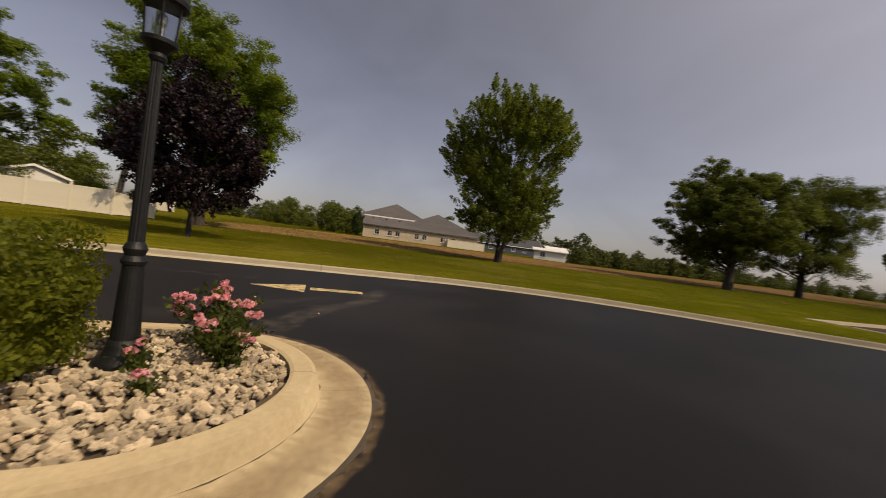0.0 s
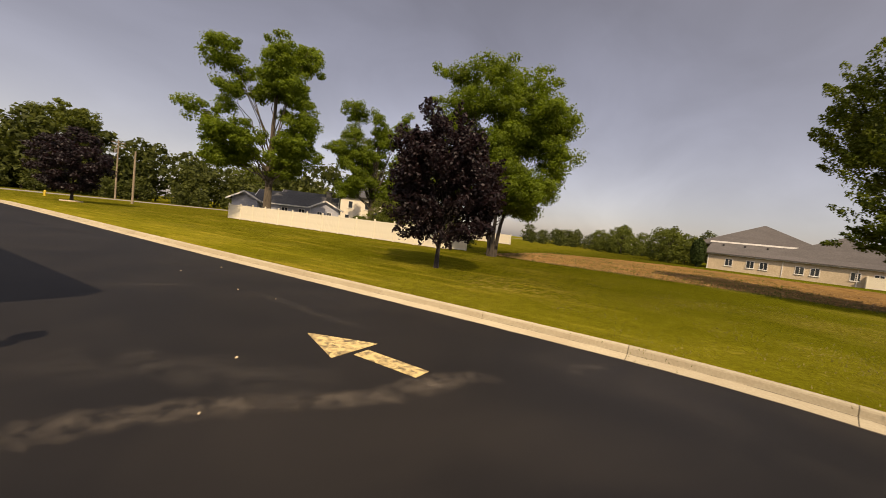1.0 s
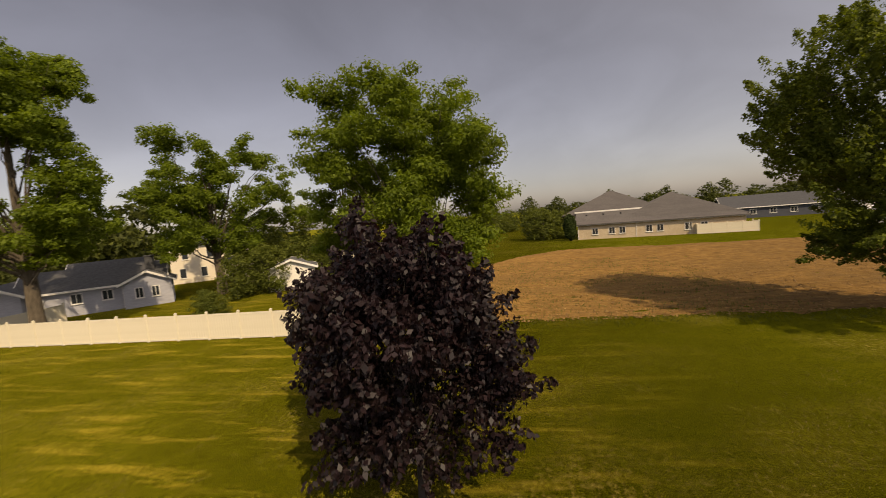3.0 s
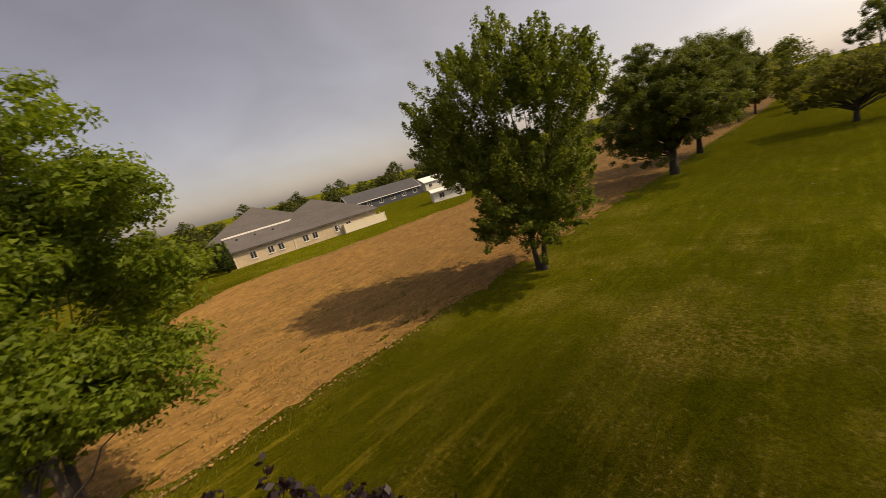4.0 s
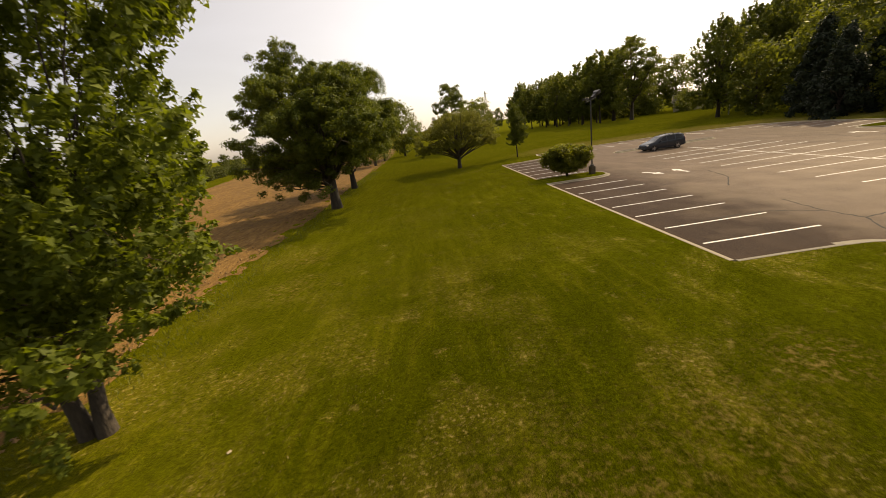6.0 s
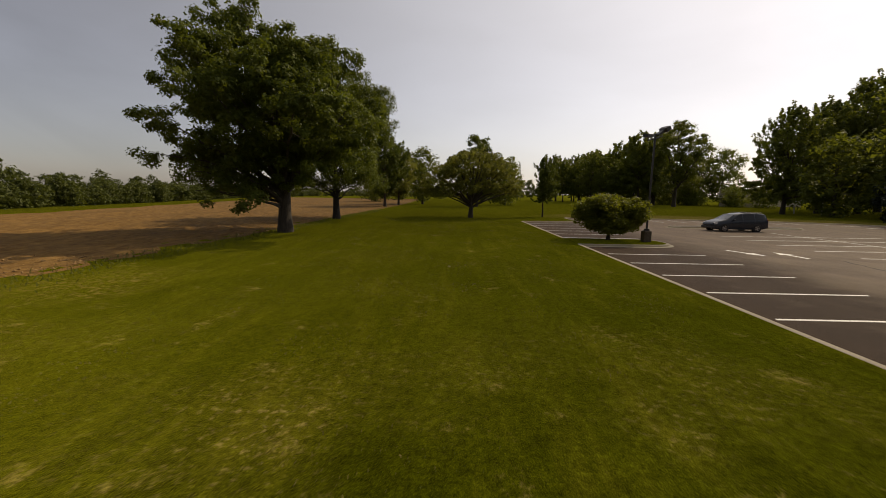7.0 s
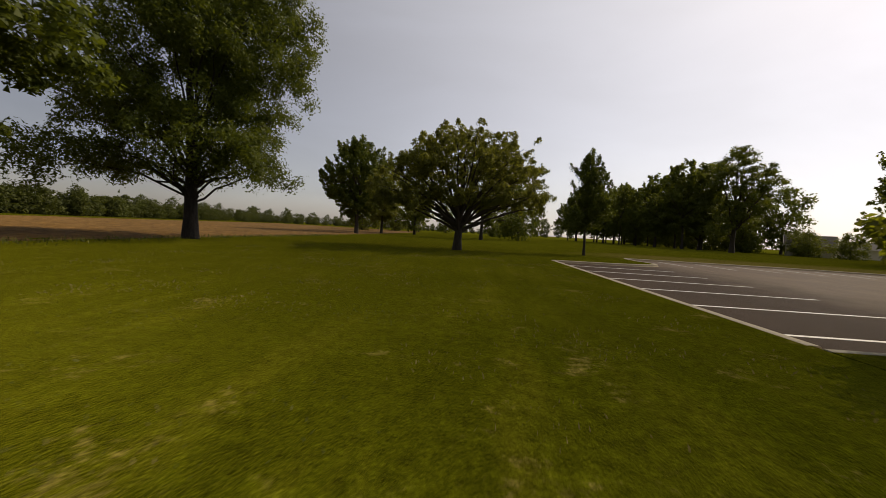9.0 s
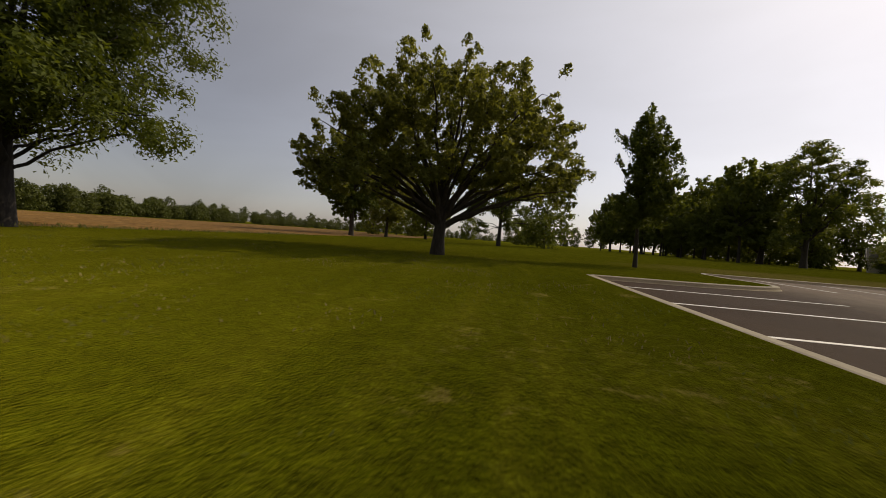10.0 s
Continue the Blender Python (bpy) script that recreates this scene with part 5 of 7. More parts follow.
def leafy_block(name, label, category, x, y, size, mat, count, leaf, seed, ground=0.1, core=True, square=0.75):
    """A clipped shrub: stems, and leaves over a rounded block with a ragged surface."""
    rng = np.random.default_rng(seed)
    thing = empty(name, pose(x, y, ground), label, category)
    sx, sy, sz = size
    d = rng.normal(size=(count, 3))
    d /= np.abs(d).max(1, keepdims=True) ** square * np.linalg.norm(d, axis=1, keepdims=True) ** (1 - square)
    lump = np.array([0.9 + 0.16 * noise.noise(Vector(q * 2.2) + Vector((seed, 0, 0))) + 0.08 * noise.noise(Vector(q * 6.0)) for q in d])
    depth = 1 - np.abs(rng.normal(0, 0.09, count))
    pos = d * (lump * depth)[:, None] * (sx / 2, sy / 2, sz / 2) + (0, 0, sz / 2 + 0.03)
    pos = pos[pos[:, 2] > 0.02]
    out = pos - (0, 0, sz / 2)
    out /= np.linalg.norm(out, axis=1, keepdims=True)
    put("foliage", quads("foliage", leaf_quads(rng, pos, leaf, leaf * 0.55, 0.3, out * 1.4), mat), thing)
    wood = ([], [])
    for k in range(40):
        a = rng.uniform(0, 2 * math.pi)
        e = np.array([math.cos(a) * sx * 0.4 * rng.uniform(0.2, 1), math.sin(a) * sy * 0.4 * rng.uniform(0.2, 1), sz * rng.uniform(0.5, 0.9)])
        tube(wood, [(e[0] * 0.25, e[1] * 0.25, -0.05), e * (0.6, 0.6, 0.5), e], [0.016, 0.012, 0.005], 5)
    put("stem", mesh_from("stem", wood[0], wood[1], M_BARK, True), thing)
    if core:
        bm = bmesh.new()
        bmesh.ops.create_icosphere(bm, subdivisions=3, radius=1.0)
        for v in bm.verts:
            q = v.co / (max(abs(v.co.x), abs(v.co.y), abs(v.co.z)) ** square)
            v.co = Vector((q.x * sx * 0.40, q.y * sy * 0.40, q.z * sz * 0.40 + sz * 0.47))
        part("inner_growth", bm, mat, thing)
    return thing


leafy_block("clipped_shrub", "clipped yellow-green privet shrub in river stones", "shrub", 6.9, -25.65, (1.75, 1.95, 1.08), L_HEDGE, 26000, 0.045, 31)


def rose_bush(x, y, seed, height, spread, blooms, label, leaf_count=900):
    """A rose bush: thorny stems, small leaves, clusters of pink blooms."""
    rng = np.random.default_rng(seed)
    thing = empty("rose_bush", pose(x, y, 0.11), label, "rose bush", "roses in the bed")
    wood = ([], [])
    tips, mids = [], []
    for k in range(18):
        a = rng.uniform(0, 2 * math.pi)
        r = spread * rng.uniform(0.15, 1.0)
        e = np.array([r * math.cos(a), r * math.sin(a), height * rng.uniform(0.45, 1.0) * (1 - 0.25 * r / spread)])
        m = e * (0.45, 0.45, 0.55) + rng.normal(0, 0.02, 3)
        tube(wood, [(0.03 * math.cos(a), 0.03 * math.sin(a), -0.03), m, e], [0.007, 0.005, 0.003], 5)
        tips.append(e)
        for u in np.linspace(0.15, 1, 9):
            mids.append((1 - u) ** 2 * np.zeros(3) + 2 * u * (1 - u) * m + u * u * e)
    put("stem", mesh_from("stem", wood[0], wood[1], L_ROSE), thing)
    mids = np.array(mids)
    pos = mids[rng.integers(len(mids), size=leaf_count)] + rng.normal(0, 0.04, size=(leaf_count, 3))
    pos = pos[pos[:, 2] > 0.02]
    put("foliage", quads("foliage", leaf_quads(rng, pos, 0.05, 0.034, 0.6), L_ROSE), thing)
    tips.sort(key=lambda q: -q[2] + 0.25 * math.sin(40 * q[0]))
    for k in range(blooms):
        c = tips[(2 * k) % len(tips)] + rng.normal(0, 0.02, 3)
        n = 80
        d = rng.normal(size=(n, 3))
        d /= np.linalg.norm(d, axis=1, keepdims=True)
        d[:, 2] = np.abs(d[:, 2]) - 0.25
        cl = rng.normal(0, 0.036, size=(4, 3)) * (1, 1, 0.6)
        pos = c + cl[rng.integers(4, size=n)] + d * 0.03
        put("bloom", quads("bloom", leaf_quads(rng, pos, 0.042, 0.040, 0.0, d * 3), P_PINK), thing)
    return thing


rose_bush(5.98, -23.98, 41, 0.68, 0.46, 9, "rose bush with clusters of pink blooms, in stones", 1000)
rose_bush(7.00, -24.25, 43, 0.22, 0.12, 1, "low rose shoot with a pink bloom, in stones", 60)
rose_bush(6.50, -23.85, 42, 0.60, 0.34, 4, "loose rose bush with pink blooms, in stones", 620)
rose_bush(6.68, -24.42, 44, 0.30, 0.10, 1, "low rose shoot with one bloom, by the lamp post", 90)


# the covered entrance beside the drive, whose roof shades it
def entrance_canopy():
    thing = empty("entrance_canopy", pose(0, 0, 0), "covered entrance with shingled roof on brick piers", "canopy")
    h = 5.0
    ox, oy = h * 0.829, h * 0.621
    x0, y1 = 2.53 + ox, -28.7 + oy
    part("roof", box((16, 14, 0.5), (x0 + 8, y1 - 7, h - 0.25), 0.05), M_SHINGLE, thing)
    for px, py in [(x0 + 1.6, y1 - 6.0), (x0 + 1.6, y1 - 12.5), (x0 + 9, y1 - 1.5), (x0 + 9, y1 - 12.5)]:
        part("pier", box((0.6, 0.6, h - 0.5), (px, py, (h - 0.5) / 2), 0.03), M_BRICK, thing)
    part("wall", box((0.3, 40, 5.0), (x0 + 15.6, y1 - 21.2, 2.5)), M_BRICK, thing)
    return thing


entrance_canopy()

# ---- car park islands, lamps, shrub, van ----
def lot_island(outline, label, mat=M_LAWN, closed=True):
    """A raised island: kerb lengths round a turf top, or along an open line that ends at the lawn."""
    thing = empty("parking_island", pose(0, 0, 0), label, "kerb island", kind="structure")
    line = [np.array(p, float) for p in outline]
    ring = line + [line[0]] if closed else line
    kerb_run(ring, thing, 2.4, [(-0.15, -0.1), (-0.15, 0.13), (-0.12, 0.142), (0.0, 0.14), (0.03, 0.12), (0.06, 0.03), (0.30, 0.012), (0.30, -0.1)], 0.01, -1)
    inner = offset_line(ring, 0.13)[:-1] if closed else offset_line(line, 0.13)
    part("turf", extrude([tuple(p) for p in inner][::-1], 0.0, 0.135), mat, thing, "turf with bare soil")
    return thing


def rounded(x0, y0, x1, y1, r, n=5):
    """A rectangle with round corners, clockwise."""
    out = []
    for cx, cy, a0 in [(x1 - r, y1 - r, 90), (x1 - r, y0 + r, 0), (x0 + r, y0 + r, -90), (x0 + r, y1 - r, -180)]:
        for k in range(n + 1):
            a = radians(a0 - 90 * k / n)
            out.append((cx + r * math.cos(a), cy + r * math.sin(a)))
    return out


lot_island([(-0.34, 23.1)] + rounded(-0.36, 19.75, 6.0, 23.1, 1.5)[:12] + [(-0.34, 19.75)], "kerbed turf island with a shrub and lamp, joined to the lawn", closed=False)
lot_island(rounded(14.3, 35.0, 27.6, 36.3, 0.6), "long narrow kerbed island behind the van", M_MULCH)
lot_island(rounded(36.6, 23.2, 43.2, 26.4, 1.4), "kerbed turf island with a lamp post")


def flood_pole(x, y, heads, height=6.9, ped=0.75):
    """A square lamp pole on a concrete pedestal, with two flood heads on short arms."""
    thing = empty("parking_lamp", pose(x, y, 0.12), "dark square lamp pole with two floodlight heads on concrete pedestal", "street lamp", "car park lamps")
    bm = box((0.50, 0.50, ped + 0.05), (0, 0, ped / 2 - 0.025), 0.05)
    part("pedestal", bm, M_BROWNCONC, thing, "stained brown concrete pedestal", smooth=False)
    part("base_plate", box((0.34, 0.34, 0.03), (0, 0, ped + 0.015), 0.008), M_BRONZE, thing)
    part("base_cover", box((0.26, 0.26, 0.12), (0, 0, ped + 0.09), 0.02), M_BRONZE, thing)
    part("pole", box((0.105, 0.105, height - ped), (0, 0, ped + (height - ped) / 2), 0.012), M_BRONZE, thing)
    part("pole_cap", box((0.13, 0.13, 0.03), (0, 0, height + 0.015), 0.006), M_BRONZE, thing)
    a = radians(heads[0])
    d = np.array([math.cos(a), math.sin(a), 0.0])
    up = np.array([0.0, 0.0, 1.0])
    zc = height - 0.25
    bar = ([], [])
    tube(bar, [-0.62 * d + up * (zc - 0.16), up * zc, 0.62 * d + up * (zc + 0.20)], [0.042, 0.05, 0.042], 8)
    put("crossbar", mesh_from("crossbar", bar[0], bar[1], M_BRONZE, True), thing)
    for sign, z0, tilt, style in ((-1, zc - 0.16, heads[1], "flat"), (1, zc + 0.20, heads[2], "flood")):
        foot = sign * 0.58 * d + up * z0
        riser = ([], [])
        tube(riser, [foot, foot + up * 0.22], [0.035, 0.03], 8)
        put("riser", mesh_from("riser", riser[0], riser[1], M_BRONZE, True), thing)
        m = pose(*(foot + up * 0.30), 0, 0, heads[0] + (180 if sign < 0 else 0)) @ pose(0, 0, 0, 0, -tilt, 0)
        hb = bmesh.new()
        if style == "flat":
            outline = [(-0.26, 0.18, -0.09, 0.10), (0.26, 0.20, -0.11, 0.10)]
        else:
            outline = [(-0.52, 0.13, -0.07, 0.07), (-0.06, 0.16, -0.09, 0.08), (0.08, 0.30, -0.16, 0.16), (0.42, 0.33, -0.14, 0.12)]
        rings = []
        for x0, hw, lo, hi in outline:
            rings.append([hb.verts.new((x0, y0, zz)) for y0, zz in ((-hw, lo), (hw, lo), (hw, hi), (-hw, hi))])
        for p, q in zip(rings, rings[1:]):
            for k in range(4):
                hb.faces.new((p[k], p[(k + 1) % 4], q[(k + 1) % 4], q[k]))
        hb.faces.new(rings[0][::-1])
        hb.faces.new(rings[-1])
        bmesh.ops.recalc_face_normals(hb, faces=hb.faces[:])
        bmesh.ops.bevel(hb, geom=hb.edges[:], offset=0.012, segments=1, affect="EDGES")
        head = part("flood_head", hb, M_BRONZE, thing, m=m)
        if style == "flat":
            part("lens", box((0.40, 0.30, 0.012), (0, 0, -0.112)), M_LENS, head, "pale glass lens")
        else:
            part("lens", box((0.012, 0.58, 0.22), (0.428, 0, -0.01)), M_LENS, head, "pale glass lens")
    return thing


M_BROWNCONC = material("stained_concrete", (0.060, 0.044, 0.030), (0.130, 0.098, 0.066), scale=6, rough=0.9, bump=0.4, bump_scale=40)
flood_pole(4.85, 21.65, (20, 2, 34), height=7.1)
flood_pole(40.0, 24.8, (-10, 8, 20), height=8.5)

make_tree("broad domed shrub with glossy yellow-green leaves on a kerbed island", 2.6, 22.4, 3.5, 5.0, 0.7, "dome", 52000, 0.15, L_SHRUB, M_BARK, 0.12, 57,
          name="shrub", category="shrub", gap=0.12, clump=0.34, fork=0.0, twigs=140, ground=0.12, face=-32.5, deep=0.75, per=70,
          crown=[(-0.6, 2.9, 1.1, 0.5), (-1.35, 2.35, 0.95, 0.75, -0.8), (0.2, 2.5, 1.25, 0.8), (-1.75, 1.85, 0.7, 0.65, -0.9), (-0.5, 1.6, 1.6, 0.8), (0.8, 1.6, 1.0, 0.8), (-0.9, 1.2, 0.9, 0.5, -0.4), (0.3, 1.0, 0.9, 0.45),
                 (1.75, 2.55, 0.8, 0.6, -0.3), (2.05, 1.9, 0.65, 0.7, -0.3), (1.6, 1.3, 0.65, 0.5, -0.3)])


def minivan(x, y, heading):
    """A minivan lofted from cross-sections, nose towards its own -x."""
    thing = empty("minivan", pose(x, y, 0, 0, 0, heading), "dark blue-grey minivan parked on worn asphalt", "car")
    # station: x, sill z, half width low, belt z, half width belt, roof z, half width roof
    st = [(-2.55, 0.42, 0.55, 0.62, 0.60, 0.70, 0.50), (-2.45, 0.26, 0.80, 0.66, 0.82, 0.80, 0.68), (-2.2, 0.22, 0.93, 0.74, 0.94, 0.92, 0.78), (-1.75, 0.22, 0.97, 0.86, 0.97, 1.04, 0.82),
          (-1.35, 0.22, 0.98, 0.95, 0.98, 1.14, 0.84), (-0.95, 0.22, 0.98, 1.00, 0.98, 1.38, 0.76), (-0.45, 0.22, 0.98, 1.02, 0.98, 1.62, 0.70), (0.05, 0.22, 0.98, 1.03, 0.98, 1.72, 0.70),
          (0.8, 0.22, 0.98, 1.05, 0.98, 1.765, 0.71), (1.5, 0.22, 0.98, 1.07, 0.98, 1.75, 0.71), (2.1, 0.24, 0.97, 1.08, 0.97, 1.71, 0.69), (2.38, 0.28, 0.95, 1.08, 0.94, 1.62, 0.66), (2.52, 0.36, 0.90, 1.02, 0.89, 1.25, 0.70), (2.56, 0.42, 0.84, 0.80, 0.86, 1.00, 0.74)]

    def ring(s, grow=0.0):
        xx, z0, w0, zb, wb, z1, w1 = s
        half = [(0.0, z0), (w0 * 0.8, z0), (w0 * 0.97, z0 + 0.05), (w0 + 0.0, z0 + 0.25 * (zb - z0)), (wb + 0.005, z0 + 0.7 * (zb - z0)), (wb - 0.015, zb), (w1 + 0.45 * (wb - w1), zb + 0.5 * (z1 - zb)),
                (w1, zb + 0.92 * (z1 - zb)), (w1 * 0.86, z1 - 0.005), (w1 * 0.45, z1 + 0.012), (0.0, z1 + 0.018)]
        pts = [(xx, a, b) for a, b in half] + [(xx, -a, b) for a, b in half[-2:0:-1]]
        return pts

    rings = [ring(s) for s in st]
    n = len(rings[0])
    verts = [p for r in rings for p in r]
    faces = []
    for k in range(len(rings) - 1):
        for j in range(n):
            a, b = k * n + j, k * n + (j + 1) % n
            faces.append((a, a + n, b + n, b))
    faces.append(tuple(range(n)))
    faces.append(tuple(reversed(range((len(rings) - 1) * n, len(rings) * n))))
    body = put("body", mesh_from("body", verts, faces, M_CAR, True), thing)
    bmx = bmesh.new()
    bmx.from_mesh(body.data)
    bmesh.ops.recalc_face_normals(bmx, faces=bmx.faces[:])
    bmx.to_mesh(body.data)
    bmx.free()

    def side_point(xx, u, s):
        """On the glasshouse side: u from belt (0) to roof (1)."""
        v = [np.interp(xx, [q[0] for q in st], [q[i] for q in st]) for i in range(7)]
        pts = [(v[4] - 0.015, v[3]), (v[6] + 0.45 * (v[4] - v[6]), v[3] + 0.5 * (v[5] - v[3])), (v[6], v[3] + 0.92 * (v[5] - v[3]))]
        a = np.interp(u, [0, 0.5, 0.92], [p[0] for p in pts])
        b = np.interp(u, [0, 0.5, 0.92], [p[1] for p in pts])
        return (xx, s * (a + 0.008), b)

    for s in (-1, 1):
        for name, x0, x1, t0, t1 in (("front_window", -0.85, 0.08, 0.30, 0.86), ("sliding_door_window", 0.16, 1.18, 0.86, 0.88), ("rear_window", 1.26, 2.22, 0.88, 0.84)):
            gv, gf = [], []
            m = 6
            for k in range(m + 1):
                xx = x0 + (x1 - x0) * k / m
                top = t0 + (t1 - t0) * min(1, k / m * (1.5 if name == "front_window" else 1))
                for u in (0.06, 0.5 * (0.06 + top), top):
                    gv.append(side_point(xx, u, s))
            for k in range(m):
                for j in range(2):
                    a = k * 3 + j
                    gf.append((a, a + 3, a + 4, a + 1) if s < 0 else (a, a + 1, a + 4, a + 3))
            put(name, mesh_from(name, gv, gf, M_CARGLASS, True), thing, "dark tinted window")
        # door seams, sill and handles
        for xx in (-0.98, 0.12, 1.22):
            part("door_seam", box((0.012, 0.006, 0.66), (xx, s * 0.984, 0.68)), M_TRIMBLACK, thing)
        part("sill_trim", box((2.3, 0.03, 0.09), (0.1, s * 0.965, 0.27), 0.01), M_TRIMBLACK, thing)
        for xx in (-0.05, 0.30):
            part("door_handle", box((0.18, 0.03, 0.03), (xx, s * 0.995, 0.93), 0.01), M_CAR, thing)
        part("mirror", box((0.12, 0.22, 0.16), (-0.82, s * 1.10, 1.08), 0.04), M_CAR, thing)
        part("headlight", box((0.34, 0.30, 0.16), (-2.25, s * 0.74, 0.76), 0.05), M_HEADLIGHT, thing, "clear headlight")
        part("tail_light", box((0.12, 0.18, 0.34), (2.46, s * 0.80, 1.02), 0.03), M_TAIL, thing, "red tail light")
        part("roof_rail", box((2.0, 0.04, 0.05), (1.0, s * 0.60, 1.79), 0.015), M_TRIMBLACK, thing)
        for xx in (-1.60, 1.46):
            rim_m = pose(xx, s * 0.87, 0.345, 90, 0, 0)
            arch = lathe([(0.30, -0.10), (0.41, -0.10), (0.41, 0.10), (0.30, 0.10)], 28)
            part("wheel_arch", arch, M_TRIMBLACK, thing, m=pose(xx, s * 0.90, 0.36, 90, 0, 0))
            wheel = part("wheel", lathe([(0.20, -0.11), (0.30, -0.118), (0.335, -0.10), (0.345, -0.05), (0.345, 0.05), (0.335, 0.10), (0.30, 0.118), (0.20, 0.11)], 28), M_RUBBER, thing, "black tyre", m=pose(xx, s * 0.915, 0.345, 90, 0, 0), smooth=True)
            rim = bmesh.new()
            lathe([(0.0, -0.085), (0.20, -0.085), (0.215, -0.122), (0.225, -0.122), (0.225, 0.122), (0.215, 0.122), (0.20, 0.085), (0.0, 0.085)], 24, rim)
            for k in range(5):
                for z in (-0.10, 0.10):
                    spoke = bmesh.ops.create_cube(rim, size=1.0, matrix=Matrix.Rotation(k * 2 * math.pi / 5, 4, "Z") @ Matrix.Translation((0.11, 0, z)) @ Matrix.Diagonal((0.2, 0.05, 0.035, 1)))
            part("rim", rim, M_ALLOY, wheel, "silver five-spoke rim")
    # windscreen, rear screen, bumpers, grille
    wv = [(-1.28, -0.80, 1.165), (-1.28, 0.80, 1.165), (-0.52, 0.66, 1.60), (-0.52, -0.66, 1.60)]
    wv = [(a - 0.012, b, c + 0.022) for a, b, c in wv]
    put("windscreen", mesh_from("windscreen", wv, [(0, 3, 2, 1)], M_CARGLASS), thing, "tinted windscreen")
    rv = [(2.545, -0.70, 1.12), (2.545, 0.70, 1.12), (2.42, 0.60, 1.56), (2.42, -0.60, 1.56)]
    put("rear_screen", mesh_from("rear_screen", [(a + 0.02, b, c) for a, b, c in rv], [(0, 1, 2, 3)], M_CARGLASS), thing, "tinted rear screen")
    part("front_bumper", box((0.26, 1.66, 0.24), (-2.46, 0, 0.40), 0.08), M_CAR, thing)
    part("rear_bumper", box((0.22, 1.74, 0.26), (2.50, 0, 0.48), 0.07), M_CAR, thing)
    part("grille", box((0.05, 1.0, 0.13), (-2.56, 0, 0.58), 0.02), M_TRIMBLACK, thing)
    part("number_plate", box((0.02, 0.32, 0.16), (2.62, 0, 0.62)), M_WHITE, thing, "blank pale number plate")
    return thing


minivan(18.6, 32.55, 1.5)


# ---- fence ----
BOARDS = {}


def vinyl_fence(label, points, height, end_drop=None, spacing=2.4):
    """A privacy fence: posts with caps, rails, and upright boards in every bay."""
    thing = empty("fence", pose(0, 0, 0), label, "fence")
    bay = 0
    for (x0, y0), (x1, y1) in zip(points, points[1:]):
        L = math.hypot(x1 - x0, y1 - y0)
        n = max(1, round(L / spacing))
        ang = math.degrees(math.atan2(y1 - y0, x1 - x0))
        for k in range(n + 1):
            px, py = x0 + (x1 - x0) * k / n, y0 + (y1 - y0) * k / n
            if k < n or (x1, y1) == points[-1]:
                h = height if not (end_drop and (x1, y1) == points[-1] and k == n) else end_drop
                post = part("post", box((0.127, 0.127, h + 0.16), (0, 0, (h + 0.06) / 2), 0.006), M_VINYL, thing, m=pose(px, py, LAWN_Z, 0, 0, ang))
                cap = lathe([(0.0, 0.0), (0.098, 0.0), (0.098, 0.02), (0.02, 0.08), (0.0, 0.085)], 4)
                part("post_cap", cap, M_VINYL, post, m=pose(0, 0, h + 0.11, 0, 0, 45))
            if k == n:
                break
            w = L / n - 0.127
            mx, my = x0 + (x1 - x0) * (k + 0.5) / n, y0 + (y1 - y0) * (k + 0.5) / n
            last = end_drop and (x1, y1) == points[-1] and k == n - 1
            m = pose(mx, my, LAWN_Z, 0, 0, ang)
            boards = 12
            bw = w / boards
            for b in range(boards):
                u = (b + 0.5) / boards
                h = height - 0.08 if not last else height - 0.08 - (height - end_drop) * (0.5 - 0.5 * math.cos(math.pi * u))
                key = (round(bw, 4), round(h, 4))
                if key not in BOARDS:
                    me = bpy.data.meshes.new("board")
                    bb = box((bw - 0.006, 0.024, h - 0.08), (0, 0, 0.06 + (h - 0.08) / 2))
                    bb.to_mesh(me)
                    bb.free()
                    me.materials.append(M_VINYL)
                    BOARDS[key] = me
                put("board", BOARDS[key], thing, m=m @ pose(-w / 2 + bw * (b + 0.5), 0, 0))
            part("bottom_rail", box((w, 0.05, 0.14), (0, 0, 0.11), 0.006), M_VINYL, thing, m=m)
            if not last:
                part("top_rail", box((w, 0.05, 0.12), (0, 0, height - 0.06), 0.006), M_VINYL, thing, m=m)
            bay += 1
    return thing


vinyl_fence("long cream vinyl privacy fence on the lawn's edge", [(-29.5, -66.5), (-22.4, -66.3), (-22.6, -36.2), (-25.2, -34.6)], 1.72, 1.05)
vinyl_fence("white vinyl privacy fence behind the shed", [(-66.0, -68.0), (-67.5, -57.0), (-66.5, -45.0)], 1.9)


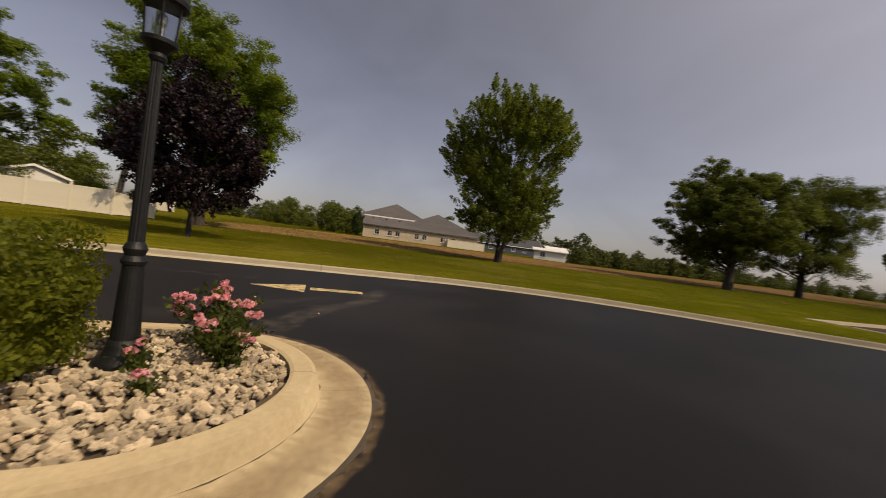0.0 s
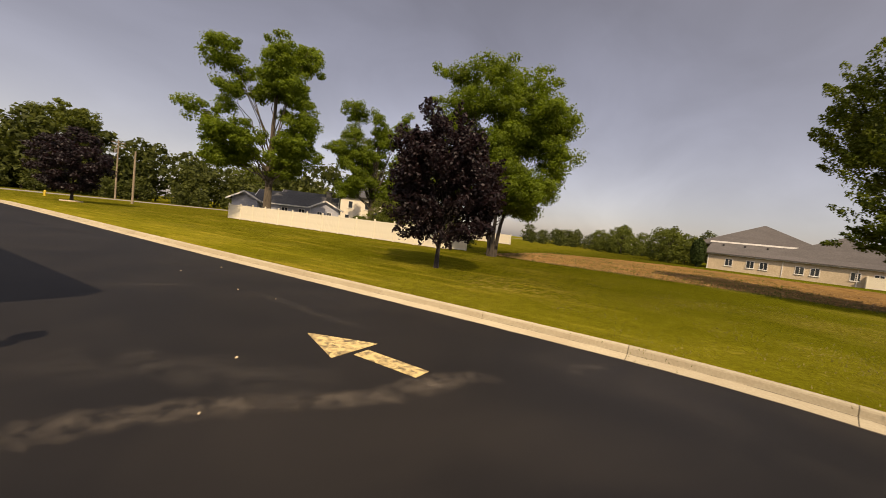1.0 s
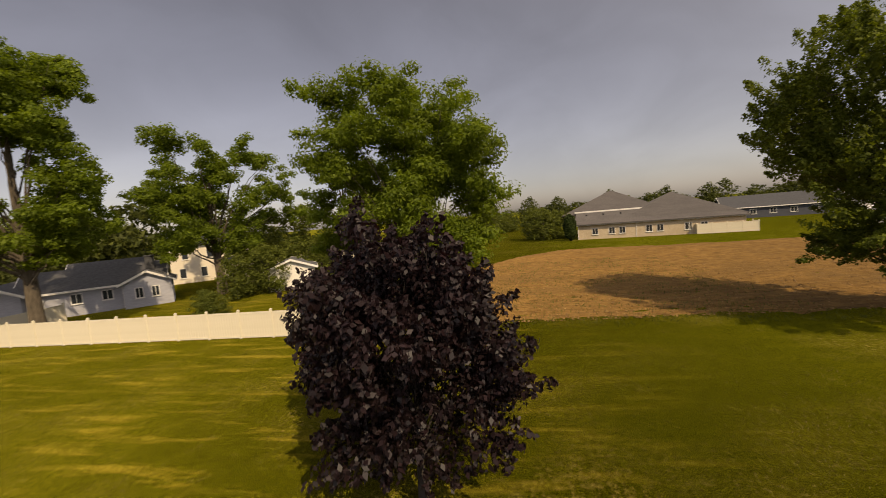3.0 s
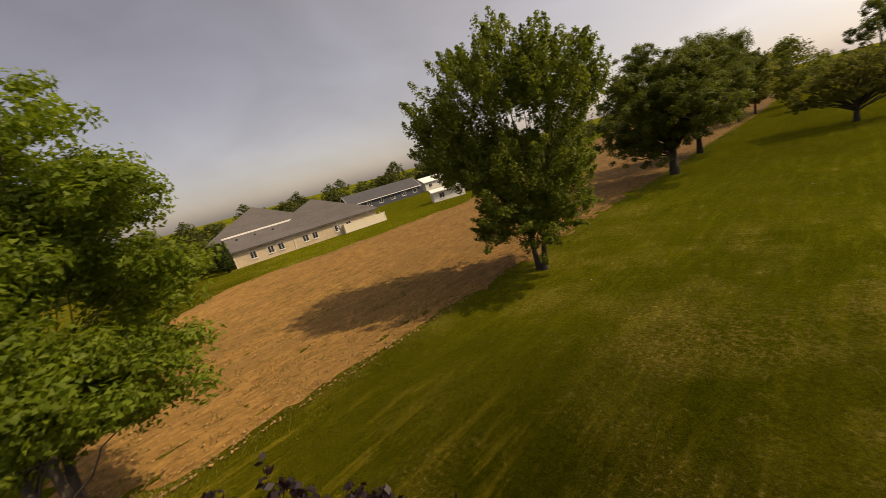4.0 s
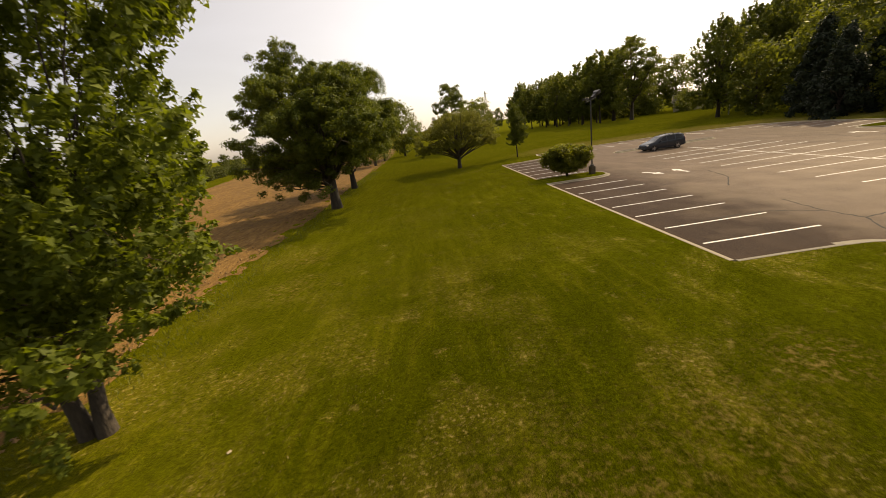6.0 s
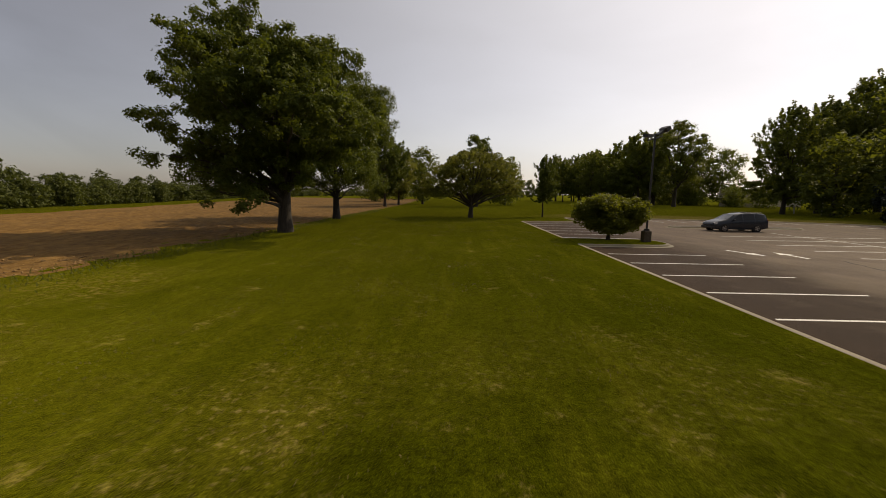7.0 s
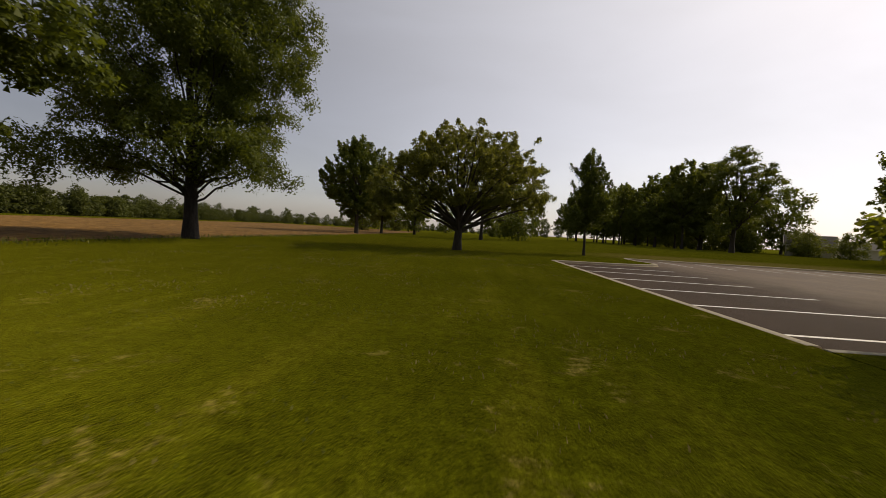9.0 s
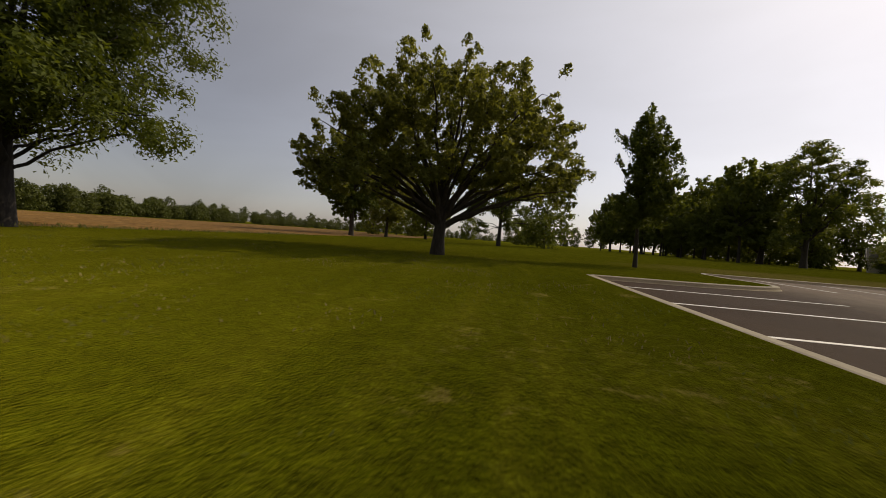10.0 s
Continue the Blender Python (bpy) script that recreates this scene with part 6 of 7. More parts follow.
# ---- houses ----
def window(parent, w, h, m, panes=2, mat_frame=None):
    """A window set on a wall: frame, sill and panes; local x along the wall, y out of it."""
    mat_frame = mat_frame or M_WHITE
    fr = bmesh.new()
    t = 0.07
    for size, at in (((w + 2 * t, 0.06, t), (0, 0, h / 2 + t / 2)), ((w + 2 * t, 0.06, t), (0, 0, -h / 2 - t / 2)), ((t, 0.06, h), (-w / 2 - t / 2, 0, 0)), ((t, 0.06, h), (w / 2 + t / 2, 0, 0))):
        box(size, at, 0, fr)
    for k in range(1, panes):
        box((0.05, 0.05, h), (-w / 2 + w * k / panes, 0, 0), 0, fr)
    win = part("window", fr, mat_frame, parent, m=m)
    part("sill", box((w + 0.25, 0.14, 0.06), (0, 0.03, -h / 2 - t - 0.03)), mat_frame, win)
    for k in range(panes):
        part("pane", box((w / panes - 0.05, 0.02, h - 0.01), (-w / 2 + w * (k + 0.5) / panes, -0.01, 0)), M_PANE, win)
    return win


def gable_block(thing, x0, x1, y0, y1, eave, ridge, mat_wall, mat_roof, along="x", over=0.4, z0=0.0, trim=True):
    """A walled block with a gable roof; the ridge runs along x or y."""
    cx, cy = (x0 + x1) / 2, (y0 + y1) / 2
    bm = bmesh.new()
    lo = [bm.verts.new((x, y, z0)) for x, y in ((x0, y0), (x1, y0), (x1, y1), (x0, y1))]
    hi = [bm.verts.new((x, y, eave)) for x, y in ((x0, y0), (x1, y0), (x1, y1), (x0, y1))]
    for k in range(4):
        bm.faces.new((lo[k], lo[(k + 1) % 4], hi[(k + 1) % 4], hi[k]))
    bm.faces.new(lo[::-1])
    if along == "x":
        a, b = bm.verts.new((x0, cy, ridge)), bm.verts.new((x1, cy, ridge))
        bm.faces.new((hi[3], hi[0], a)), bm.faces.new((hi[1], hi[2], b))
        bm.faces.new((hi[0], hi[1], b, a)), bm.faces.new((hi[2], hi[3], a, b))
    else:
        a, b = bm.verts.new((cx, y0, ridge)), bm.verts.new((cx, y1, ridge))
        bm.faces.new((hi[0], hi[1], a)), bm.faces.new((hi[2], hi[3], b))
        bm.faces.new((hi[1], hi[2], b, a)), bm.faces.new((hi[3], hi[0], a, b))
    part("wall", bm, mat_wall, thing)
    t = 0.14
    half = (y1 - y0) / 2 if along == "x" else (x1 - x0) / 2
    slope = (ridge - eave) / half
    for s in (-1, 1):
        rb = bmesh.new()
        e = half + over
        ze = ridge - slope * e
        if along == "x":
            pts = [(x0 - over, cy, ridge + 0.02), (x1 + over, cy, ridge + 0.02), (x1 + over, cy + s * e, ze + 0.02), (x0 - over, cy + s * e, ze + 0.02)]
        else:
            pts = [(cx, y0 - over, ridge + 0.02), (cx, y1 + over, ridge + 0.02), (cx + s * e, y1 + over, ze + 0.02), (cx + s * e, y0 - over, ze + 0.02)]
        up = [rb.verts.new((a, b, c + t)) for a, b, c in pts]
        dn = [rb.verts.new(p) for p in pts]
        rb.faces.new(up), rb.faces.new(dn[::-1])
        for k in range(4):
            rb.faces.new((dn[k], dn[(k + 1) % 4], up[(k + 1) % 4], up[k]))
        bmesh.ops.recalc_face_normals(rb, faces=rb.faces[:])
        roof = part("roof", rb, mat_roof, thing)
        if trim:
            tb = bmesh.new()
            ends = ([x0 - over - 0.02, x1 + over + 0.02] if along == "x" else [y0 - over - 0.02, y1 + over + 0.02])
            for g in ends:
                q = [(g, cy, ridge - 0.06), (g, cy + s * e, ze - 0.06)] if along == "x" else [(cx, g, ridge - 0.06), (cx + s * e, g, ze - 0.06)]
                dx, dy = (0.03, 0) if along == "x" else (0, 0.03)
                vs = [tb.verts.new((p[0] + sx * dx, p[1] + sx * dy, p[2] + dz)) for sx in (-1, 1) for p in q for dz in (0, 0.24)]
                for f in ((0, 1, 3, 2), (4, 6, 7, 5), (0, 2, 6, 4), (1, 5, 7, 3), (0, 4, 5, 1), (2, 3, 7, 6)):
                    tb.faces.new([vs[i] for i in f])
            size, at = ((x1 - x0 + 2 * over, 0.05, 0.2), (cx, cy + s * (e + 0.03), ze + 0.07)) if along == "x" else ((0.05, y1 - y0 + 2 * over, 0.2), (cx + s * (e + 0.03), cy, ze + 0.07))
            box(size, at, 0, tb)
            part("fascia", tb, M_WHITE, roof, "white fascia board")


def hip_roof(thing, x0, x1, y0, y1, eave, ridge, mat, over=0.6, name="roof", t=0.18):
    """A hipped roof over a rectangle."""
    x0, x1, y0, y1 = x0 - over, x1 + over, y0 - over, y1 + over
    half = min(x1 - x0, y1 - y0) / 2
    rb = bmesh.new()
    c = [(x0, y0), (x1, y0), (x1, y1), (x0, y1)]
    dn = [rb.verts.new((x, y, eave - t)) for x, y in c]
    lo = [rb.verts.new((x, y, eave)) for x, y in c]
    if x1 - x0 > y1 - y0:
        a, b = rb.verts.new((x0 + half, (y0 + y1) / 2, ridge)), rb.verts.new((x1 - half, (y0 + y1) / 2, ridge))
        tops = [(lo[0], lo[1], b, a), (lo[1], lo[2], b), (lo[2], lo[3], a, b), (lo[3], lo[0], a)]
    else:
        a, b = rb.verts.new(((x0 + x1) / 2, y0 + half, ridge)), rb.verts.new(((x0 + x1) / 2, y1 - half, ridge + 0.001))
        tops = [(lo[0], lo[1], a), (lo[1], lo[2], b, a), (lo[2], lo[3], b), (lo[3], lo[0], a, b)]
    for f in tops:
        rb.faces.new(f)
    for k in range(4):
        rb.faces.new((dn[k], dn[(k + 1) % 4], lo[(k + 1) % 4], lo[k]))
    rb.faces.new(dn[::-1])
    return part(name, rb, mat, thing)


def brick_hall():
    """The long buff-brick hall beyond the field: low eaves, a raised hipped roof, windows in pairs."""
    thing = empty("brick_hall", pose(-79.2, -11.3, LAWN_Z - 0.05, 0, 0, -14.0), "long buff-brick hall with grey hipped shingle roof", "building")
    # local: y along the facade, -x into the building
    L = 27.0
    part("wall", box((22, L, 2.75), (-11, L / 2, 1.375)), M_BRICK, thing)
    part("soffit", box((22.9, L + 0.9, 0.10), (-11, L / 2, 2.80)), M_WHITE, thing, "white soffit and gutter")
    # lower skirt roof along the facade
    sk = bmesh.new()
    def slab(pts, t=0.16):
        up = [sk.verts.new(p) for p in pts]
        dn = [sk.verts.new((p[0], p[1], p[2] - t)) for p in pts]
        sk.faces.new(up), sk.faces.new(dn[::-1])
        for k in range(len(pts)):
            sk.faces.new((dn[k], dn[(k + 1) % len(pts)], up[(k + 1) % len(pts)], up[k]))
    slab([(0.6, -0.6, 3.02), (0.6, L + 0.6, 3.02), (-6.2, L - 5.5, 5.2), (-6.2, -0.6, 5.2)])
    bmesh.ops.recalc_face_normals(sk, faces=sk.faces[:])
    skirt = part("skirt_roof", sk, M_SHINGLE, thing)
    for k in range(8):
        part("roof_vent", lathe([(0.0, -0.1), (0.16, -0.1), (0.16, 0.18), (0.2, 0.2), (0.0, 0.26)], 10), M_BRONZE, skirt, m=pose(-4.2, 1.5 + k * 3.2, 4.6))
    part("clerestory_band", box((0.12, 19.0, 0.34), (-6.15, 8.6, 5.28)), M_WHITE, thing, "white band between the roofs")
    # the main roof: a tall hip and a lower wing
    part("upper_wall", box((15.0, 15.0, 2.2), (-15.5, 6.4, 4.2)), M_BRICK, thing)
    hip_roof(thing, -25.0, -6.6, -3.0, 15.8, 4.9, 9.6, M_SHINGLE, 0.5)
    hip_roof(thing, -20.0, -1.2, 8.0, L + 0.1, 3.3, 8.0, M_SHINGLE, 0.5, "wing_roof")
    hip_roof(thing, -30.0, -20.0, -3.0, 5.0, 4.6, 7.4, M_SHINGLE, 0.5, "rear_roof")
    for y in (3.1, 6.1, 7.9, 12.4, 14.2, 18.6, 21.0):
        window(thing, 1.0, 1.15, pose(0.03, y, 1.55, 0, 0, -90), 2)
    for y in (10.3, 18.8):
        part("downpipe", box((0.09, 0.09, 2.75), (0.06, y, 1.4)), M_WHITE, thing)
    part("corner_trim", box((0.12, 0.12, 2.75), (0.02, 0.02, 1.4)), M_WHITE, thing)
    return thing


brick_hall()
vinyl_fence("white vinyl screen fence against the brick hall", [(-76.2, 8.0), (-73.4, 7.6), (-71.6, 16.2), (-74.2, 16.8)], 1.75)


def house_blue():
    thing = empty("house", pose(-37.4, -63.4, LAWN_Z - 0.05, 0, 0, -47.0), "low lavender-grey house with dark shingle roof, white trim", "house")
    # local x: along the front, towards the road; y: towards the lawn
    gable_block(thing, 0.2, 11.4, -7.0, 0.0, 2.75, 4.5, M_SIDING_B, M_ROOF_D, "x", 0.45)
    gable_block(thing, 1.6, 8.4, -8.6, -3.6, 3.7, 5.0, M_SIDING_B, M_ROOF_D, "x", 0.4)
    gable_block(thing, -0.6, 3.6, -3.2, 1.2, 2.7, 3.75, M_SIDING_B, M_ROOF_D, "y", 0.4)
    gable_block(thing, 11.0, 14.4, -5.0, 1.0, 2.9, 3.8, M_SIDING_B, M_ROOF_D, "y", 0.6)
    for xx in (0.9, 2.3):
        window(thing, 0.6, 1.0, pose(xx, 1.22, 1.6, 0, 0, 0), 2)
    for xx in (5.0, 7.4):
        window(thing, 0.8, 0.9, pose(xx, 0.02, 1.75, 0, 0, 0), 2)
    bm = box((0.8, 0.7, 2.6), (1.3, -1.9, 4.0))
    box((0.95, 0.85, 0.14), (1.3, -1.9, 5.32), 0.02, bm)
    part("chimney", bm, M_ROOF_D, thing, "dark grey capped chimney")
    part("door", box((0.95, 0.08, 2.05), (10.2, 0.04, 1.05), 0.01), M_WHITE, thing, "white door")
    part("downpipe", box((0.12, 0.1, 2.5), (3.72, 0.05, 1.3), 0.02), M_WHITE, thing)
    return thing


def house_cream():
    thing = empty("house", pose(-54.0, -71.5, LAWN_Z - 0.05, 0, 0, -56.0), "two-storey cream house with dark hipped roof", "house")
    part("wall", box((11.0, 9.0, 6.0), (0, -4.5, 3.0)), M_SIDING_C, thing)
    hip_roof(thing, -5.5, 5.5, -9.0, 0.0, 6.1, 8.6, M_ROOF_D, 0.6)
    part("porch", box((7.0, 2.4, 2.6), (-5.0, 1.2, 1.3)), M_SIDING_C, thing)
    hip_roof(thing, -8.5, -1.5, 0.0, 2.4, 2.8, 3.6, M_ROOF_D, 0.4, "porch_roof")
    for xx in (-3.5, 0.2, 3.5):
        window(thing, 0.8, 1.3, pose(xx, 0.02, 4.4, 0, 0, 0), 1)
    for xx in (1.2, 4.0):
        window(thing, 0.8, 1.4, pose(xx, 0.02, 1.6, 0, 0, 0), 1)
    return thing


def shed():
    thing = empty("shed", pose(-40.4, -49.9, LAWN_Z - 0.03, 0, 0, -62.0), "small white gabled shed with white trim", "shed")
    gable_block(thing, -2.5, 2.5, -4.0, 0.0, 2.45, 3.4, M_SIDING_W, M_ROOF_D, "y", 0.35)
    window(thing, 0.5, 0.5, pose(2.62, -1.4, 1.5, 0, 0, -90), 1)
    part("door", box((0.9, 0.05, 1.9), (-0.4, 0.03, 0.97), 0.01), M_SIDING_W, thing)
    return thing


def far_house(x, y, turn, w, d, eave, ridge, mat, roof, label, name="house", category="house"):
    thing = empty(name, pose(x, y, LAWN_Z - 0.05, 0, 0, turn), label, category)
    gable_block(thing, -w / 2, w / 2, -d / 2, d / 2, eave, ridge, mat, roof, "x", 0.5)
    for k in range(int(w // 4)):
        window(thing, 1.2, 1.1, pose(-w / 2 + 2 + 4 * k, -d / 2 - 0.02, eave * 0.55, 0, 0, 180), 2)
    return thing


def carport(x, y, turn):
    thing = empty("carport", pose(x, y, LAWN_Z - 0.03, 0, 0, turn), "small open carport with white flat roof under trees", "carport")
    part("roof", box((4.6, 3.4, 0.28), (0, 0, 3.55), 0.03), M_WHITE, thing)
    for px in (-2.0, 2.0):
        for py in (-1.4, 1.4):
            part("post", box((0.14, 0.14, 3.42), (px, py, 1.71), 0.01), M_WHITE, thing)
    return thing


carport(61.0, 71.6, -40.0)
house_blue()
house_cream()
shed()
far_house(-110.5, 43.0, 76.0, 24, 10, 2.9, 5.6, M_SIDING_D, M_ROOF_D, "long low grey house beyond the field")
far_house(-106.0, 62.0, 76.0, 9, 7, 3.0, 4.4, M_SIDING_W, M_WHITE, "white garage beyond the field", "garage", "garage")
far_house(-70.0, 33.5, 60.0, 7.5, 2.6, 2.4, 2.8, M_SIDING_W, M_WHITE, "white box trailer at the field's far edge", "trailer", "trailer")
far_house(83.5, 121.0, -38.0, 9.0, 6, 3.2, 5.4, M_SIDING_C, M_SHINGLE, "low pale garage with grey roof under trees", "garage", "garage")
far_house(104.0, 136.0, -30.0, 18, 9, 2.8, 4.8, M_SIDING_C, M_SHINGLE, "low pale house under trees")


# ---- poles, hydrant ----
def timber_pole(x, y, h, label, arms=0):
    thing = empty("utility_pole", pose(x, y, LAWN_Z), label, "utility pole", "poles by the road")
    part("pole", lathe([(0.0, -0.2), (0.16, -0.2), (0.15, 1.0), (0.11, h), (0.0, h)], 12), M_POLE, thing)
    for k in range(arms):
        part("crossarm", box((2.4, 0.1, 0.12), (0, 0.12, h - 0.5 - 0.7 * k), 0.01), M_POLE, thing)
    if arms:
        part("transformer", lathe([(0.0, h - 2.6), (0.2, h - 2.6), (0.22, h - 1.8), (0.0, h - 1.75)], 12), M_ROAD, thing, m=pose(0.4, 0, 0))
    return thing


timber_pole(-21.9, -90.8, 8.1, "weathered wooden pole on the far lawn")
timber_pole(-28.8, -116.2, 11.9, "wooden utility pole with crossarms by the road", 2)


def hydrant(x, y):
    thing = empty("hydrant", pose(x, y, LAWN_Z), "yellow fire hydrant on the far lawn", "fire hydrant")
    part("barrel", lathe([(0.0, -0.05), (0.17, -0.05), (0.17, 0.05), (0.12, 0.06), (0.12, 0.55), (0.15, 0.57), (0.15, 0.62), (0.11, 0.70), (0.04, 0.76), (0.04, 0.82), (0.0, 0.82)], 16), M_YELLOW, thing)
    for a in (0, 90, 180):
        part("outlet", lathe([(0.0, 0.0), (0.06, 0.0), (0.06, 0.18), (0.0, 0.18)], 10), M_YELLOW, thing, m=pose(0, 0, 0.45, 90, 0, a))
    return thing


hydrant(-12.3, -91.0)
far_lamp = empty("lamp_post", pose(-100.0, -16.5, LAWN_Z), "slim metal lamp post beside the hall", "street lamp")
part("pole", lathe([(0.0, -0.1), (0.11, -0.1), (0.09, 7.2), (0.0, 7.2)], 10), M_ROAD, far_lamp)
part("lamp_head", box((0.9, 0.4, 0.25), (0.3, 0, 7.2), 0.05), M_ROAD, far_lamp)


def pylon(x, y, h):
    """A lattice transmission tower: four legs, braces and three crossarms."""
    thing = empty("transmission_tower", pose(x, y, LAWN_Z, 0, 0, 20), "grey steel lattice transmission tower on the horizon", "pylon")

    def at(k, z):
        w = np.interp(z, [0, 0.6 * h, h], [3.6, 1.2, 0.5])
        return ((1 if k in (0, 3) else -1) * w, (1 if k < 2 else -1) * w, z)

    levels = [0, 0.2 * h, 0.38 * h, 0.54 * h, 0.68 * h, 0.8 * h, 0.9 * h, h]
    for k in range(4):
        leg = ([], [])
        tube(leg, [at(k, z) for z in levels], [0.16] * len(levels), 5)
        put("leg", mesh_from("leg", leg[0], leg[1], M_ROAD), thing)
        brace = ([], [])
        tube(brace, [at(k if i % 2 else (k + 1) % 4, z) for i, z in enumerate(levels)], [0.09] * len(levels), 4)
        put("brace", mesh_from("brace", brace[0], brace[1], M_ROAD), thing)
    for z, r in ((0.66 * h, 7.0), (0.79 * h, 6.0), (0.92 * h, 5.0)):
        arm = ([], [])
        tube(arm, [(-r, 0, z), (0, 0, z + 0.6), (r, 0, z)], [0.08, 0.22, 0.08], 5)
        put("crossarm", mesh_from("crossarm", arm[0], arm[1], M_ROAD), thing)
    return thing


pylon(73.0, 468.0, 40.0)


def mulch_ring(x, y, r):
    """A low ring of pale stones round a trunk."""
    bm = lathe([(0.0, 0.0), (r, 0.0), (r * 0.98, 0.10), (r * 0.6, 0.14), (0.0, 0.15)], 24)
    return tagged(part("mulch_ring", bm, M_STONE_BED, m=pose(x, y, LAWN_Z - 0.01)), "pale stone ring round the crimson maple's trunk", "mulch ring")


mulch_ring(-11.1, -77.7, 1.0)


def litter(x, y, seed):
    """A crumpled scrap of paper."""
    rng = np.random.default_rng(seed)
    bm = bmesh.new()
    bmesh.ops.create_grid(bm, x_segments=5, y_segments=4, size=0.045)
    for v in bm.verts:
        v.co.z = 0.03 + rng.uniform(-0.02, 0.02)
        v.co.x += rng.uniform(-0.02, 0.02)
    geom = bmesh.ops.solidify(bm, geom=bm.faces[:], thickness=0.004)
    return tagged(part("paper_scrap", bm, M_TAN, m=pose(x, y, LAWN_Z, 0, 0, seed * 37)), "crumpled tan paper scrap on the lawn", "litter", "scraps on the lawn")


litter(-16.95, -8.25, 1)
litter(-8.5, 11.45, 3)

# stones strayed from the planter, and dead leaves in its gutter
for k, (cx, cy, cs) in enumerate(((2.78, -24.10, 0.021), (3.77, -23.08, 0.015), (0.30, -30.58, 0.022), (0.32, -26.64, 0.015), (0.43, -27.82, 0.022), (-0.99, -30.92, 0.019))):
    stray = put("stray_stone", stone_kinds[k], m=pose(cx, cy, 0.5 * cs, 10 * k, 5, 61 * k) @ Matrix.Scale(cs, 4))
    tagged(stray, "small pale stone strayed onto black asphalt", "stone", "stray stones on the drive")


def dead_leaves(x, y, z, count, spread, seed):
    """A flat clump of curled dead leaves."""
    rng = np.random.default_rng(seed)
    pos = np.column_stack([rng.normal(0, spread, count), rng.normal(0, 0.6 * spread, count), rng.uniform(0.004, 0.03, count)])
    ob = put("leaf_clump", quads("leaf_clump", leaf_quads(rng, pos, 0.05, 0.03, 1.2), M_GROUT), m=pose(x, y, z, 0, 0, 40 * seed))
    return tagged(ob, "clump of dark dead leaves lying by the planter gutter", "dead leaves")


dead_leaves(5.10, -24.48, 0.012, 46, 0.055, 1)
dead_leaves(5.00, -23.76, 0.002, 26, 0.06, 2)

# ---- trees ----
make_tree("tall green maple with dense oval crown, at the field's edge", -21.1, -6.9, 16.8, 12.7, 1.7, "maple", 165000, 0.15, L_MAPLE, M_BARK, 0.27, 101, gap=0.30, stems=2, twigs=340, clump=0.58, spray=1.05, lift=0.6, per=110, tri=True, slim=0.8, fork=0.1, limb_r=0.42, face=34.8,
          crown=[(-0.3, 14.8, 1.4, 1.4), (2.1, 13.6, 1.5, 1.4), (4.2, 12.8, 1.1, 1.2), (5.1, 11.2, 0.8, 1.4), (-2.7, 14.0, 1.5, 1.4), (-5.0, 12.5, 1.5, 1.0), (-6.2, 11.9, 0.8, 0.7), (-0.3, 12.0, 2.6, 1.9), (3.0, 10.6, 2.2, 1.9), (-4.6, 10.0, 2.0, 1.7),
                 (-1.1, 8.6, 3.1, 2.1), (3.0, 7.1, 1.9, 2.0), (-3.6, 7.8, 2.1, 1.5), (-1.1, 4.8, 2.4, 1.6), (2.4, 4.7, 1.8, 1.7), (-0.1, 2.6, 1.5, 1.0), (-2.6, 3.7, 1.4, 1.1), (-3.2, 11.5, 1.4, 1.3), (1.6, 12.0, 1.4, 1.3), (0.8, 3.7, 1.6, 1.1), (-1.5, 6.4, 1.8, 1.3), (1.2, 6.0, 1.7, 1.3)])
make_tree("large spreading honey locust, lawn side of the field", -21.1, 24.2, 15.8, 19.0, 2.6, "spread", 165000, 0.185, L_DARK, M_BARK, 0.46, 102, gap=0.32, droop=0.15, twigs=320, clump=0.55, fork=0.2, limb_r=0.45, per=110, tri=True, slim=0.75, boughs=400, bough_r=0.04, face=23.9,
          crown=[(-2.1, 14.4, 2.4, 1.5), (-4.4, 12.1, 2.0, 1.7), (-0.4, 12.3, 2.1, 2.1), (-7.0, 9.7, 1.6, 1.3), (-3.4, 9.3, 2.7, 1.8), (0.2, 9.3, 2.2, 2.2), (-7.6, 7.3, 1.5, 1.3), (-5.3, 6.1, 2.5, 1.4), (-1.8, 6.4, 2.8, 1.8), (-8.2, 5.5, 1.2, 0.7),
                 (2.4, 7.2, 2.3, 2.2), (4.6, 6.4, 1.6, 1.4), (-5.8, 4.3, 1.6, 0.9), (-2.7, 4.2, 2.0, 1.3), (1.2, 4.6, 1.7, 1.3), (-5.7, 3.1, 0.5, 0.8), (-2.4, 2.6, 0.8, 0.9), (2.8, 12.8, 1.7, 1.5), (4.7, 11.3, 1.7, 1.6), (5.4, 9.2, 1.8, 1.6),
                 (-1.0, 10.4, 2.2, 1.5, -6.3), (2.4, 9.6, 2.2, 1.5, -6.3), (1.0, 8.1, 2.2, 1.2, -8.2), (-3.6, 8.4, 2.2, 1.4, -6.0), (4.5, 7.6, 1.8, 1.2, -5.5), (1.6, 11.6, 2.0, 1.5, -4.5)])
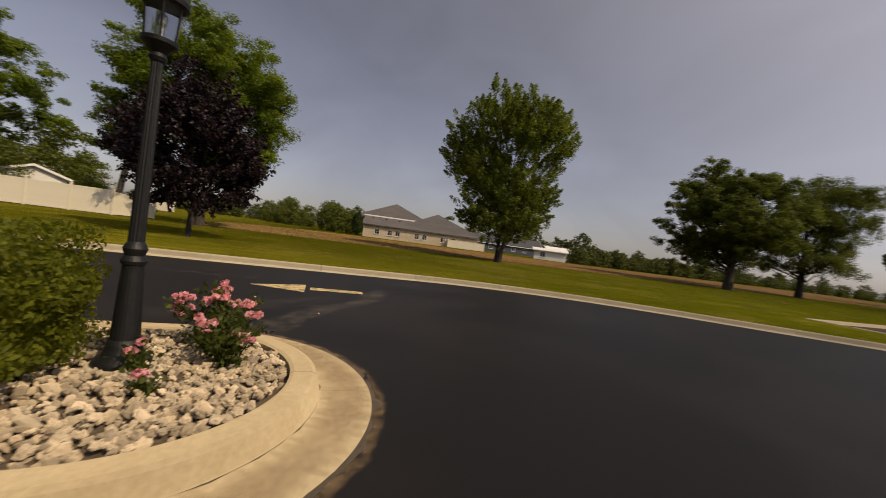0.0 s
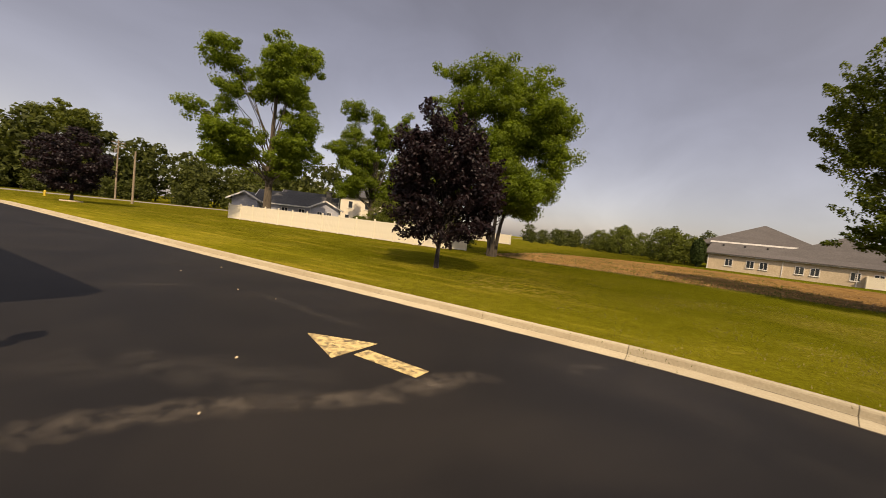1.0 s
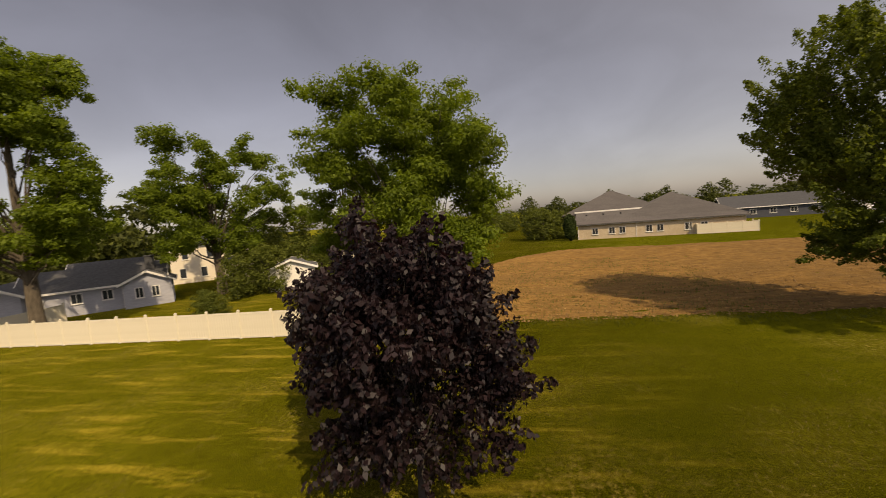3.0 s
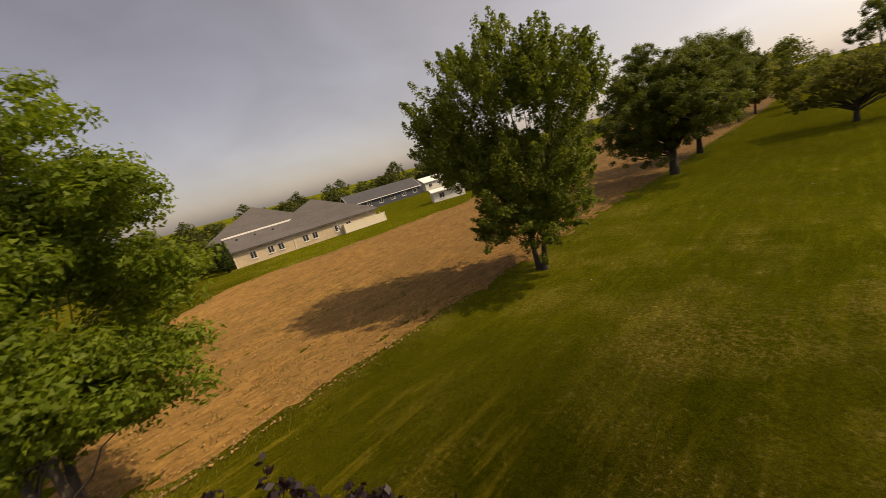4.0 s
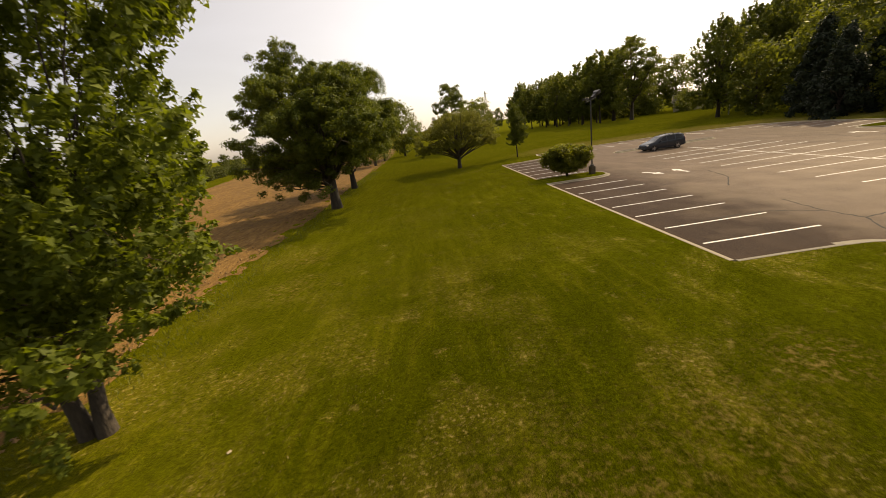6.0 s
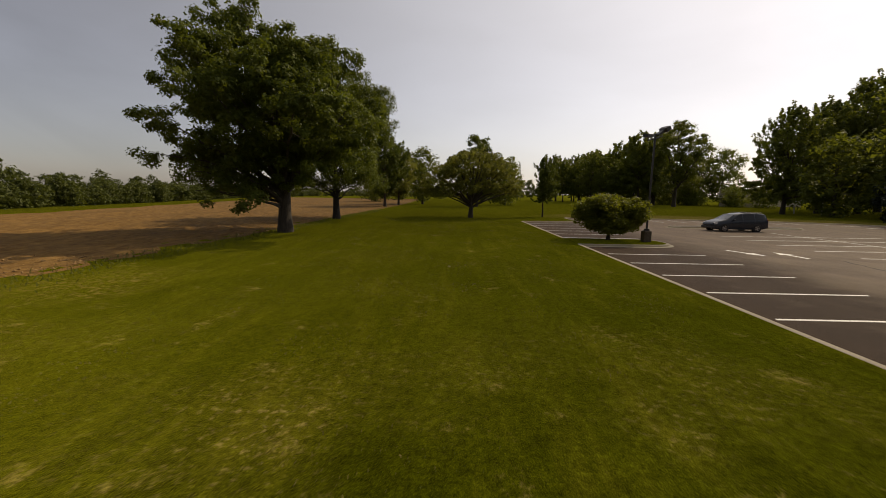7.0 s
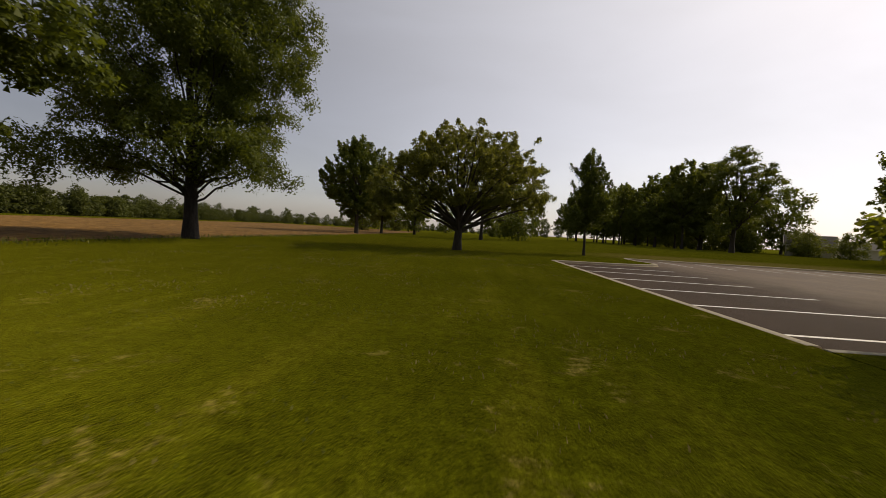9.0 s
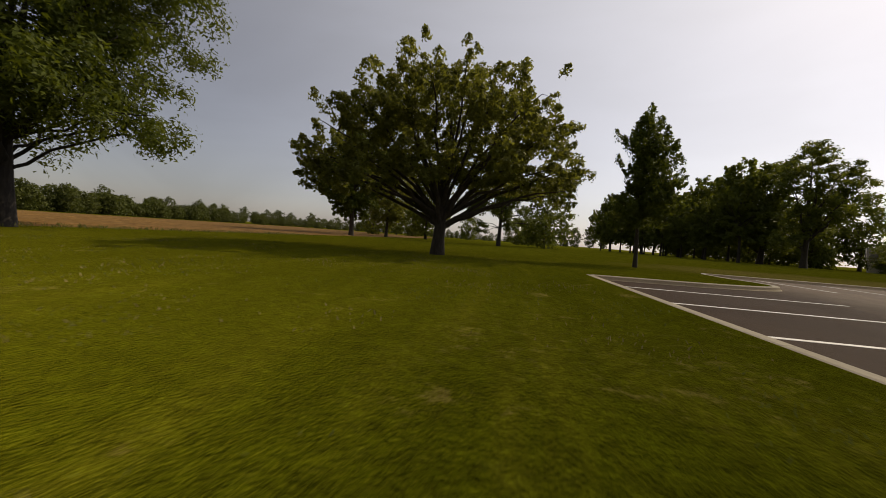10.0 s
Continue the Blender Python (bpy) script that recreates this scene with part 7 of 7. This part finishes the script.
make_tree("tall willow-like tree with leaning limb, beside the field", -21.7, 39.1, 16.8, 15.5, 2.6, "round", 125000, 0.19, L_DARK, M_BARK_D, 0.36, 103, gap=0.45, droop=0.5, twigs=340, clump=0.62, fork=0.3, limb_r=0.36, per=90, tri=True, slim=0.5, boughs=300, bough_r=0.05, face=29.7,
          crown=[(1.0, 15.2, 2.7, 1.5), (3.7, 14.3, 2.5, 1.7), (5.7, 13.3, 1.6, 1.8), (-1.0, 12.5, 2.7, 2.1), (-3.6, 10.4, 1.9, 2.0), (1.5, 10.6, 3.3, 2.1), (5.1, 10.1, 1.6, 1.8), (-5.2, 7.8, 1.7, 1.7), (-1.9, 7.6, 2.6, 1.8), (1.8, 7.2, 2.2, 1.9),
                 (4.4, 7.0, 1.3, 1.4), (-5.9, 5.0, 1.7, 1.3), (-3.6, 4.6, 1.8, 1.4), (3.6, 5.0, 1.5, 1.0), (-7.1, 3.7, 1.0, 0.7), (-1.0, 4.4, 1.2, 1.1), (1.3, 4.9, 1.4, 1.0), (5.6, 4.6, 1.0, 1.0)])
make_tree("broad round ornamental pear with short dark trunk", -6.0, 44.8, 9.3, 13.0, 1.5, "dome", 84000, 0.135, L_PALE, M_BARK, 0.28, 104, gap=0.48, twigs=420, clump=0.46, fork=0.05, spray=0.55, lift=0.3, per=75, tri=True, slim=0.8, face=8.2,
          crown=[(0.7, 8.2, 1.0, 0.9), (-0.9, 7.7, 1.4, 0.9), (-2.6, 7.1, 1.2, 0.9), (2.5, 7.5, 1.3, 1.0), (4.1, 7.1, 0.9, 0.9), (-3.7, 5.9, 1.3, 1.0), (-5.6, 5.4, 1.0, 0.7), (-6.1, 4.2, 0.8, 0.9), (-1.8, 5.8, 1.7, 1.2), (0.9, 6.2, 1.7, 1.2),
                 (3.3, 5.7, 1.5, 1.2), (5.0, 5.6, 1.0, 1.1), (6.1, 4.3, 0.8, 0.9), (-5.4, 3.3, 1.3, 0.8), (-3.2, 3.7, 1.5, 1.1), (-0.7, 4.0, 1.7, 1.2), (2.0, 4.1, 1.7, 1.2), (4.6, 3.9, 1.5, 1.0), (5.8, 3.3, 0.9, 0.6)])
make_tree("slim upright young pear tree on the lawn", 4.1, 48.5, 8.6, 4.4, 1.3, "column", 30000, 0.125, L_DARK, M_BARK, 0.10, 105, gap=0.40, twigs=120, clump=0.36, spray=1.0, lift=0.7, per=90, tri=True, slim=0.8, face=-19.5,
          crown=[(0.1, 7.9, 0.7, 0.6), (-0.5, 7.0, 1.0, 0.8), (0.7, 6.9, 0.9, 0.7), (0.3, 5.9, 1.7, 0.9), (0.4, 4.7, 1.9, 0.9), (0.2, 3.5, 1.9, 0.9), (-0.2, 2.5, 1.5, 0.6)])
make_tree("crimson-leaved maple with dense dark crown on the lawn", -9.05, -28.15, 7.2, 5.1, 1.2, "egg", 60000, 0.145, L_RED, M_BARK_D, 0.095, 106, gap=0.30, twigs=220, clump=0.30, spray=1.3, lift=0.1, droop=0.25, per=55, face=110.0, deep=0.95,
          crown=[(-0.8, 6.7, 0.5, 0.5), (0.6, 6.5, 0.5, 0.4), (-0.1, 5.9, 0.9, 0.7), (1.0, 5.5, 0.8, 0.7), (-1.2, 5.3, 0.9, 0.8), (0.4, 4.6, 1.3, 1.0), (1.8, 4.5, 0.7, 0.8), (-1.5, 3.9, 0.8, 0.8), (-1.7, 2.9, 0.7, 0.8), (-0.3, 2.9, 1.3, 0.9), (1.4, 3.1, 1.1, 0.9),
                 (2.2, 3.4, 0.5, 0.7), (0.3, 1.9, 1.2, 0.5), (-1.2, 1.9, 0.8, 0.5), (1.7, 2.2, 0.6, 0.5), (-2.1, 5.0, 0.9, 0.8, 2.0), (-2.1, 3.9, 0.9, 0.9, 2.4), (-1.5, 5.9, 0.8, 0.6, 1.4), (-0.4, 5.4, 1.2, 0.9, 2.2),
                 (1.0, 5.1, 1.2, 0.9, 2.0), (1.4, 3.8, 1.0, 0.9, 2.2), (-1.9, 4.6, 0.8, 0.9, 0.9), (-1.9, 3.4, 0.8, 0.9, 1.2), (-1.3, 5.2, 0.9, 0.8, -1.6), (-0.6, 4.6, 1.1, 1.0, -1.9), (-2.6, 5.0, 0.9, 0.7, 3.0), (-2.7, 4.0, 0.9, 0.8, 3.2), (-1.6, 4.4, 1.0, 0.9, 3.0)])
make_tree("large bright green ash tree beside the fence end", -22.6, -31.0, 16.2, 12.0, 3.0, "round", 125000, 0.172, L_GREEN, M_BARK, 0.24, 107, gap=0.42, stems=3, twigs=360, clump=0.60, fork=0.2, limb_r=0.42, per=90, tri=True, slim=0.7, boughs=260, bough_r=0.048, face=104.0,
          crown=[(-4.5, 14.1, 1.5, 0.9), (-2.3, 14.3, 1.5, 0.9), (0.0, 13.9, 1.6, 1.0), (2.2, 12.8, 1.7, 1.2), (3.6, 10.9, 1.6, 1.5), (4.2, 8.4, 1.3, 1.6), (-3.6, 12.1, 1.7, 1.2), (-0.9, 11.6, 2.0, 1.4), (1.4, 9.7, 1.9, 1.5), (-5.4, 10.6, 1.3, 0.9),
                 (-3.9, 9.8, 1.5, 1.1), (3.2, 6.0, 1.6, 1.4), (-0.4, 7.8, 1.9, 1.5), (-2.9, 7.5, 1.5, 1.1), (0.8, 6.1, 1.7, 1.4), (2.1, 4.1, 1.3, 0.9), (-0.2, 4.3, 1.4, 1.0)])
make_tree("leaning ash with pale trunk behind the fence end", -27.4, -37.9, 12.5, 6.4, 4.6, "round", 36000, 0.16, L_GREEN, M_BARK_L, 0.24, 112, limbs=10, gap=0.45, lobes=0.4, twigs=160, clump=0.55, shift=(1.6, 2.6), boughs=36, bough_r=0.08, per=120, tri=True, slim=0.75)
make_tree("tall open-crowned cottonwood behind the fence", -24.0, -61.3, 23.0, 17.0, 4.4, "tall", 96000, 0.25, L_GREEN, M_BARK_G, 0.46, 208, limb_r=0.34, gap=0.36, twigs=300, clump=0.74, bend_by=0.25, per=110, tri=True, slim=0.75, fork=0.6, boughs=240, bough_r=0.045, face=146.5, deep=0.55,
          crown=[(-6.2, 18.9, 1.5, 1.9), (-4.4, 17.8, 1.5, 1.3), (-5.1, 14.4, 1.5, 1.9), (-0.2, 19.8, 2.5, 2.3), (3.1, 20.7, 2.3, 2.0), (-0.5, 16.4, 2.7, 2.0), (1.5, 15.8, 2.0, 1.8), (-9.3, 12.6, 0.9, 1.2), (-7.2, 11.3, 2.1, 1.5), (-4.3, 9.6, 3.2, 2.2), (-5.7, 7.4, 2.0, 1.6), (-2.3, 7.6, 1.6, 1.3),
                 (3.3, 12.2, 2.3, 2.2), (2.9, 9.0, 3.0, 1.8), (1.7, 6.8, 2.2, 1.4)])
make_tree("tall tree with pale trunk between the houses", -40.5, -59.0, 19.5, 12.0, 3.4, "round", 62000, 0.27, L_GREEN, M_BARK_G, 0.5, 109, gap=0.40, twigs=180, clump=0.8, fork=0.3, limb_r=0.32, per=100, tri=True, slim=0.75, boughs=170, bough_r=0.055, face=131.3,
          crown=[(-4.2, 18.2, 1.6, 1.3), (-0.9, 17.4, 1.9, 1.7), (-4.2, 14.8, 1.9, 1.8), (0.5, 14.6, 2.6, 2.3), (-2.5, 11.5, 3.4, 2.2), (-6.0, 11.3, 2.4, 1.8), (1.9, 10.1, 2.9, 2.5), (-2.5, 7.9, 3.4, 2.1), (2.6, 5.6, 2.9, 2.1), (-4.3, 6.0, 2.2, 1.5),
                 (4.3, 17.0, 1.9, 1.5), (6.4, 15.2, 1.9, 1.6), (8.6, 11.6, 1.8, 1.3), (9.2, 9.4, 1.5, 1.1), (5.9, 12.0, 2.2, 1.7), (6.3, 8.6, 2.2, 1.4)])
make_tree("crimson-leaved maple on the far lawn", -11.1, -77.7, 8.0, 7.4, 1.5, "round", 24000, 0.20, L_RED, M_BARK_D, 0.14, 110, limbs=8, gap=0.25, lobes=0.3, twigs=60, clump=0.6, per=110, tri=True, slim=0.8)
make_tree("airy pale shade tree far along the field's edge", -21.8, 91.0, 13.5, 9.0, 2.6, "round", 16000, 0.30, L_PALE, M_BARK, 0.25, 113, limbs=8, gap=0.5, twigs=80, clump=0.8, per=60, tri=True, slim=0.8)
make_tree("tall airy tree beyond the ornamental pear", -2.6, 86.0, 16.0, 12.5, 3.0, "spread", 26000, 0.26, L_DARK, M_BARK, 0.28, 114, limbs=10, gap=0.5, lobes=0.6, twigs=120, clump=0.7, boughs=60, bough_r=0.06, per=80, tri=True, slim=0.8)
make_tree("round shade tree far along the field's edge", -22.8, 77.3, 14.4, 11.0, 2.6, "maple", 34000, 0.30, L_DARK, M_BARK, 0.3, 111, limbs=8, gap=0.36, twigs=80, clump=0.8, spray=1.2, per=80, tri=True, slim=0.8)

# woods: five kinds, copied with turns and sizes of their own
KINDS = [
    make_tree("full round woodland tree in a far belt", -70, -135, 15, 13, 0.6, "round", 4200, 0.62, L_WOODS, M_BARK, 0.3, 201, limbs=4, gap=0.22, twigs=0, clump=1.7, per=30, tri=True, slim=0.8, group="woodland trees"),
    make_tree("tall oval woodland tree in a far belt", -85, -140, 18, 12, 0.8, "maple", 4200, 0.62, L_WOODS, M_BARK, 0.3, 202, limbs=4, gap=0.26, lobes=0.5, twigs=0, clump=1.7, per=30, tri=True, slim=0.8, group="woodland trees"),
    make_tree("broad low woodland tree in a far belt", -100, -138, 12, 14, 0.2, "dome", 4200, 0.62, L_WOODS, M_BARK, 0.3, 203, limbs=4, gap=0.22, lobes=0.5, twigs=0, clump=1.7, per=30, tri=True, slim=0.8, group="woodland trees"),
    make_tree("tall open woodland tree with bare lower trunk", 49, 160, 20, 12, 4.5, "round", 7500, 0.65, L_WOODS, M_BARK, 0.3, 204, limbs=7, gap=0.36, lobes=0.5, twigs=20, clump=1.1, spray=1.2, per=35, tri=True, slim=0.8, group="woodland trees"),
    make_tree("tall spreading roadside tree with uneven crown", 86, 92, 24, 18, 3.0, "spread", 18500, 0.55, L_WOODS, M_BARK, 0.5, 205, limbs=10, gap=0.34, lobes=0.5, twigs=60, clump=1.2, spray=1.3, per=50, tri=True, slim=0.8, group="woodland trees"),
]
SPRUCE = make_tree("dark dense spruce beside the car park", 50.5, 44.5, 15, 8.5, 0.3, "cone", 12000, 0.43, L_SPRUCE, M_BARK, 0.25, 206, name="spruce", limbs=10, gap=0.2, lobes=0.35, twigs=20, clump=0.8, droop=0.6, per=90, tri=True, slim=0.6, group="spruces by the car park")
prng = np.random.default_rng(77)


def again(kind, x, y, size=1.0, z=None):
    s = size * prng.uniform(0.9, 1.1)
    ob = copy_thing(kind, pose(x, y, LAWN_Z if z is None else z, 0, 0, prng.uniform(0, 360)))
    ob.matrix_basis = ob.matrix_basis @ Matrix.Diagonal((s, s, s * prng.uniform(0.92, 1.1), 1))
    return ob


FAR = []


def far_tree(kind, x, y, size):
    """Keeps a place for a tree of the far woodland, which is one mass."""
    FAR.append((kind, x, y, size * prng.uniform(0.9, 1.1), prng.uniform(0, 2 * math.pi)))


def woodland(label):
    """All the far trees as one mass of leaves and trunks."""
    tris, marks = [], []
    for kind, x, y, size, turn in FAR:
        crown = [c for c in kind.children if c.name.startswith("crown")][0].data
        v = np.empty(len(crown.vertices) * 3, dtype=np.float32)
        crown.vertices.foreach_get("co", v)
        thin = 5 if size < 0.68 else 3
        v = v.reshape(-1, 3, 3)[::thin]
        mid = v.mean(1, keepdims=True)
        v = mid + (v - mid) * (1.9 if thin > 3 else 1.8)
        c, s_ = math.cos(turn), math.sin(turn)
        v = v @ np.array([[c, s_, 0], [-s_, c, 0], [0, 0, 1]]) * size + (x, y, LAWN_Z)
        tris.append(v)
        marks.append(np.zeros(len(v), dtype=np.int32))
        top = v[:, :, 2].max() * 0.6
        ring = [(x + 0.28 * size * math.cos(a), y + 0.28 * size * math.sin(a), 0.0) for a in np.linspace(0, 2 * math.pi, 6)]
        t = np.array([[ring[k], ring[k + 1], (x, y, top)] for k in range(5)])
        tris.append(t)
        marks.append(np.ones(len(t), dtype=np.int32))
    me = quads("woodland", np.concatenate(tris), L_FAR)
    me.materials.append(M_BARK)
    me.polygons.foreach_set("material_index", np.concatenate(marks))
    me.update()
    return tagged(put("woodland", me), label, "woodland", kind="stuff")


def belt(points, step, kinds, size, jitter=3.0, rows=1, depth=9.0, far=False):
    """A belt of woodland along a plan line."""
    pts = np.array(points, float)
    cum = np.r_[0, np.cumsum(np.linalg.norm(np.diff(pts, axis=0), axis=1))]
    for s in np.arange(0, cum[-1], step):
        p = np.array([np.interp(s, cum, pts[:, 0]), np.interp(s, cum, pts[:, 1])])
        q = np.array([np.interp(min(s + 1, cum[-1]), cum, pts[:, 0]), np.interp(min(s + 1, cum[-1]), cum, pts[:, 1])])
        t = (q - p) / (np.linalg.norm(q - p) + 1e-9)
        for r in range(rows):
            c = p + np.array([-t[1], t[0]]) * (r * depth) + prng.normal(0, jitter, 2)
            (far_tree if far else again)(kinds[prng.integers(len(kinds))], c[0], c[1], size * prng.uniform(0.75, 1.15))


# south-west woods beyond the public road
belt([(30, -140), (-8, -137), (-32, -135)], 5.5, KINDS[:3], 0.90, 2.0, 2, far=True)
belt([(-36, -135), (-60, -132), (-110, -140)], 5.5, KINDS[:3], 0.72, 2.0, 2, far=True)
make_tree("broad dome-crowned shade tree rising over the roadside woods", -26.8, -137.0, 21, 17, 5.0, "dome", 15000, 0.46, L_WOODS, M_BARK, 0.45, 303, gap=0.34, twigs=60, clump=0.9, per=50, tri=True, slim=0.75, fork=0.5, face=160.0,
          crown=[(-0.5, 18.6, 4.0, 1.8), (3.5, 17.4, 3.2, 1.8), (-4.0, 16.8, 3.2, 2.0), (6.2, 14.6, 2.0, 1.8), (-6.3, 14.0, 2.0, 2.0), (0.5, 15.0, 5.0, 2.4), (-3.0, 11.0, 4.0, 2.4), (4.0, 11.0, 4.0, 2.4)])
belt([(28, -131), (-20, -127), (-62, -123)], 6.0, [KINDS[2]], 0.42, 1.2, 1, far=True)
belt([(-62, -112), (-78, -96), (-95, -80)], 8.0, KINDS[:3], 0.9, 2.0, 1, far=True)
# undergrowth behind the long fence
for bx, by, bs in ((-31, -53, 0.2), (-36.5, -54, 0.3), (-39, -52, 0.34), (-42, -55, 0.4), (-45, -52, 0.42),
                   (-29, -50.5, 0.16), (-44, -47, 0.3), (-47.5, -49, 0.4), (-48, -57, 0.55), (-52, -54, 0.6), (-27.6, -40.5, 0.16), (-30.2, -37.5, 0.2), (-31, -41, 0.22)):
    again(KINDS[2 if bs < 0.28 else 0], bx, by, bs)
# small round trees in a row and a clump beside the hall
belt([(-138, -62), (-150, -46), (-162, -30)], 5.6, [KINDS[0]], 0.37, 0.6, 1, far=True)
belt([(-120, -29), (-132, -22)], 5.0, [KINDS[0]], 0.5, 1.0, 2)
leafy_block("arborvitae", "dense rounded arborvitae clipped beside the brick hall", "shrub", -78.2, -13.0, (2.6, 2.6, 5.4), L_CEDAR, 6000, 0.26, 61, LAWN_Z, True, 0.2)
for hx, hy, hs in ((-84.0, -17.5, 0.42), (-88.0, -19.0, 0.46), (-86.0, -14.5, 0.42)):
    again(KINDS[0], hx, hy, hs)
# behind the hall and the grey house
belt([(-150, -10), (-140, 25)], 6.0, KINDS[:3], 0.6, 3.0, 2, far=True)
belt([(-150, 18), (-140, 44), (-128, 95)], 5.0, KINDS[:3], 0.60, 3.0, 2, far=True)
belt([(-175, -75), (-168, -40), (-155, -5)], 6.0, KINDS[:3], 0.52, 3.0, 2, far=True)
# scrub and trees beyond the field
belt([(-70, 40), (-73, 52), (-77, 75), (-84, 100), (-92, 135)], 2.2, [KINDS[2]], 0.30, 0.7, 1, far=True)
belt([(-73, 52), (-77, 75), (-84, 100), (-92, 135), (-100, 180), (-96, 235), (-66, 285), (-10, 318), (60, 330)], 2.5, KINDS[:3], 0.28, 1.4, 1, far=True)
belt([(-95, 60), (-100, 100), (-112, 150), (-120, 210), (-104, 262), (-60, 305), (0, 345)], 8.0, KINDS[:3], 0.36, 2.5, 1, far=True)
belt([(-160, 120), (-190, 220), (-150, 330), (-60, 380)], 11.0, KINDS[:2], 0.58, 4.0, 1, far=True)
# trees along the lawn's north end
for tx, ty, ts, tk in ((6.1, 101, 0.78, 0), (-16.5, 100, 0.8, 1), (-33, 118, 0.8, 0), (-30, 150, 0.85, 0), (-24, 170, 0.8, 3), (4, 150, 0.62, 0), (10, 172, 0.6, 2), (-14, 190, 0.7, 0), (-42, 176, 0.8, 1)):
    again(KINDS[tk], tx, ty, ts)
# woods along the east side
again(KINDS[4], 53, 152, 0.70)
again(KINDS[4], 51, 176, 0.78)
make_tree("tall dark roadside tree with a broad billowing crown", 57.0, 110.0, 25, 15, 3.5, "round", 17000, 0.48, L_WOODS, M_BARK, 0.5, 301, gap=0.42, twigs=60, clump=1.0, per=50, tri=True, slim=0.7, fork=0.2, face=-36.0,
          crown=[(-0.5, 22.0, 4.2, 2.8), (4.5, 19.0, 3.0, 1.8), (7.5, 16.5, 2.0, 1.3), (-3.5, 17.0, 3.6, 3.0), (2.5, 14.5, 4.4, 3.0), (-1.0, 10.0, 4.8, 3.0), (5.0, 10.5, 2.6, 1.8), (-3.0, 5.5, 3.4, 2.2)])
make_tree("tall dark tree beside a house, with dense crown", 58.0, 124.0, 25, 16, 2.5, "round", 17000, 0.50, L_WOODS, M_BARK, 0.5, 302, gap=0.36, twigs=50, clump=1.1, per=50, tri=True, slim=0.7, fork=0.2, face=-33.0,
          crown=[(-5.5, 17.0, 3.8, 3.2), (0.0, 20.5, 4.6, 3.2), (4.0, 21.5, 3.4, 2.8), (-3.0, 11.5, 5.4, 3.6), (3.5, 11.0, 5.0, 3.6), (-6.5, 6.5, 3.6, 3.0), (2.0, 5.0, 4.5, 2.5)])
belt([(20, 338), (78, 334)], 8.0, KINDS[:2], 0.9, 2.0, 1, far=True)
belt([(49, 185), (50, 160), (53, 138), (58, 122)], 7.0, [KINDS[3]], 0.92, 2.0, 2, -9)
belt([(62, 170), (66, 140), (76, 122), (86, 104)], 6.0, [KINDS[2], KINDS[0]], 0.6, 1.5, 1)
belt([(70, 190), (80, 150), (92, 125)], 9.0, KINDS[:2], 1.15, 3.0, 1)
for tx, ty, ts in ((53.5, 68.5, 0.80), (66, 75, 0.95), (77, 78, 1.05), (92, 88, 1.1), (72, 62, 0.98), (84, 66, 1.05)):
    again(KINDS[4], tx, ty, ts)
for tx, ty, ts in ((47.5, 38.0, 0.95), (55.5, 50.0, 1.1), (52.5, 32.0, 1.1), (60.5, 42.0, 1.2), (49.5, 27.0, 0.9)):
    again(SPRUCE, tx, ty, ts)
belt([(64, 56), (68, 30), (68, 0), (66, -30)], 9.0, [KINDS[1], KINDS[0]], 0.88, 2.5, 2, -9)
woodland("distant belts of mixed green woodland round the fields")
